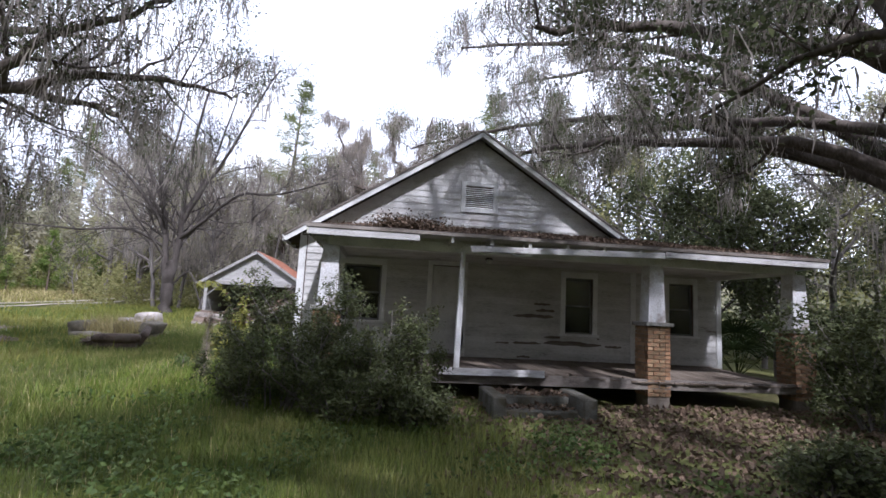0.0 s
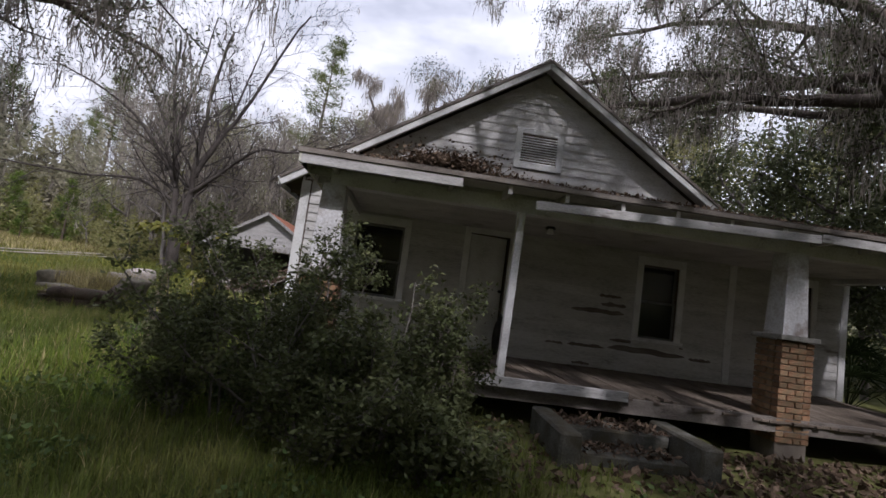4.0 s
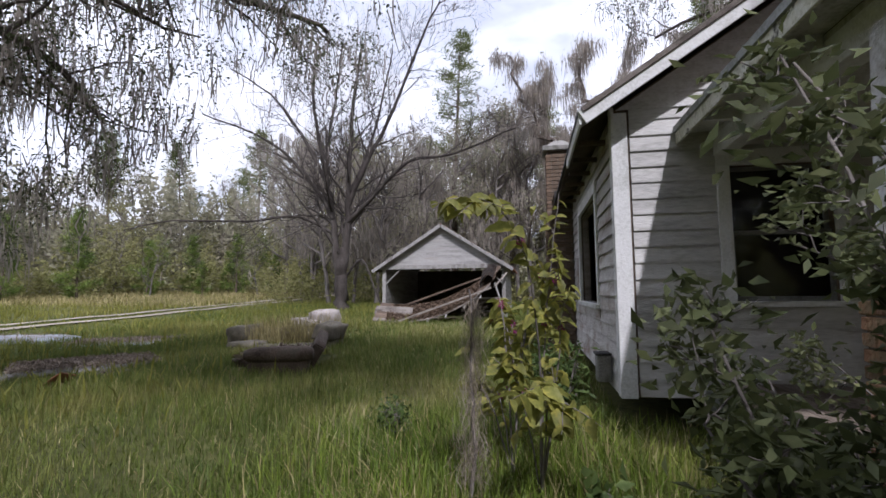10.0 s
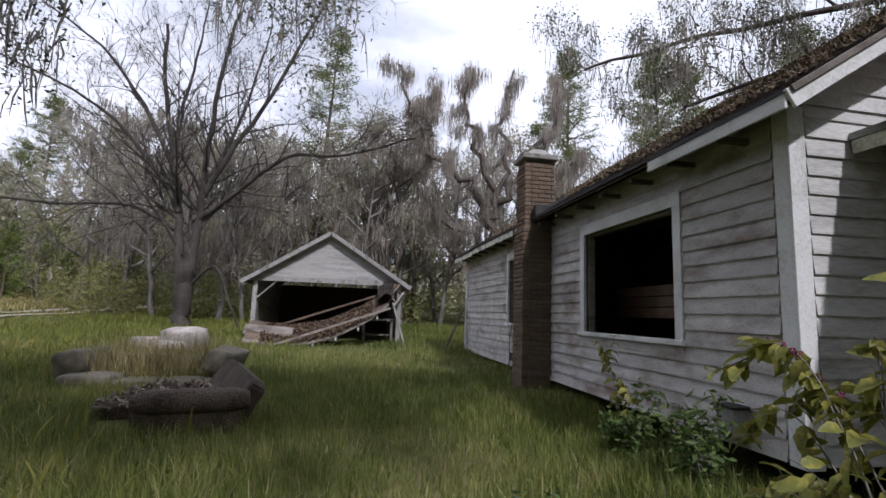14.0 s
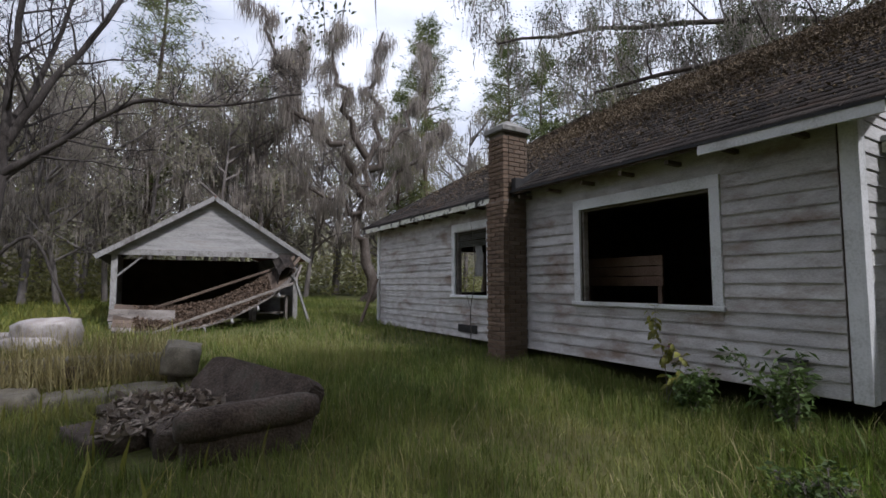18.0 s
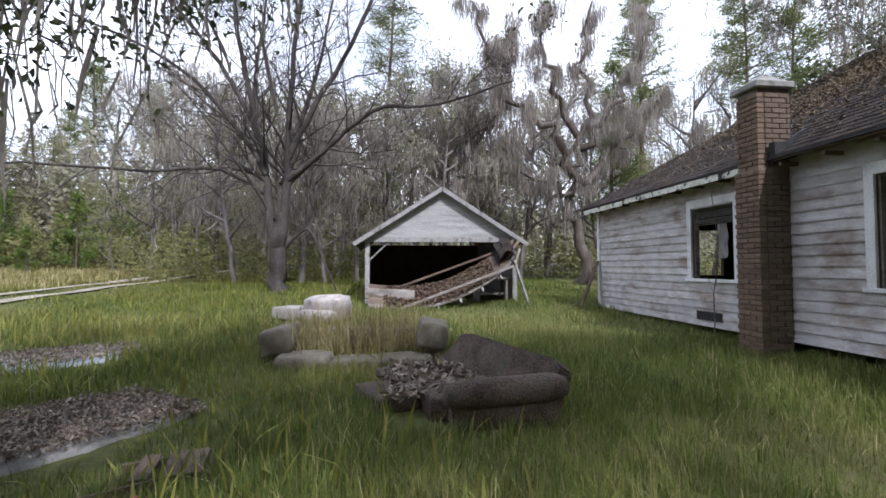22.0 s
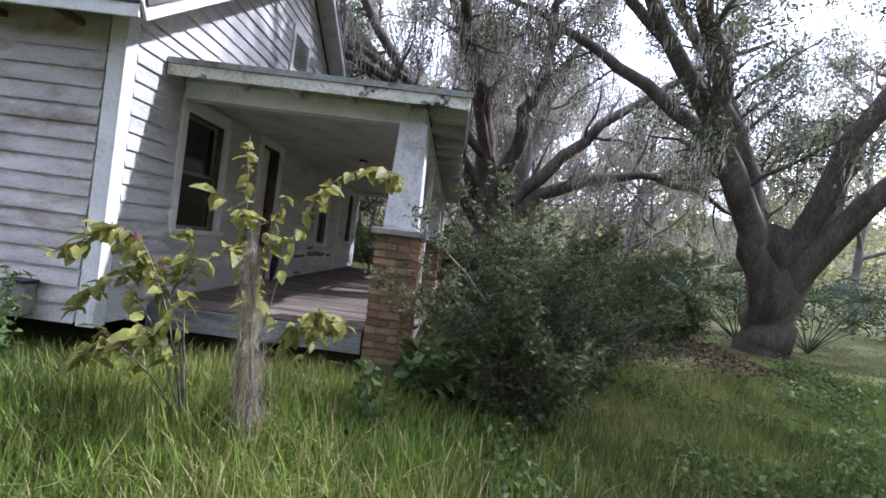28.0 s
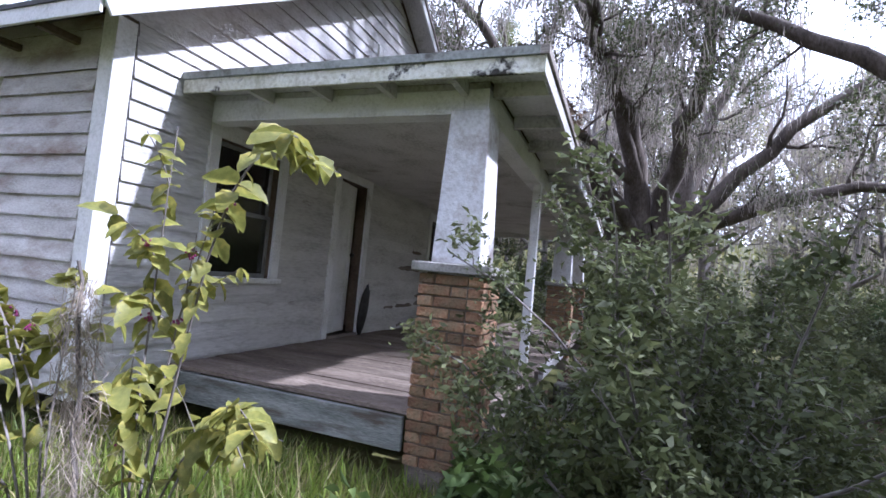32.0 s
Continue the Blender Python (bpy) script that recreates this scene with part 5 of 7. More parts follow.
def scatter(rng, tips, per, spread):
    base = np.asarray([tuple(t) for t in tips], float)
    p = np.repeat(base, per, 0)
    return p + rng.normal(0, spread, p.shape)


def finish_tree(tree, paths, bark, leaves=None, leaf_mat=None, moss=None, sides=7):
    v, f = tubes(paths, sides)
    child("trunk", mesh_of("trunk", v, f, bark, True), tree)
    if leaves is not None:
        stuff("crown", fast_mesh("crown", leaves[0], leaves[1], leaf_mat), tree)
    if moss is not None:
        stuff("moss", moss, tree, "grey hanging moss")
    return tree


def limb_through(points, radius, tip, seed=0, wobble=0.12):
    """A smooth limb through given joints, a little uneven."""
    rng = random.Random(seed)
    pts, pp = [], [Vector(p) for p in points]
    for i in range(len(pp) - 1):
        p0, p1, p2, p3 = pp[max(i - 1, 0)], pp[i], pp[i + 1], pp[min(i + 2, len(pp) - 1)]
        for k in range(4):
            t = k / 4
            q = 0.5 * (2 * p1 + (p2 - p0) * t + (2 * p0 - 5 * p1 + 4 * p2 - p3) * t * t + (3 * p1 - p0 - 3 * p2 + p3) * t ** 3)
            pts.append(q + Vector((rng.uniform(-1, 1), rng.uniform(-1, 1), rng.uniform(-1, 1))) * wobble * (0 if not pts else 1) * min(1, radius * 3))
    pts.append(pp[-1])
    n = len(pts) - 1
    return pts, [radius + (tip - radius) * (i / n) ** 0.75 for i in range(n + 1)]


OAK_SPEC = dict(ahead=0.7, up=0.15, wander=0.35, lift=0.02, kids=4, shrink=0.5)


def live_oak(base, limbs, label, seed, leaves=9, moss_n=1500, twig=2.0, leaf=0.07, drop=0.46):
    """A wide live oak: limbs laid by hand, branches grown on them, small dark leaves and hanging moss."""
    rng, nrng = random.Random(seed), np.random.default_rng(seed)
    tree = thing("live_oak", (base[0], base[1], ground_z(base[0], base[1]) - 0.1), label, "tree", "old live oaks")
    paths, tips, hang = [], [], []
    b = Vector(base)
    for k, (joints, r, tip, kids) in enumerate(limbs):
        limb = limb_through([Vector(j) - Vector((b.x, b.y, 0)) for j in joints], r, tip, seed * 10 + k)
        paths.append(limb)
        if kids:
            mark = len(paths)
            spray(rng, paths, tips, limb, kids, twig, 0.5, 2, OAK_SPEC, 0.30)
            hang += [q for path in paths[mark:] for q in path[0][1::2]] + limb[0][3:]
    pts = scatter(nrng, tips, leaves, 0.13)
    pick = nrng.integers(0, len(hang), moss_n)
    clump = [hang[i] + Vector(nrng.normal(0, 0.09, 3)) for i in pick for _ in range(4)]
    v = leaf_cards(pts, nrng, leaf, leaf * 0.5)
    return finish_tree(tree, paths, BARK, v, LEAF_OAK, moss_mesh("moss", clump, nrng, 0.10, drop, 0.012, 0.16), 10)


# the oak beyond the porch's end
OX, OY = 13.0, -3.75
live_oak((OX, OY), [
    (((OX, OY, -0.3), (OX - 0.1, OY, 1.4), (OX, OY - 0.1, 2.4), (OX, OY, 3.6)), 0.95, 0.40, 0),
    (((OX - 0.2, OY + 0.1, 2.2), (OX - 0.9, OY + 0.5, 4.6), (OX - 1.9, OY + 0.9, 6.2), (OX - 4.0, OY + 1.4, 6.8), (OX - 6.6, OY + 1.6, 6.9), (OX - 9.0, OY + 1.4, 6.5)), 0.42, 0.05, 20),
    (((OX - 0.3, OY - 0.2, 2.2), (OX - 0.8, OY - 0.4, 4.8), (OX - 2.4, OY - 0.7, 6.6), (OX - 4.8, OY - 0.6, 7.2), (OX - 7.6, OY - 0.2, 7.0)), 0.36, 0.05, 17),
    (((OX, OY, 2.2), (OX + 0.1, OY + 0.5, 5.0), (OX + 0.2, OY + 1.2, 8.0), (OX - 0.2, OY + 2.4, 11.0)), 0.44, 0.06, 12),
    (((OX, OY - 0.2, 2.2), (OX + 0.2, OY - 1.0, 4.8), (OX + 0.6, OY - 1.8, 7.6), (OX + 0.4, OY - 2.8, 10.2)), 0.42, 0.06, 12),
    (((OX - 0.1, OY - 0.3, 2.0), (OX - 0.4, OY - 1.5, 3.5), (OX - 0.8, OY - 3.2, 4.3), (OX - 1.4, OY - 5.4, 4.2), (OX - 1.8, OY - 7.2, 3.4)), 0.34, 0.05, 13),
    (((OX, OY + 0.2, 2.3), (OX - 0.2, OY + 2.4, 4.4), (OX - 1.6, OY + 5.0, 6.2), (OX - 3.2, OY + 7.8, 7.2), (OX - 5.2, OY + 10.4, 7.6)), 0.22, 0.04, 15),
    (((OX + 0.1, OY + 0.2, 2.3), (OX + 2.0, OY + 2.2, 4.6), (OX + 4.0, OY + 4.5, 6.0), (OX + 6.0, OY + 6.8, 6.6)), 0.32, 0.05, 9),
    (((OX - 0.9, OY + 0.4, 4.4), (OX - 2.2, OY + 2.4, 5.8), (OX - 4.0, OY + 5.0, 6.6), (OX - 5.8, OY + 8.0, 6.6), (OX - 8.0, OY + 10.0, 6.2)), 0.17, 0.03, 16),
    (((OX - 0.2, OY - 0.6, 3.2), (OX - 0.6, OY - 2.6, 5.4), (OX - 1.6, OY - 4.8, 7.2), (OX - 3.0, OY - 7.0, 8.2)), 0.28, 0.05, 12),
    (((OX - 0.3, OY + 0.4, 2.8), (OX - 2.5, OY + 3.4, 5.6), (OX - 5.0, OY + 6.4, 7.2), (OX - 8.0, OY + 9.4, 7.7), (OX - 10.6, OY + 11.6, 7.5)), 0.15, 0.03, 22),
    (((OX - 0.3, OY + 0.4, 2.8), (OX - 1.8, OY + 2.8, 6.0), (OX - 3.8, OY + 5.2, 8.6), (OX - 6.5, OY + 7.5, 10.0), (OX - 9.2, OY + 9.2, 10.4)), 0.24, 0.03, 26),
    (((OX - 0.2, OY + 0.5, 2.8), (OX - 1.2, OY + 3.6, 6.4), (OX - 2.5, OY + 7.0, 9.2), (OX - 4.2, OY + 10.0, 10.6), (OX - 6.4, OY + 12.6, 11.0)), 0.22, 0.03, 24),
    (((OX - 0.9, OY + 0.4, 4.4), (OX - 2.8, OY + 1.6, 7.6), (OX - 5.4, OY + 3.2, 9.4), (OX - 8.2, OY + 4.8, 10.2)), 0.22, 0.03, 22),
    (((OX - 0.4, OY + 0.3, 3.0), (OX - 2.6, OY + 2.0, 5.0), (OX - 5.0, OY + 4.4, 5.9), (OX - 7.4, OY + 7.2, 6.2), (OX - 9.4, OY + 9.6, 5.8)), 0.20, 0.03, 18),
], "huge dark live oak with sprawling mossy limbs beside the porch", 3, leaves=9, moss_n=8000, leaf=0.062, drop=0.60)
# the oak in the front yard, several stems
live_oak((6.5, -9.2), [
    (((6.5, -9.2, -0.3), (6.4, -9.1, 0.7), (6.3, -9.1, 1.5), (6.2, -9.1, 2.6)), 0.60, 0.30, 0),
    (((6.4, -9.1, 0.4), (5.85, -8.35, 2.0), (5.25, -7.3, 3.9), (4.9, -6.7, 5.2), (4.3, -5.9, 6.8), (3.2, -5.2, 8.0)), 0.34, 0.08, 14),
    (((6.35, -9.1, 0.8), (6.7, -8.6, 3.6), (7.0, -7.6, 6.0), (6.8, -6.0, 8.0)), 0.36, 0.06, 14),
    (((6.35, -9.1, 0.7), (6.9, -10.4, 3.2), (7.6, -11.6, 5.4), (8.6, -12.8, 7.4)), 0.36, 0.06, 8),
    (((6.35, -9.1, 0.7), (7.6, -9.4, 3.0), (9.6, -9.8, 4.6), (11.6, -10.2, 5.6)), 0.30, 0.05, 9),
    (((6.3, -9.1, 1.0), (4.9, -10.2, 3.8), (3.6, -11.0, 5.8), (2.0, -11.6, 7.0)), 0.30, 0.05, 10),
    (((5.4, -7.2, 4.1), (5.0, -5.4, 6.4), (3.9, -4.0, 8.0), (2.7, -2.6, 9.0)), 0.20, 0.04, 18),
    (((5.5, -7.4, 3.9), (6.6, -5.6, 5.6), (7.6, -4.0, 7.0), (8.4, -2.2, 7.8)), 0.18, 0.04, 9),
    (((5.3, -6.8, 4.8), (5.4, -5.2, 6.4), (5.0, -3.6, 7.4), (4.6, -2.2, 8.0)), 0.14, 0.03, 8),
    # these last two limbs stay out of view, added to shade yard and shrubs
    (((4.9, -10.2, 3.8), (2.5, -11.6, 7.0), (-0.5, -12.4, 8.4), (-3.0, -12.4, 9.0), (-5.2, -12.0, 9.2)), 0.24, 0.04, 30),
    (((6.3, -9.1, 1.5), (4.8, -9.7, 5.0), (3.4, -10.3, 7.2), (2.0, -10.7, 8.4)), 0.26, 0.04, 26),
], "old many-stemmed oak with hanging moss in the front yard", 7, leaves=11, moss_n=2600, leaf=0.075)
# the oak leaning over the meadow beside the walk
live_oak((-7.7, -2.2), [
    (((-7.7, -2.2, -0.3), (-7.3, -2.05, 1.6), (-6.6, -1.85, 3.2)), 0.52, 0.40, 0),
    (((-6.7, -1.9, 3.0), (-5.9, -1.6, 4.2), (-4.8, -1.1, 5.0), (-3.6, -0.6, 5.5), (-2.5, -0.3, 5.6), (-1.6, -0.1, 5.5)), 0.17, 0.025, 14),
    (((-6.7, -1.9, 3.0), (-5.6, -1.9, 4.0), (-4.5, -2.0, 4.8), (-3.4, -2.1, 5.6), (-2.0, -2.2, 6.2)), 0.18, 0.03, 10),
    (((-6.7, -1.8, 3.0), (-6.8, -1.3, 4.6), (-6.6, -0.8, 6.0), (-5.8, -0.4, 7.0), (-4.6, -0.3, 7.6)), 0.17, 0.03, 9),
    (((-6.8, -2.0, 2.9), (-7.4, -3.0, 5.0), (-7.8, -4.0, 7.0), (-7.4, -5.0, 8.6)), 0.28, 0.05, 12),
    (((-7.2, -2.0, 2.2), (-8.8, -1.6, 4.4), (-10.6, -1.0, 6.2), (-12.2, -0.4, 7.0)), 0.28, 0.05, 12),
    (((-6.5, -1.8, 3.4), (-6.4, -2.0, 5.6), (-5.6, -2.4, 7.2), (-4.0, -2.6, 8.2)), 0.17, 0.03, 8),
    # this limb and the next are unseen overhead, added to shade the west lawn
    (((-6.9, -2.1, 2.8), (-5.6, -3.4, 6.2), (-3.4, -3.8, 8.0), (-1.0, -3.6, 8.8), (0.9, -3.4, 9.0)), 0.18, 0.04, 30),
    (((-3.4, -3.8, 8.0), (-2.4, -4.8, 8.8), (-1.4, -5.7, 9.3), (-0.3, -6.2, 9.5)), 0.10, 0.03, 16),
    (((-6.8, -1.8, 3.0), (-7.1, -1.2, 3.9), (-7.7, -0.6, 4.3), (-8.4, -0.2, 4.1)), 0.12, 0.02, 10),
    (((-7.2, -1.8, 2.6), (-8.0, -1.0, 3.6), (-8.6, -0.2, 3.4), (-9.0, 0.4, 2.4)), 0.13, 0.02, 14),
    (((-6.7, -1.8, 3.0), (-6.7, -0.8, 4.5), (-6.2, 0.3, 5.4), (-5.5, 1.3, 5.7), (-4.6, 2.0, 5.6), (-3.7, 2.4, 5.3)), 0.18, 0.025, 18),
    (((-6.7, -1.8, 3.1), (-7.0, -0.7, 4.2), (-6.9, 0.3, 4.5), (-6.6, 0.9, 4.1), (-6.3, 1.1, 3.6)), 0.12, 0.02, 12),
    (((-7.0, -2.0, 2.6), (-8.0, -0.8, 4.2), (-8.6, 0.6, 5.1), (-8.8, 1.5, 5.2), (-8.9, 2.2, 4.9)), 0.18, 0.03, 12),
    (((-6.6, -1.8, 3.3), (-6.4, -0.6, 5.6), (-6.0, 0.6, 6.8), (-5.0, 1.8, 7.4)), 0.17, 0.03, 10),
    (((-7.2, -2.0, 2.4), (-8.6, -0.6, 3.5), (-9.7, 0.8, 3.3), (-10.4, 2.0, 2.4)), 0.13, 0.02, 16),
], "spreading live oak hung with moss, leaning over the meadow", 11, leaves=7, moss_n=4200, leaf=0.056, drop=0.70)


def bare_tree(base, seed):
    """A leafless tree: two stems from low down, many rising limbs and fine twigs."""
    rng, nrng = random.Random(seed), np.random.default_rng(seed)
    tree = thing("bare_tree", (base[0], base[1], ground_z(*base) - 0.1), "leafless grey tree with twin stems and fine twigs", "tree")
    paths, tips = [], []
    stems = [
        (((0, 0, 0), (0.02, 0, 0.9), (0.0, 0, 1.9), (-0.02, 0, 2.5)), 0.25, 0.20),
        (((0.04, 0, 1.7), (0.18, 0, 2.8), (0.26, 0, 4.0), (0.30, -0.1, 5.4), (0.45, -0.2, 7.4), (0.8, -0.3, 9.4)), 0.17, 0.04),
        (((-0.06, 0, 1.7), (-0.24, 0, 2.8), (-0.36, 0.05, 4.0), (-0.62, 0.1, 5.2), (-1.0, 0.2, 7.0), (-1.2, 0.4, 9.2)), 0.17, 0.04),
        (((-0.34, 0, 3.7), (-1.1, -0.1, 5.0), (-2.4, -0.4, 6.4), (-4.6, -0.8, 7.4)), 0.10, 0.02),
        (((-0.6, 0.1, 5.0), (-0.7, 0.5, 6.6), (-0.5, 0.8, 8.6), (-0.4, 1.0, 10.4)), 0.09, 0.02),
        (((-0.6, 0.1, 5.0), (-1.6, 0.3, 6.8), (-2.8, 0.4, 8.4), (-4.2, 0.4, 9.4)), 0.09, 0.02),
        (((0.28, 0, 4.2), (1.0, -0.2, 5.6), (1.9, -0.4, 7.2), (2.6, -0.6, 9.0), (3.2, -0.7, 10.2)), 0.11, 0.025),
        (((0.24, 0, 3.5), (1.3, -0.4, 4.3), (2.6, -0.9, 5.3), (4.2, -1.3, 5.4), (6.0, -1.7, 5.9)), 0.10, 0.02),
        (((-0.30, 0.1, 3.1), (-1.4, -0.6, 3.7), (-3.0, -1.3, 3.5), (-5.4, -2.0, 3.5), (-7.2, -2.3, 3.2)), 0.07, 0.015),
        (((0.28, 0, 4.6), (0.8, 0.5, 6.2), (1.1, 0.9, 8.2), (1.3, 1.1, 10.0)), 0.09, 0.02),
        (((0.1, 0.1, 1.4), (0.9, -0.2, 2.1), (1.5, -0.3, 1.0), (1.9, -0.3, 0.15)), 0.05, 0.02),
    ]
    spec = dict(ahead=0.9, up=0.12, wander=0.26, lift=0.03, kids=6, shrink=0.55, thin=0.0075)
    for k, (j, r, t) in enumerate(stems):
        limb = limb_through([(x * (1 + 0.04 * z), y * (1 + 0.04 * z), z * (1 + 0.022 * z)) for x, y, z in j], r * 1.12, t * 1.3, seed + k, 0.10)
        paths.append(limb)
        if k not in (0, 10):
            spray(rng, paths, tips, limb, 17, 2.9, 0.42, 2, spec, 0.15)
    hang = [tips[i] for i in nrng.integers(0, len(tips), 160) for _ in range(3)]
    return finish_tree(tree, paths, DARK_BARK, None, None, moss_mesh("moss", hang, nrng, 0.15, 0.6, 0.018), 9)


DARK_BARK = material("dark smooth bark", [(0.028, 0.023, 0.021), (0.058, 0.049, 0.044), (0.095, 0.083, 0.075)], 3, 30, 0.95, 0.7, 24, (1, 1, 0.35))
bare_tree((-8.55, 15.0), 5)


def pine(height, seed, label, crown_from=0.35, width=2.2, tuft=24, mat=None, needle=0.30, name="pine_tree"):
    """A straight pine with whorls of drooping branches and tufts of needles."""
    rng, nrng = random.Random(seed), np.random.default_rng(seed)
    tree = thing(name, (0, 0, 0), label, "tree", "pines")
    r = height * 0.016
    trunk = bend(rng, (0, 0, -0.3), (0, 0, 1), height + 0.3, r, 0.02, 12, 0.03)
    paths, tips = [trunk], []
    spec = dict(ahead=0.9, up=0.1, wander=0.22, lift=0.03, kids=3, shrink=0.55)
    n = int(height * 5.5)
    for k in range(n):
        u = crown_from + (1 - crown_from) * (k + rng.random()) / n
        i = min(int(u * 12), 11)
        at = trunk[0][i].lerp(trunk[0][i + 1], u * 12 - i)
        a = rng.uniform(0, 2 * math.pi)
        ln = width * (1.0 - ((u - crown_from) / (1 - crown_from)) ** 1.5 * 0.85) * rng.uniform(0.55, 1.1) * (0.6 + 0.4 * min(1, (u - crown_from) * 6))
        br = bend(rng, at, (math.cos(a), math.sin(a), 0.25), ln, max(0.05 * ln / 2, 0.012), 0.006, 4, 0.18, 0.05)
        paths.append(br)
        for q in br[0][2:]:
            tips.append(q)
            for _ in range(2):
                tips.append(q + Vector((rng.uniform(-1, 1), rng.uniform(-1, 1), rng.uniform(-0.4, 0.8))) * 0.3 * width / 2)
    pts = scatter(nrng, tips, tuft // 2, 0.09)
    return finish_tree(tree, paths, PINE_BARK, leaf_cards(pts, nrng, needle, 0.035, -0.15), mat or LEAF_PINE, None, 7)


def broadleaf(height, seed, label, mat, name="forest_tree", leaf=0.16, leaves=5, moss=0, spread=0.45, bark=None, kids=9, group="woodland trees"):
    """A woodland tree: forked trunk, rising limbs, loose crown with gaps."""
    rng, nrng = random.Random(seed), np.random.default_rng(seed)
    tree = thing(name, (0, 0, 0), label, "tree", group)
    r = height * 0.016
    trunk = bend(rng, (0, 0, -0.3), (rng.uniform(-0.1, 0.1), rng.uniform(-0.1, 0.1), 1), height * 0.9, r, 0.03, 9, 0.10)
    paths, tips, hang = [trunk], [], []
    spec = dict(ahead=0.6, up=0.35, wander=0.28, lift=0.04, kids=3, shrink=0.5)
    for k in range(kids):
        u = 0.22 + 0.75 * (k + rng.random()) / kids
        i = min(int(u * 9), 8)
        at = trunk[0][i].lerp(trunk[0][i + 1], u * 9 - i)
        a = rng.uniform(0, 2 * math.pi)
        limb = bend(rng, at, (math.cos(a), math.sin(a), 0.7), height * spread * rng.uniform(0.6, 1.1) * (1.1 - 0.6 * u), r * 0.5, 0.02, 6, 0.2, 0.04)
        paths.append(limb)
        mark = len(paths)
        spray(rng, paths, tips, limb, 7, height * 0.15, 0.5, 1, spec, 0.22)
        hang += limb[0][2:] + [q for path in paths[mark:] for q in path[0][1:]]
    pts = scatter(nrng, tips, leaves, 0.28) if leaves else None
    m = None
    if moss:
        clump = [hang[i] + Vector(nrng.normal(0, 0.10, 3)) for i in nrng.integers(0, len(hang), moss) for _ in range(3)]
        m = moss_mesh("moss", clump, nrng, 0.2, 1.0, 0.028)
    paths = [q for q in paths if q[1][0] > 0.012 or rng.random() < 0.3]
    return finish_tree(tree, paths, bark or GREY_BARK, leaf_cards(pts, nrng, leaf, leaf * 0.55) if leaves else None, mat, m, 5)


def draped_oak(base, seed):
    """A half-dead oak, every limb draped with moss."""
    rng, nrng = random.Random(seed), np.random.default_rng(seed)
    tree = thing("draped_oak", (base[0], base[1], ground_z(*base) - 0.1), "half-dead oak draped in long grey moss behind the house", "tree")
    paths, tips, hang = [], [], []
    limbs = [
        (((0, 0, 0), (-0.2, 0, 2.6), (-0.1, 0, 5.0), (0.3, 0.1, 7.4), (0.4, 0.1, 10.0), (0.9, 0.1, 12.6)), 0.30, 0.04),
        (((-0.1, 0, 4.8), (-1.4, -0.3, 6.6), (-3.0, -0.6, 7.6), (-4.2, -0.8, 9.4), (-4.7, -1.0, 11.6)), 0.22, 0.04),
        (((-3.0, -0.6, 7.6), (-3.2, -0.6, 9.2), (-3.0, -0.6, 10.8)), 0.10, 0.03),
        (((0.2, 0, 6.4), (-0.9, 0, 8.6), (-1.2, 0.1, 10.8), (-1.0, 0.1, 12.4)), 0.18, 0.04),
        (((0.2, 0, 6.0), (1.6, -0.3, 7.6), (2.6, -0.4, 9.8), (3.0, -0.4, 12.2)), 0.20, 0.04),
        (((0.0, 0, 4.4), (1.8, 0.3, 5.8), (3.4, 0.4, 7.6), (4.4, 0.6, 9.0)), 0.18, 0.04),
        (((-0.1, 0, 4.0), (-1.8, 0.6, 4.8), (-3.2, 0.9, 5.4)), 0.14, 0.03),
    ]
    spec = dict(ahead=0.6, up=0.2, wander=0.35, lift=0.0, kids=3, shrink=0.5)
    for k, (j, r, t) in enumerate(limbs):
        limb = limb_through(j, r, t, seed + k, 0.5)
        paths.append(limb)
        mark = len(paths)
        spray(rng, paths, tips, limb, 9, 1.1, 0.45, 1, spec, 0.3)
        hang += limb[0][4 if k == 0 else 2:] * 3 + [q for path in paths[mark:] for q in path[0][1:]]
    clump = [hang[i] + Vector(nrng.normal(0, 0.14, 3)) for i in nrng.integers(0, len(hang), 2600) for _ in range(6)]
    pts = scatter(nrng, tips, 1, 0.2)
    return finish_tree(tree, paths, BARK, leaf_cards(pts, nrng, 0.13, 0.07), LEAF_MIX, moss_mesh("moss", clump, nrng, 0.15, 0.95, 0.014, 0.12), 8)


draped_oak((3.2, 18.5), 9)


def stand(kinds, spots, seed):
    """Sets out copies of a few grown trees; the first use of each is the tree itself."""
    rng = random.Random(seed)
    used = set()
    for x, y, k, s in spots:
        m = pose(x, y, ground_z(x, y) - 0.1, 0, 0, rng.uniform(0, 360)) @ Matrix.Scale(s * rng.uniform(0.92, 1.08), 4)
        if k in used:
            ob = copy_thing(kinds[k], m)
        else:
            used.add(k)
            ob = kinds[k]
        ob.matrix_basis = m


pines = [pine(14.8, 31, "tall pine with thin yellow-green crown behind the garage", 0.20, 2.6),
         pine(17.0, 32, "tall slender pine with a high crown", 0.58, 2.8), pine(12.0, 33, "pine with drooping green tufts", 0.25, 2.3),
         pine(4.6, 34, "bright green young pine", 0.06, 1.1, 30, LEAF_BRIGHT, 0.24, "young_pine")]
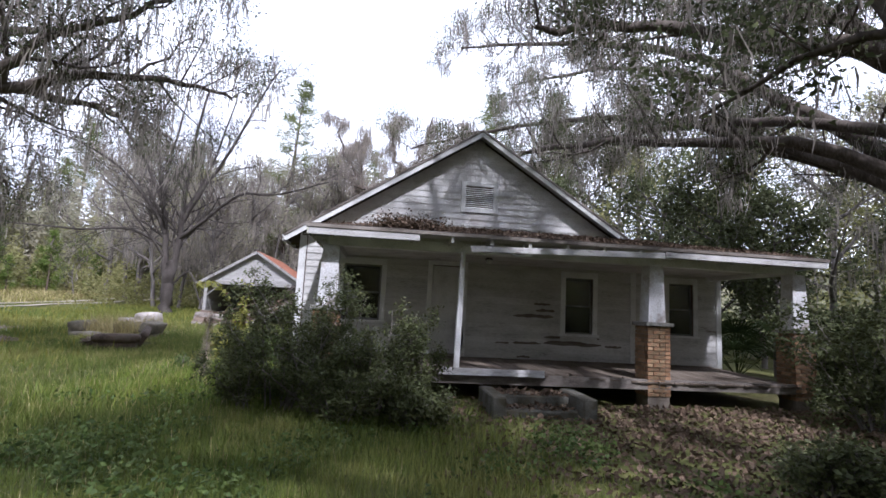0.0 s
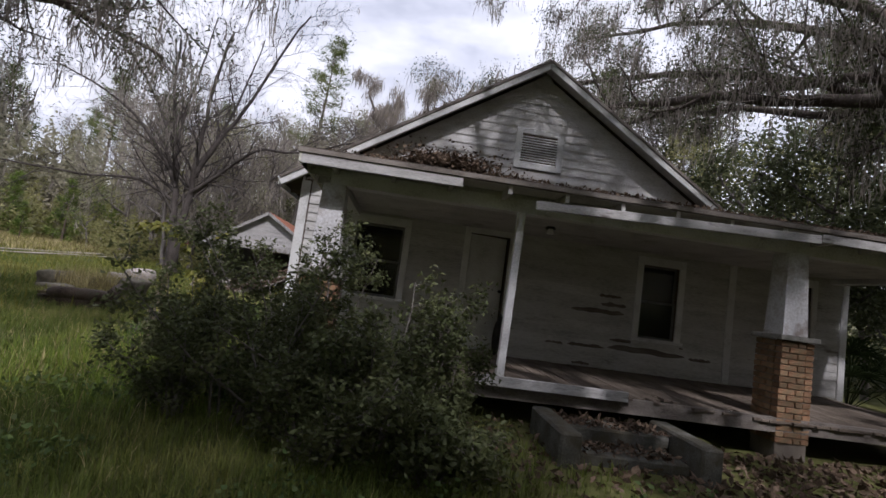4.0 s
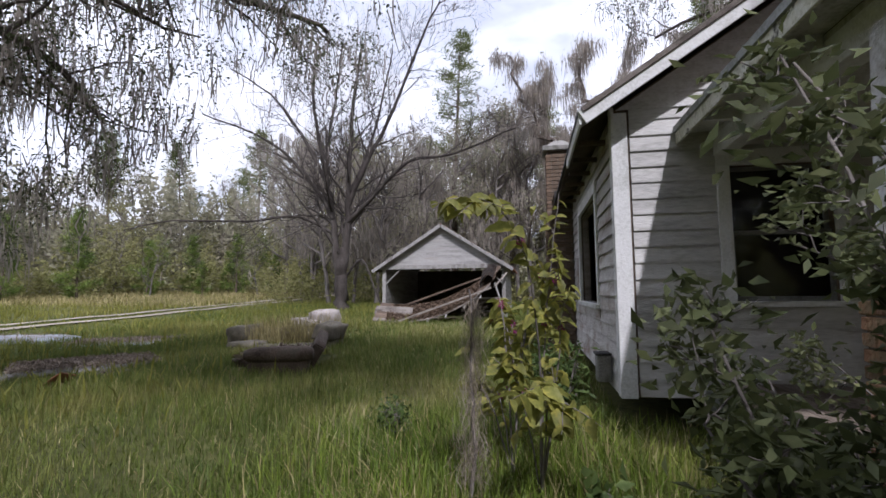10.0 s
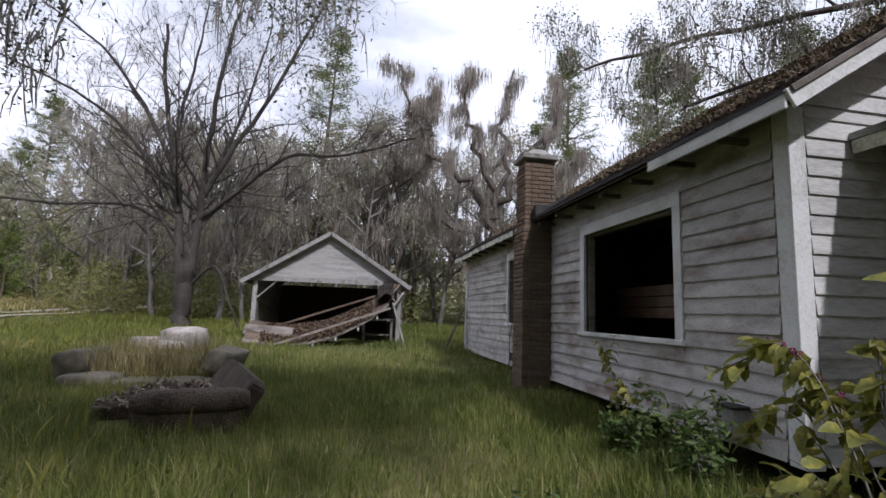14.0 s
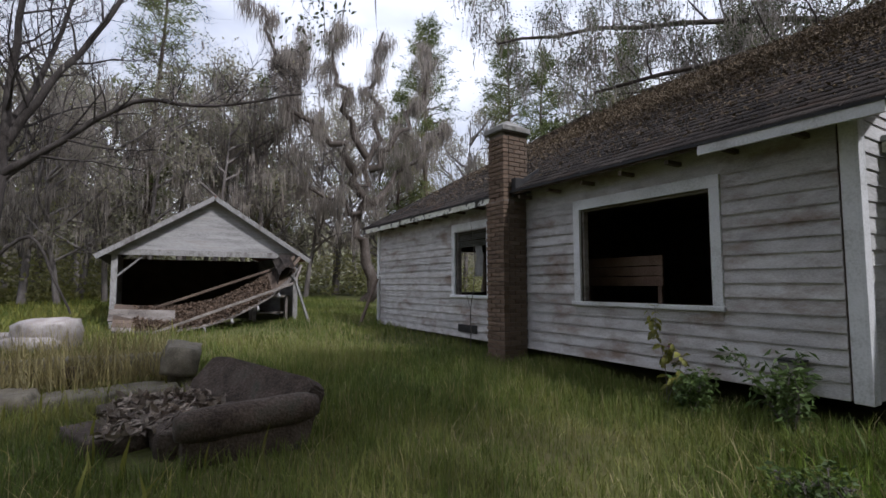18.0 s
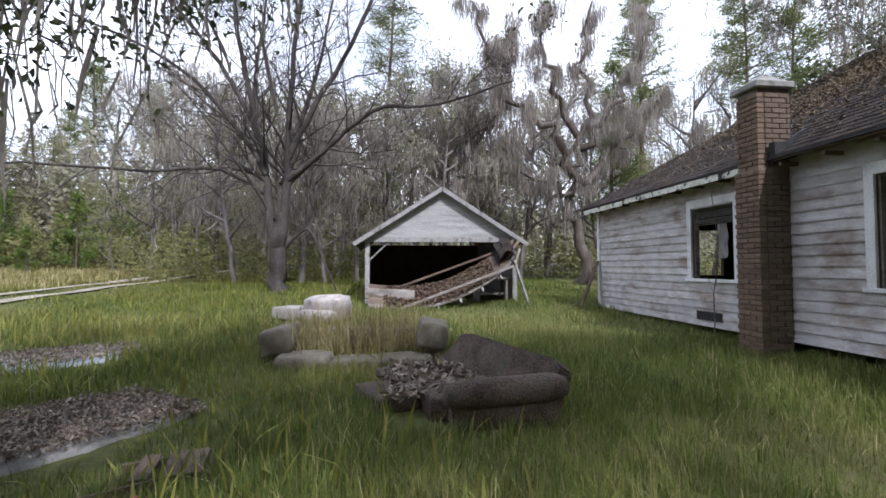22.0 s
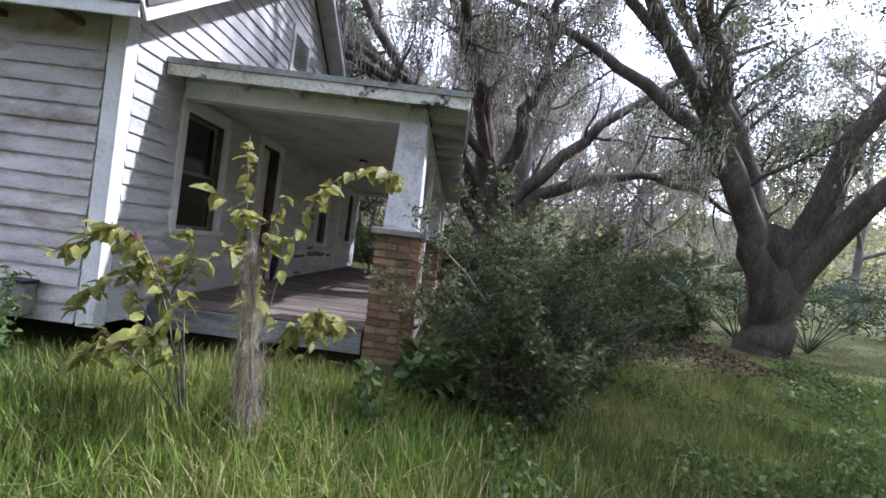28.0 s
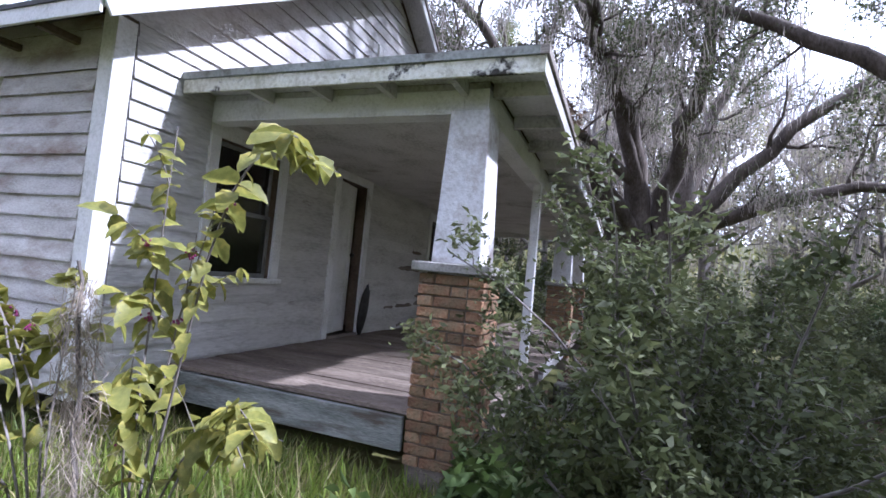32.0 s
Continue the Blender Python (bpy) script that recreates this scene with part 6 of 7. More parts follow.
woods = [broadleaf(13, 41, "grey-green woodland tree hung with moss", LEAF_GREY, moss=240, leaves=6),
         broadleaf(11, 42, "olive-green woodland tree with loose crown", LEAF_MIX, leaves=7),
         broadleaf(12, 43, "leafless grey woodland tree with moss", LEAF_GREY, moss=620, leaves=0, kids=14),
         broadleaf(10, 44, "dark green broad-leaved evergreen tree", LEAF_OAK, leaves=9, leaf=0.2, spread=0.4),
         broadleaf(8, 45, "yellow-green young woodland tree", LEAF_BRIGHT, leaves=3, spread=0.4)]
rng = random.Random(12)
stand(pines, [(-5.0, 23.3, 0, 1.0), (-1.8, 24.0, 2, 0.95), (0.6, 26.5, 0, 0.85), (-30, 44, 1, 1.0), (-36, 40, 1, 0.95), (-25, 47, 1, 1.0), (-41, 36, 1, 1.02), (-33, 46, 2, 1.1), (-20, 46, 1, 0.9),
              (6.5, 22, 2, 1.0), (9.5, 24, 1, 0.95), (13, 20, 1, 0.9), (10.5, 15, 2, 1.0), (15, 14, 1, 0.8), (17.5, 9, 2, 1.1), (21, 4, 1, 0.9),
              (-22.5, 29, 3, 1.0), (-24.5, 31, 3, 0.8), (-21, 32, 3, 0.7), (-26.5, 29.5, 3, 1.05), (-18.8, 33, 3, 0.65), (-27.5, 26, 3, 0.9), (-29, 22, 3, 1.2), (-31, 19, 3, 1.1), (-16.5, 34.5, 3, 0.6), (-23.4, 26.4, 3, 0.55)], 1)
spots = []
for k in range(13):                      # close wood behind the garage and house
    spots.append((-16 + k * 2.3 + rng.uniform(-0.7, 0.7), 21.5 + rng.uniform(0, 3.5) + (3 if k < 3 else 0), (2, 0, 2, 1)[k % 4], rng.uniform(0.75, 0.95)))
for k in range(16):
    spots.append((-19 + k * 2.4 + rng.uniform(-1, 1), 27 + rng.uniform(0, 4), (0, 1, 2, 1, 0)[k % 5], rng.uniform(0.85, 1.05)))
for k in range(16):                      # far edge of the field
    a = radians(94 + k * 5.6)
    d = 44 + rng.uniform(-3, 5)
    spots.append((-4 + d * math.cos(a), -2 + d * math.sin(a), (0, 1, 0, 3, 1, 1)[k % 6], rng.uniform(0.62, 0.85)))
for k in range(16):
    a = radians(92 + k * 5.8)
    d = 53 + rng.uniform(-3, 5)
    spots.append((-4 + d * math.cos(a), -2 + d * math.sin(a), (1, 0, 3, 0)[k % 4], rng.uniform(0.85, 1.08)))
for k in range(9):                       # right of and behind the house
    spots.append((11 + k * 1.5 + rng.uniform(-1, 1), 16 - k * 1.9 + rng.uniform(-2, 2), (3, 1, 0)[k % 3], rng.uniform(0.75, 1.0)))
for k in range(15):                      # wood to the east and south-east
    a = radians(-46 + k * 5.6)
    d = 24 + rng.uniform(-3, 7)
    spots.append((2 + d * math.cos(a), -4 + d * math.sin(a), (0, 1, 2, 1, 3)[k % 5], rng.uniform(0.9, 1.2)))
for k in range(10):                      # bare mossy trees close behind the garage
    spots.append((-11.5 + k * 1.4 + rng.uniform(-0.5, 0.5), 18.6 + rng.uniform(0, 2.6), (2, 2, 0)[k % 3], rng.uniform(0.62, 0.86)))
for k in range(8):                       # and beyond the oaks
    spots.append((15.5 + rng.uniform(0, 5), -11.5 + k * 1.7 + rng.uniform(-0.6, 0.6), (2, 0)[k % 2], rng.uniform(0.7, 0.95)))
spots += [(11.5, 7.5, 3, 0.75), (13.2, 3.6, 3, 0.6), (10.9, 3.0, 3, 0.60), (11.9, 1.6, 3, 0.52), (-19.5, 27, 4, 0.55), (-16.2, 30, 4, 0.5), (-25.5, 24, 4, 0.5)]
stand(woods, spots, 2)

# ---- shrubs, palms, weeds ----
def shrub(base, radius, height, seed, label, mat, leaf, per, stems=14, name="shrub", droop=0.15, group="porch shrubs", flat=1.0, ratio=0.42):
    """A many-stemmed bush: arching stems, twigs, leaves along them."""
    rng, nrng = random.Random(seed), np.random.default_rng(seed)
    z = ground_z(base[0], base[1])
    bush = thing(name, (base[0], base[1], z), label, "shrub", group)
    paths, tips = [], []
    spec = dict(ahead=0.8, up=0.2, wander=0.3, lift=0.0, kids=4, shrink=0.5)
    for k in range(stems):
        a, tilt = rng.uniform(0, 2 * math.pi), rng.uniform(0.05, 0.75)
        out = Vector((math.cos(a) * tilt * flat, math.sin(a) * tilt, 1.0))
        start = Vector((math.cos(a), math.sin(a), 0)) * radius * 0.35 * rng.random()
        limb = bend(rng, start, out, height * rng.uniform(0.65, 1.1), 0.016, 0.004, 6, 0.16, -0.02 * tilt)
        paths.append(limb)
        spray(rng, paths, tips, limb, 9, radius * 0.5, 0.5, 1, spec, 0.12)
    pts = scatter(nrng, tips, per, 0.045)
    pts[:, 2] = np.maximum(pts[:, 2], 0.03)
    v, f = tubes(paths, 5)
    stuff("stem", mesh_of("stem", v, f, GREY_BARK, True), bush)
    stuff("foliage", fast_mesh("foliage", *leaf_cards(pts, nrng, leaf, leaf * ratio, droop), mat), bush)
    return bush


def place_shrubs(rows):
    for row in rows:
        shrub(*row)


DARK = "dense dark green evergreen shrub before the porch"
place_shrubs([
    ((0.0, -3.35), 0.40, 1.15, 51, DARK, LEAF_SHRUB, 0.049, 7, 8),
    ((0.42, -3.32), 0.55, 1.68, 52, DARK, LEAF_SHRUB, 0.048, 7, 10),
    ((0.92, -3.50), 0.50, 1.90, 53, DARK, LEAF_SHRUB, 0.048, 7, 9),
    ((1.55, -3.55), 0.60, 1.35, 54, DARK, LEAF_SHRUB, 0.053, 6, 12),
    ((2.02, -3.50), 0.42, 1.05, 55, DARK, LEAF_SHRUB, 0.053, 5, 8),
    ((1.25, -4.0), 0.58, 0.85, 56, DARK, LEAF_SHRUB, 0.051, 6, 10),
    ((2.1, -4.2), 0.55, 0.55, 57, DARK, LEAF_SHRUB, 0.051, 6, 9),
    ((8.9, -3.6), 0.9, 1.8, 61, DARK, LEAF_SHRUB, 0.08, 5, 16),
    ((9.6, -4.4), 0.9, 1.5, 62, DARK, LEAF_SHRUB, 0.08, 5, 14),
    ((8.0, -6.6), 0.9, 1.15, 63, DARK, LEAF_SHRUB, 0.075, 5, 14),
    ((6.6, -7.5), 0.8, 0.9, 64, DARK, LEAF_SHRUB, 0.07, 5, 12),
    ((10.8, -6.4), 0.9, 2.1, 67, DARK, LEAF_SHRUB, 0.085, 5, 15),
    ((11.8, -8.4), 1.0, 2.3, 68, DARK, LEAF_SHRUB, 0.09, 5, 16),
    ((12.6, -10.2), 1.0, 2.2, 69, DARK, LEAF_SHRUB, 0.09, 5, 16),
    ((11.6, -1.9), 0.9, 2.2, 65, DARK, LEAF_SHRUB, 0.09, 5, 16),
    ((5.4, -6.3), 0.6, 0.5, 66, DARK, LEAF_SHRUB, 0.06, 4, 10),
])


def leaf_shape(length, width):
    """One broad pointed leaf, folded along its rib and drooping at the tip; lies along x."""
    bm = bmesh.new()
    rib, left, right = [], [], []
    for i in range(7):
        u = i / 6
        w = width * 0.5 * math.sin(math.pi * min(1, u * 0.92 + 0.06)) ** 0.8 * (1 - 0.3 * u) * (1 + 0.22 * (i % 2))
        z = -0.5 * length * u * u * 0.6
        rib.append(bm.verts.new((u * length, 0, z)))
        left.append(bm.verts.new((u * length, w, z + w * 0.35)))
        right.append(bm.verts.new((u * length, -w, z + w * 0.35)))
    for i in range(6):
        bm.faces.new((rib[i], rib[i + 1], left[i + 1], left[i]))
        bm.faces.new((right[i], right[i + 1], rib[i + 1], rib[i]))
    me = bpy.data.meshes.new("leaf")
    bm.to_mesh(me)
    bm.free()
    me.materials.append(LEAF_VINE)
    me.polygons.foreach_set("use_smooth", [True] * len(me.polygons))
    return me


leaf_kinds = [leaf_shape(0.115, 0.070), leaf_shape(0.09, 0.056), leaf_shape(0.06, 0.036)]


def berry_bush(base, stems, seed, label):
    """Long arching canes with side shoots, pairs of large leaves and clusters of berries."""
    rng = random.Random(seed)
    bush = thing("berry_bush", (base[0], base[1], ground_z(*base)), label, "shrub", "berry bushes")
    canes = []
    for joints in stems:
        pts, radii = limb_through(joints, 0.0075, 0.003, rng.randrange(99), 0.2)
        canes.append((pts, radii, 0.34))
        n = len(pts) - 1
        for _ in range(3):
            k = rng.randrange(n // 2, n)
            d = (pts[k + 1] - pts[k]).normalized()
            out = d + Vector((rng.uniform(-1, 1), rng.uniform(-1, 1), rng.uniform(-0.3, 0.5)))
            canes.append((*bend(rng, pts[k], out, rng.uniform(0.14, 0.32), 0.004, 0.002, 5, 0.12, -0.06), 0.2))
    for pts, radii, u in canes:
        v, f = tubes([(pts, radii)], 5)
        child("cane", mesh_of("cane", v, f, GREY_BARK, True), bush)
        n = len(pts) - 1
        long = max(0.25, sum((q - p).length for p, q in zip(pts, pts[1:])))
        while u < 1.0:
            i = min(int(u * n), n - 1)
            at = pts[i].lerp(pts[i + 1], u * n - i)
            d = (pts[i + 1] - pts[i])
            yaw = math.degrees(math.atan2(d.y, d.x))
            for s in (1, -1):
                if rng.random() < 0.85:
                    ob = child("leaf", leaf_kinds[rng.choice((0, 1, 1, 1, 2)) if u < 0.9 else 2], bush)
                    ob.matrix_basis = pose(*at, rng.uniform(-45, 45), rng.uniform(-25, 60), yaw + s * rng.uniform(25, 120)) @ Matrix.Scale(rng.uniform(0.8, 1.25), 4)
            if 0.4 < u < 0.75 and rng.random() < 0.12:
                bm = bmesh.new()
                for _ in range(12):
                    bmesh.ops.create_icosphere(bm, subdivisions=1, radius=0.006, matrix=pose(at.x + rng.gauss(0, 0.012), at.y + rng.gauss(0, 0.012), at.z + rng.gauss(0, 0.010)))
                tagged(part("fruit", bm, BERRY, bush), "purple berries", kind="stuff")
            u += rng.uniform(0.040, 0.080) / long


BERRYBUSH = "yellow-green berry bush with large drooping leaves at the house corner"
berry_bush((-0.72, -1.48), [((0, 0, 0), (0.02, 0.06, 0.6), (0.08, 0.12, 1.2), (0.16, 0.2, 1.78)), ((0, 0, 0), (0.02, -0.1, 0.7), (-0.05, -0.3, 1.36), (-0.2, -0.62, 1.60), (-0.31, -0.86, 1.5)),
                            ((0, 0, 0), (0.04, -0.2, 0.5), (0.03, -0.38, 0.74), (0.0, -0.5, 0.66)), ((0, 0, 0), (0.1, 0.05, 0.6), (0.14, 0.02, 1.05), (0.12, -0.1, 1.42)),
                            ((0, 0, 0), (0.05, -0.1, 0.4), (0.12, -0.25, 0.62), (0.1, -0.4, 0.5)), ((0, 0, 0), (-0.05, 0.0, 0.4), (-0.12, -0.05, 0.7), (-0.15, -0.1, 0.85))], 4, BERRYBUSH)
berry_bush((-0.88, -1.25), [((0, 0, 0), (-0.02, 0.15, 0.6), (-0.06, 0.32, 1.02), (-0.09, 0.5, 1.1), (-0.1, 0.66, 0.95)), ((0, 0, 0), (-0.02, 0.2, 0.5), (-0.06, 0.42, 0.8), (-0.1, 0.6, 0.72)),
                            ((0, 0, 0), (0.05, 0.1, 0.6), (0.1, 0.14, 0.95), (0.12, 0.18, 1.15)), ((0, 0, 0), (-0.1, 0.05, 0.4), (-0.22, 0.1, 0.58), (-0.28, 0.14, 0.46)),
                            ((0, 0, 0), (-0.05, 0.2, 0.3), (-0.12, 0.42, 0.48), (-0.16, 0.55, 0.36)), ((0, 0, 0), (0.03, 0.12, 0.55), (-0.02, 0.26, 0.88), (-0.06, 0.36, 0.98))], 5, BERRYBUSH)
berry_bush((-0.45, 1.50), [((0, 0, 0), (-0.02, -0.03, 0.3), (-0.02, 0.02, 0.6), (-0.04, 0.08, 0.82)), ((0, 0, 0), (0.0, -0.1, 0.25), (0.02, -0.2, 0.5))], 6, "sparse berry bush canes along the white wall")
MOSS_TAN = material("tan tangled moss", [(0.19, 0.155, 0.12), (0.32, 0.27, 0.215), (0.44, 0.38, 0.31)], 8, 60, 1.0, 0.0, island=0.35, through_light=0.3)
stick = thing("mossy_sapling", (-1.07, -1.63, ground_z(-1.07, -1.63)), "dead sapling draped in tangled grey hanging moss", "sapling")
v, f = tubes([limb_through(((0.0, -0.10, -0.05), (0.01, -0.05, 0.35), (0.0, 0.0, 0.8), (-0.02, 0.05, 1.2)), 0.016, 0.006, 3, 0.3)], 7)
child("stem", mesh_of("stem", v, f, GREY_BARK, True), stick)
nr = np.random.default_rng(6)
hang = []
for _ in range(1500):
    h = 1.15 - 0.95 * nr.uniform()
    wide = 0.012 + 0.046 * (1 - h / 1.2)
    hang.append(Vector((nr.normal(0, wide), nr.normal(0, wide) + 0.05 - 0.13 * (1 - h / 1.2), max(h, 0.08))))
stuff("moss", moss_mesh("moss", hang, nr, 0.03, 0.12, 0.0014, 0.30, MOSS_TAN), stick, "grey hanging moss")
WEED = "leafy green weed in the grass beside the wall"
place_shrubs([
    ((-0.42, 0.40), 0.20, 0.72, 81, WEED, LEAF_WEED, 0.085, 1, 5, "weed", 0.1, "weeds", 1.0, 0.3),
    ((-0.62, -2.35), 0.16, 0.40, 82, WEED, LEAF_WEED, 0.07, 1, 1, "weed", 0.3, "weeds", 1.0, 0.5),
    ((-1.78, -0.36), 0.24, 0.30, 83, WEED, LEAF_WEED, 0.045, 1, 4, "weed", 0.1, "weeds"),
    ((-0.55, 1.1), 0.16, 0.35, 85, WEED, LEAF_WEED, 0.06, 2, 4, "weed", 0.1, "weeds"),
    ((0.3, -2.6), 0.35, 0.35, 86, WEED, LEAF_WEED, 0.12, 3, 8, "weed", 0.1, "weeds"),
    ((-8.6, 0.2), 0.4, 0.5, 87, WEED, LEAF_WEED, 0.06, 5, 10, "weed", 0.0, "weeds"),
    ((-3.2, -6.6), 0.4, 0.35, 89, WEED, LEAF_WEED, 0.07, 5, 12, "weed", 0.0, "weeds"),
    ((-1.6, -7.2), 0.5, 0.40, 90, WEED, LEAF_WEED, 0.07, 5, 14, "weed", 0.0, "weeds"),
    ((-0.5, -8.2), 0.5, 0.35, 91, WEED, LEAF_WEED, 0.07, 5, 14, "weed", 0.0, "weeds"),
    ((-2.4, -5.2), 0.4, 0.30, 93, WEED, LEAF_WEED, 0.06, 5, 12, "weed", 0.0, "weeds"),
])


def fan_palm(base, seed, height=1.4, fans=16, label="shaggy green fan palm under the oaks"):
    """A palmetto: stalks out of the ground, each with a folded fan of narrow blades."""
    rng = random.Random(seed)
    palm = thing("fan_palm", (base[0], base[1], ground_z(*base)), label, "palm", "fan palms")
    verts, faces, paths = [], [], []
    for k in range(fans):
        a, t = rng.uniform(0, 2 * math.pi), rng.uniform(0.2, 1.2)
        stalk = bend(rng, (0, 0, 0), (math.cos(a) * t, math.sin(a) * t, 1), height * rng.uniform(0.6, 1.0), 0.014, 0.009, 4, 0.06, -0.04)
        paths.append(stalk)
        tip, d = stalk[0][-1], (stalk[0][-1] - stalk[0][-2]).normalized()
        side = d.cross(Vector((0, 0, 1))).normalized()
        for j in range(15):
            w = radians(-105 + j * 15)
            blade = (d * math.cos(w) + side * math.sin(w)).normalized()
            ln = 0.55 * rng.uniform(0.8, 1.1)
            e = blade.cross(d.cross(side)).normalized() * 0.018
            b = len(verts)
            verts += [tip - e * 0.3, tip + e * 0.3, tip + blade * ln * 0.6 + e, tip + blade * ln * 0.6 - e, tip + blade * ln + Vector((0, 0, -0.14))]
            faces += [(b, b + 1, b + 2), (b, b + 2, b + 3), (b + 3, b + 2, b + 4)]
    v, f = tubes(paths, 5)
    stuff("stalk", mesh_of("stalk", v, f, PALM), palm)
    stuff("frond", fast_mesh("frond", verts, faces, PALM), palm)


for base, seed in (((8.2, -9.6), 1), ((9.4, -11.0), 2), ((11.5, -0.2), 3), ((13.0, -2.0), 4), ((13.5, -7.5), 5), ((10.6, 1.4), 6), ((10.3, -8.6), 7), ((7.5, -10.8), 8)):
    fan_palm(base, seed, 1.9 if seed in (1, 3, 7, 8) else 1.3)

# understorey thickets along the wood's edge
nrng = np.random.default_rng(77)
def thicket(name, spots, mat, label, leaf, n):
    pts = []
    for x, y, w, h in spots:
        c = 1.5 * np.tanh(nrng.normal(0, 1, (n, 3)) / 1.3) * (w * 0.42, w * 0.42, h * 0.30) + (x, y, ground_z(x, y) + h * 0.45)
        c[:, 2] += 0.25 * h * np.sin(c[:, 0] * 3 + c[:, 1] * 2)
        pts.append(c[c[:, 2] > ground_z(x, y)])
    p = np.concatenate(pts)
    tagged(new(name, fast_mesh(name, *leaf_cards(p, nrng, leaf, leaf * 0.5), mat)), label, "undergrowth", kind="stuff")


rr = random.Random(4)
edge = [(-4 + (39 + rr.uniform(-3, 6)) * math.cos(radians(a)), -2 + (39 + rr.uniform(-3, 6)) * math.sin(radians(a)), rr.uniform(2.4, 4.2), rr.uniform(2.2, 5.6)) for a in range(96, 184, 2)]
thicket("far_undergrowth", edge, LEAF_MIX, "olive and grey-green undergrowth at the field's far edge", 0.30, 620)
edge = [(-4 + (45 + rr.uniform(-3, 5)) * math.cos(radians(a)), -2 + (45 + rr.uniform(-3, 5)) * math.sin(radians(a)), rr.uniform(3, 4.8), rr.uniform(5.5, 10.5)) for a in range(92, 186, 2)]
thicket("far_wood_crowns", edge, LEAF_GREY, "dense grey-green wood closing the field", 0.45, 1500)
edge = [(-17 + k * 0.95, 20.5 + rr.uniform(0, 6), rr.uniform(1.4, 2.6), rr.uniform(1.0, 2.6)) for k in range(34)]
thicket("garage_undergrowth", edge, LEAF_MIX, "scrubby undergrowth in the wood behind the garage", 0.20, 420)
edge = [(-19 + k * 1.1, 29 + rr.uniform(0, 6), rr.uniform(2.2, 3.4), rr.uniform(4.0, 8.5)) for k in range(38)]
thicket("back_wood", edge, LEAF_GREY, "thick greyish wood behind the garage and house", 0.30, 560)
edge = [(11 + rr.uniform(0, 4) + k * 0.5, 15 - k * 1.2 + rr.uniform(-1, 1), rr.uniform(1.6, 3.0), rr.uniform(1.2, 3.4)) for k in range(16)]
thicket("side_undergrowth", edge, LEAF_OAK, "dark undergrowth beside the house", 0.17, 900)
edge = [(2 + (19 + rr.uniform(-4, 6)) * math.cos(radians(a)), -4 + (19 + rr.uniform(-4, 6)) * math.sin(radians(a)), rr.uniform(1.8, 3.2), rr.uniform(1.2, 3.6)) for a in range(-50, 46, 3)]
thicket("east_undergrowth", edge, LEAF_SHRUB, "dark green undergrowth under the oaks", 0.16, 800)
edge = [(2 + (30 + rr.uniform(-3, 6)) * math.cos(radians(a)), -4 + (30 + rr.uniform(-3, 6)) * math.sin(radians(a)), rr.uniform(2.6, 4.2), rr.uniform(6, 14)) for a in range(-60, 56, 3)]
thicket("east_wood", edge, LEAF_MIX, "wood beyond the oaks", 0.32, 900)

# unseen wood added behind the walker, to hold skylight and sun off porch and yard
edge = [(1 + (20 + rr.uniform(-2, 6)) * math.cos(radians(a)), -4 + (20 + rr.uniform(-2, 6)) * math.sin(radians(a)), rr.uniform(4, 6), rr.uniform(14, 19)) for a in range(200, 302, 3)]
thicket("south_wood", edge, LEAF_MIX, "unseen wood added south of the yard to shade it", 0.75, 520)

verts, faces = [], []
for i in range(361):
    a = radians(i)
    d = 78 + 4 * noise.noise((math.cos(a) * 9, math.sin(a) * 9, 0))
    top = 9 + 3.2 * noise.noise((math.cos(a) * 14, math.sin(a) * 14, 2)) + 2.2 * noise.noise((math.cos(a) * 60, math.sin(a) * 60, 3)) + 1.2 * noise.noise((math.cos(a) * 160, math.sin(a) * 160, 3))
    verts += [(d * math.cos(a), d * math.sin(a), -1), ((d + 1) * math.cos(a), (d + 1) * math.sin(a), 1.2 + top)]
    if i:
        faces.append((2 * i - 2, 2 * i, 2 * i + 1, 2 * i - 1))
tagged(new("backdrop", mesh_of("backdrop", verts, faces, FAR_WOOD)), "far edge of the surrounding wood", "woodland", kind="structure")

# ---- track, grass, leaf litter ----
def track_x(y):
    return -15.7 + (0.006 * (y - 24) ** 2 if y > 24 else 0.0)


verts, faces = [], []
for lane in (-0.75, 0.75):
    b = len(verts)
    for i in range(56):
        y = -12 + i * 1.0
        x = track_x(y) + lane
        for s in (-0.26, 0.26):
            xx = x + s + 0.10 * noise.noise((y * 0.7, lane, s))
            verts.append((xx, y, ground_z(xx, y) + 0.05))
    for i in range(55):
        q = b + i * 2
        faces.append((q, q + 1, q + 3, q + 2))
tagged(new("road", mesh_of("road", verts, faces, TRACK, True)), "pale sandy two-rut farm track across the field", "road", kind="structure")


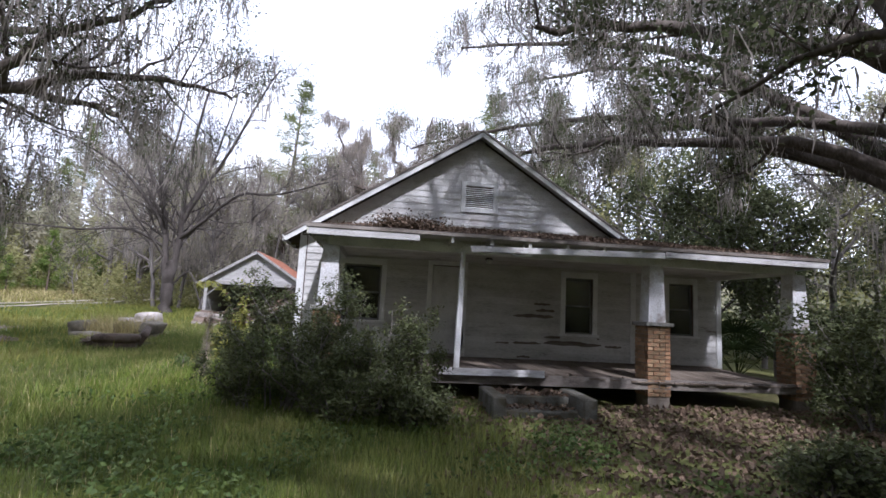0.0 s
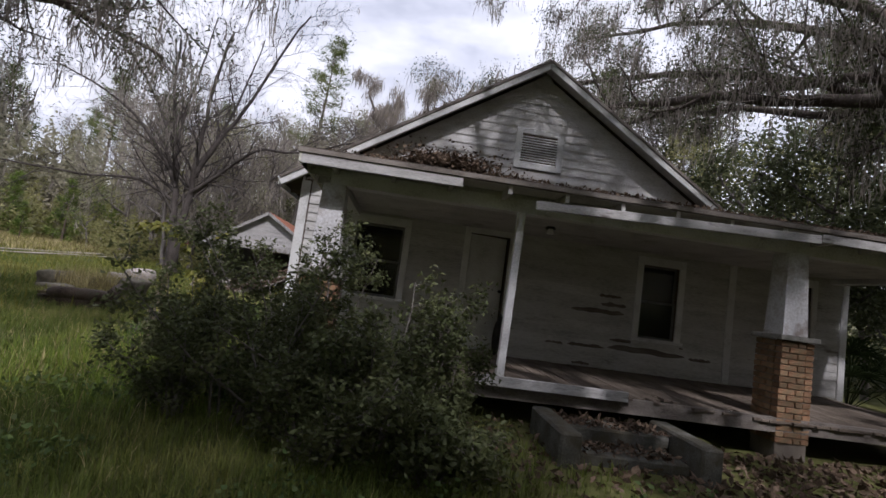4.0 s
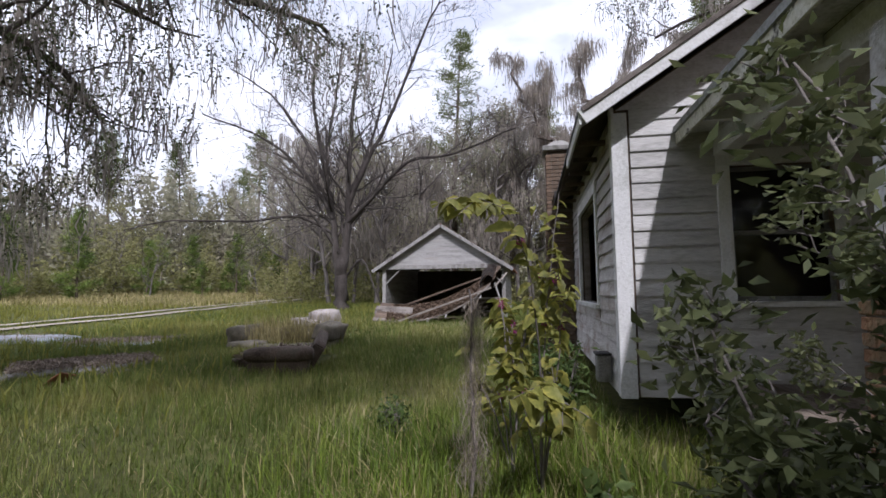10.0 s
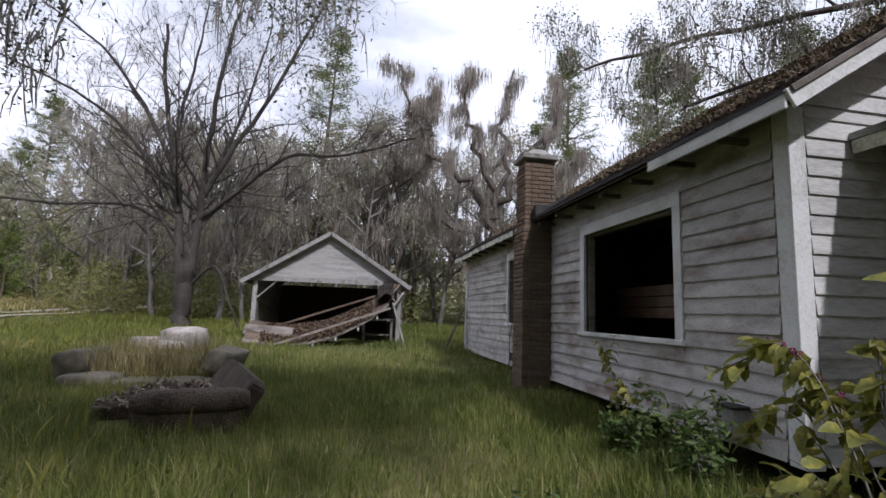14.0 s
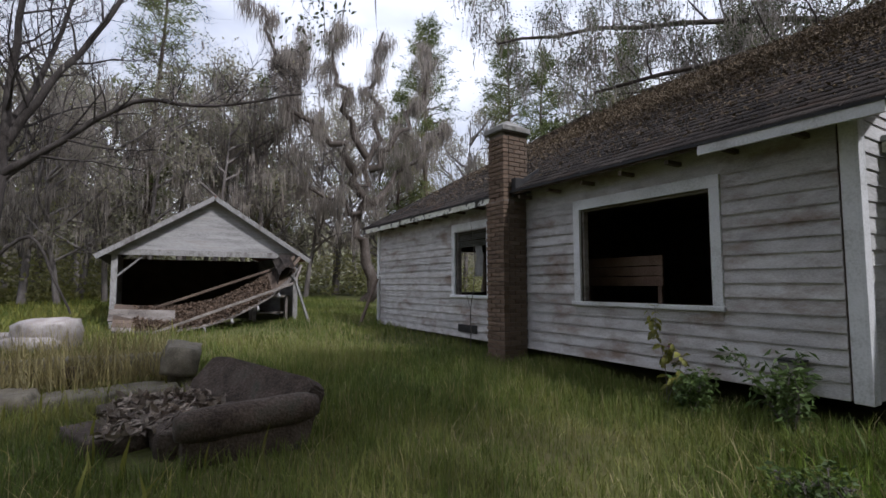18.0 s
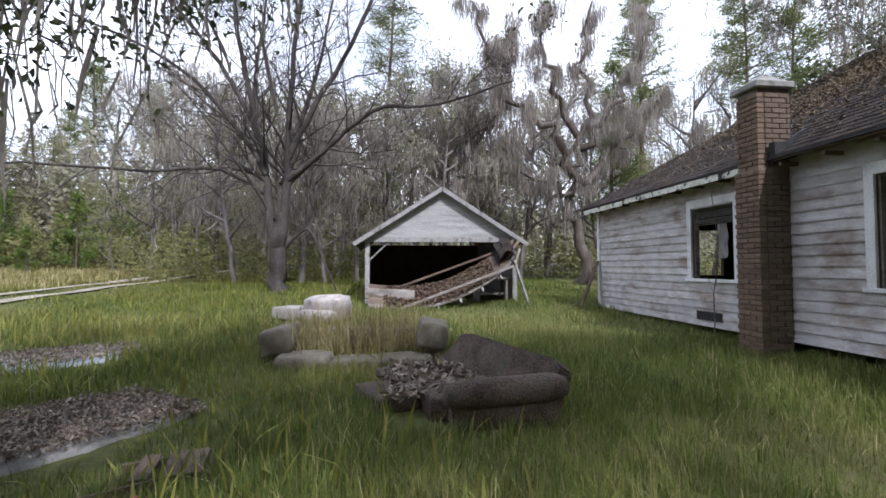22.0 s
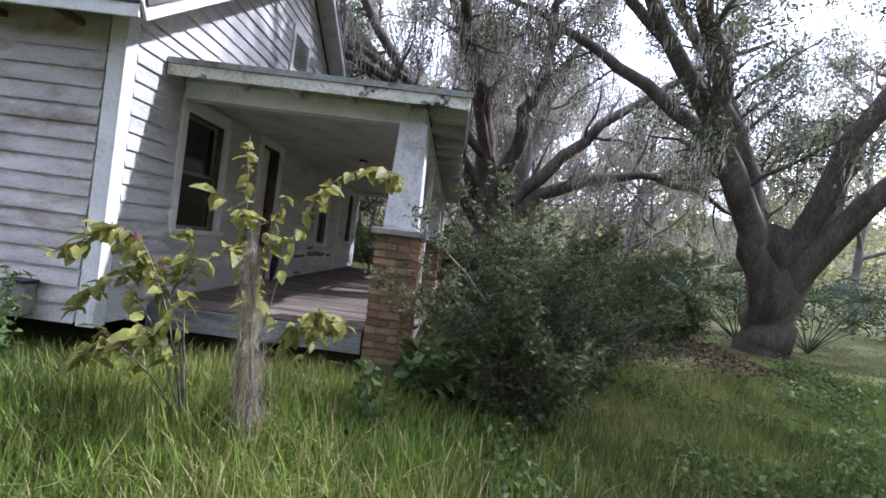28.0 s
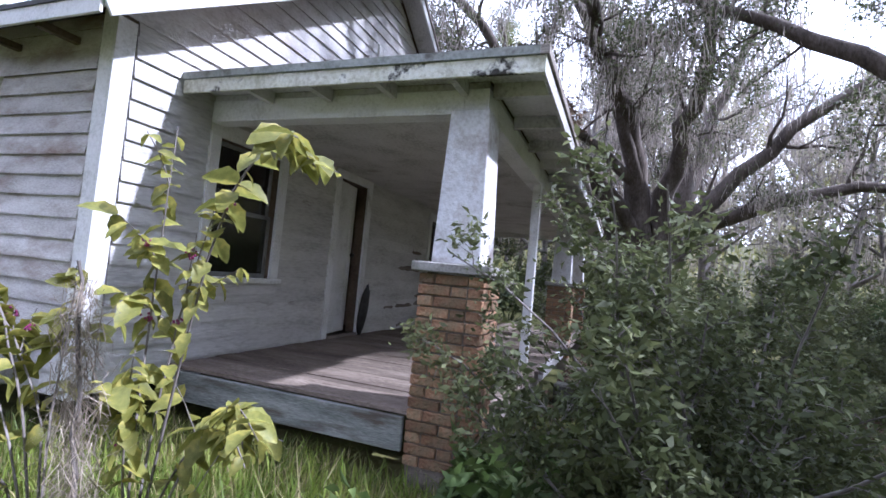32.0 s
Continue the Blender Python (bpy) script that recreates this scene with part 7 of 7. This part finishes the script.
def grass(name, n, sampler, tall, width, mat, label, seed, lean=0.45):
    """Blades of three joints, leaning every way; sampler gives a place and a height factor, or None."""
    r = np.random.default_rng(seed)
    p = sampler(r, n)
    n = len(p)
    base = np.array([(x, y, ground_z(x, y) - 0.01) for x, y, _ in p])
    h = tall * p[:, 2:3] * r.uniform(0.45, 1.25, (n, 1))
    a = r.uniform(0, 2 * np.pi, (n, 1))
    tilt = np.abs(r.normal(0, lean, (n, 1)))
    d = np.concatenate([np.cos(a) * tilt, np.sin(a) * tilt, np.ones((n, 1))], 1)
    d /= np.linalg.norm(d, axis=1, keepdims=True)
    s = np.concatenate([-np.sin(a), np.cos(a), np.zeros((n, 1))], 1) * width * r.uniform(0.6, 1.3, (n, 1))
    mid = base + d * h * 0.55
    over = np.concatenate([np.cos(a), np.sin(a), np.zeros((n, 1))], 1) * tilt * 0.55
    tip = base + (d + over) * h
    verts = np.stack([base - s, base + s, mid + s * 0.8, mid - s * 0.8, tip], 1).reshape(-1, 3)
    i = np.arange(n)[:, None] * 5
    tri = np.concatenate([np.concatenate([i, i + 1, i + 2], 1), np.concatenate([i, i + 2, i + 3], 1), np.concatenate([i + 3, i + 2, i + 4], 1)])
    tagged(new(name, fast_mesh(name, verts, tri, mat)), label, "grass", kind="stuff")


def blocked(x, y):
    """Where no grass stands: under the house and porch, in the sheds, on the heaps, in the wheel ruts."""
    if (-0.02 < x < 9.2 and 0.05 < y < 9.7) or (0.66 < x < 9.2 and -2.3 < y < 0.1):
        return True
    if -5.6 < x < -1.55 and 11.4 < y < 16.4:
        return True
    if abs(abs(x - track_x(y)) - 0.75) < 0.30:
        return True
    for cx, cy, lx, ly in ((-7.72, 2.42, 0.8, 0.75), (-9.4, 5.1, 1.0, 0.65), (-12.2, 4.9, 1.2, 0.45), (-4.55, 2.95, 0.6, 0.85), (-6.6, 8.2, 0.6, 0.4), (-0.25, 4.2, 0.3, 0.4)):
        if abs(x - cx) < lx and abs(y - cy) < ly:
            return True
    return False


def thick(x, y):
    """How tall the grass stands: lush in the open, thin and low in the shade before the porch."""
    shade = min(1.0, max(0.0, (x - 2.2) / 2.4)) * min(1.0, max(0.0, (3 - y) / 3))
    patch = 0.75 + 0.5 * noise.noise((x * 0.5, y * 0.5, 9))
    if 0 < x - track_x(y) + 1.2 < 4.5:
        patch *= 0.5
    return patch * (1 - 0.72 * shade)


def sample(x0, x1, y0, y1):
    def take(r, n):
        out = []
        while len(out) < n:
            x, y = r.uniform(x0, x1), r.uniform(y0, y1)
            k = thick(x, y)
            edge = min(x - x0, x1 - x, y - y0, y1 - y) / min(3.0, 0.3 * min(x1 - x0, y1 - y0))
            if not blocked(x, y) and r.uniform() < (k + 0.1) * min(1.0, edge + 0.05):
                out.append((x, y, k))
        return np.array(out)
    return take


grass("grass", 190000, sample(-10.5, 3.2, -8.5, 6.5), 0.21, 0.0034, GRASS, "lush tall green meadow grass round the house", 1)
grass("front_grass", 60000, sample(-8, 8, -11.5, -2.6), 0.20, 0.0034, GRASS, "thin green grass in the shaded front yard", 2)
grass("corner_grass", 9000, sample(-2.9, 0.95, -3.6, 0.2), 0.30, 0.0048, SUN_GRASS, "long grass at the house corner with sunlight in its colour", 11, 0.55)
grass("corner_straw", 1500, sample(-2.9, 0.95, -3.6, 0.2), 0.34, 0.004, STRAW, "dry straw among the grass at the house corner", 12, 0.7)
grass("back_grass", 80000, sample(-18, 3, 2.0, 22), 0.23, 0.006, GRASS, "tall grass reaching back to the garage", 3)
grass("field_grass", 60000, sample(-40, -4, -14, 38), 0.34, 0.014, FIELD, "open field of yellowish green grass", 4)
grass("dry_grass", 16000, sample(-9, 2, -8, 12), 0.25, 0.003, STRAW, "pale dry stalks among the green grass", 5, 0.6)
grass("field_straw", 22000, sample(-40, -14, 16, 38), 0.45, 0.02, STRAW, "straw-coloured tall grass at the field's edge", 6)
grass("sofa_grass", 1500, lambda r, n: np.stack([r.uniform(-6.4, -4.7, n), r.uniform(4.5, 5.4, n), np.full(n, 1.0)], 1), 0.62, 0.006, STRAW, "grass growing through the old sofa", 7)
grass("east_grass", 24000, sample(2, 22, -14, -3), 0.2, 0.009, GRASS, "short grass under the oaks", 8)
nrng = np.random.default_rng(15)
pl = np.stack([nrng.triangular(1.8, 6.0, 11, 9000), nrng.uniform(-8, -2.4, 9000)], 1)
pts = np.array([(x, y, ground_z(x, y) + 0.015 + 0.02 * (i % 3)) for i, (x, y) in enumerate(pl)])
tagged(new("yard_leaf_litter", fast_mesh("yard_leaf_litter", *leaf_cards(pts, nrng, 0.085, 0.045, 0.0), LITTER)), "brown fallen leaves over the shaded front yard", "leaf litter", kind="stuff")

dead = thing("dead_sapling", (-0.30, 5.15, 0.2), "thin dead sapling leaning against the side wall", "sapling")
v, f = tubes([limb_through(((0, 0, 0), (0.03, 0.06, 0.7), (0.10, 0.02, 1.3), (0.16, 0.18, 1.9), (0.22, 0.30, 2.3)), 0.013, 0.005, 2, 0.3), limb_through(((0.03, 0.06, 0.7), (0.02, 0.22, 1.1), (0.08, 0.30, 1.5)), 0.007, 0.003, 4, 0.3)], 5)
child("stem", mesh_of("stem", v, f, GREY_BARK, True), dead)

# low broad-leaved weeds through the shaded yard
nrng = np.random.default_rng(33)
pl = []
while len(pl) < 15000:
    x, y = nrng.uniform(-4.5, 5.0), nrng.uniform(-9.2, -3.0)
    if noise.noise((x * 0.9, y * 0.9, 3)) + 0.25 * noise.noise((x * 3, y * 3, 7)) > 0.02 + max(0.0, x - 2.5) * 0.12 and not (x > 0 and y > -3.4):
        pl.append((x, y, ground_z(x, y) + nrng.uniform(0.01, 0.26) * nrng.uniform(0.3, 1.0)))
tagged(new("yard_weeds", fast_mesh("yard_weeds", *leaf_cards(pl, nrng, 0.055, 0.030, 0.0), LEAF_WEED)), "low leafy weeds covering the shaded front yard", "weeds", kind="stuff")
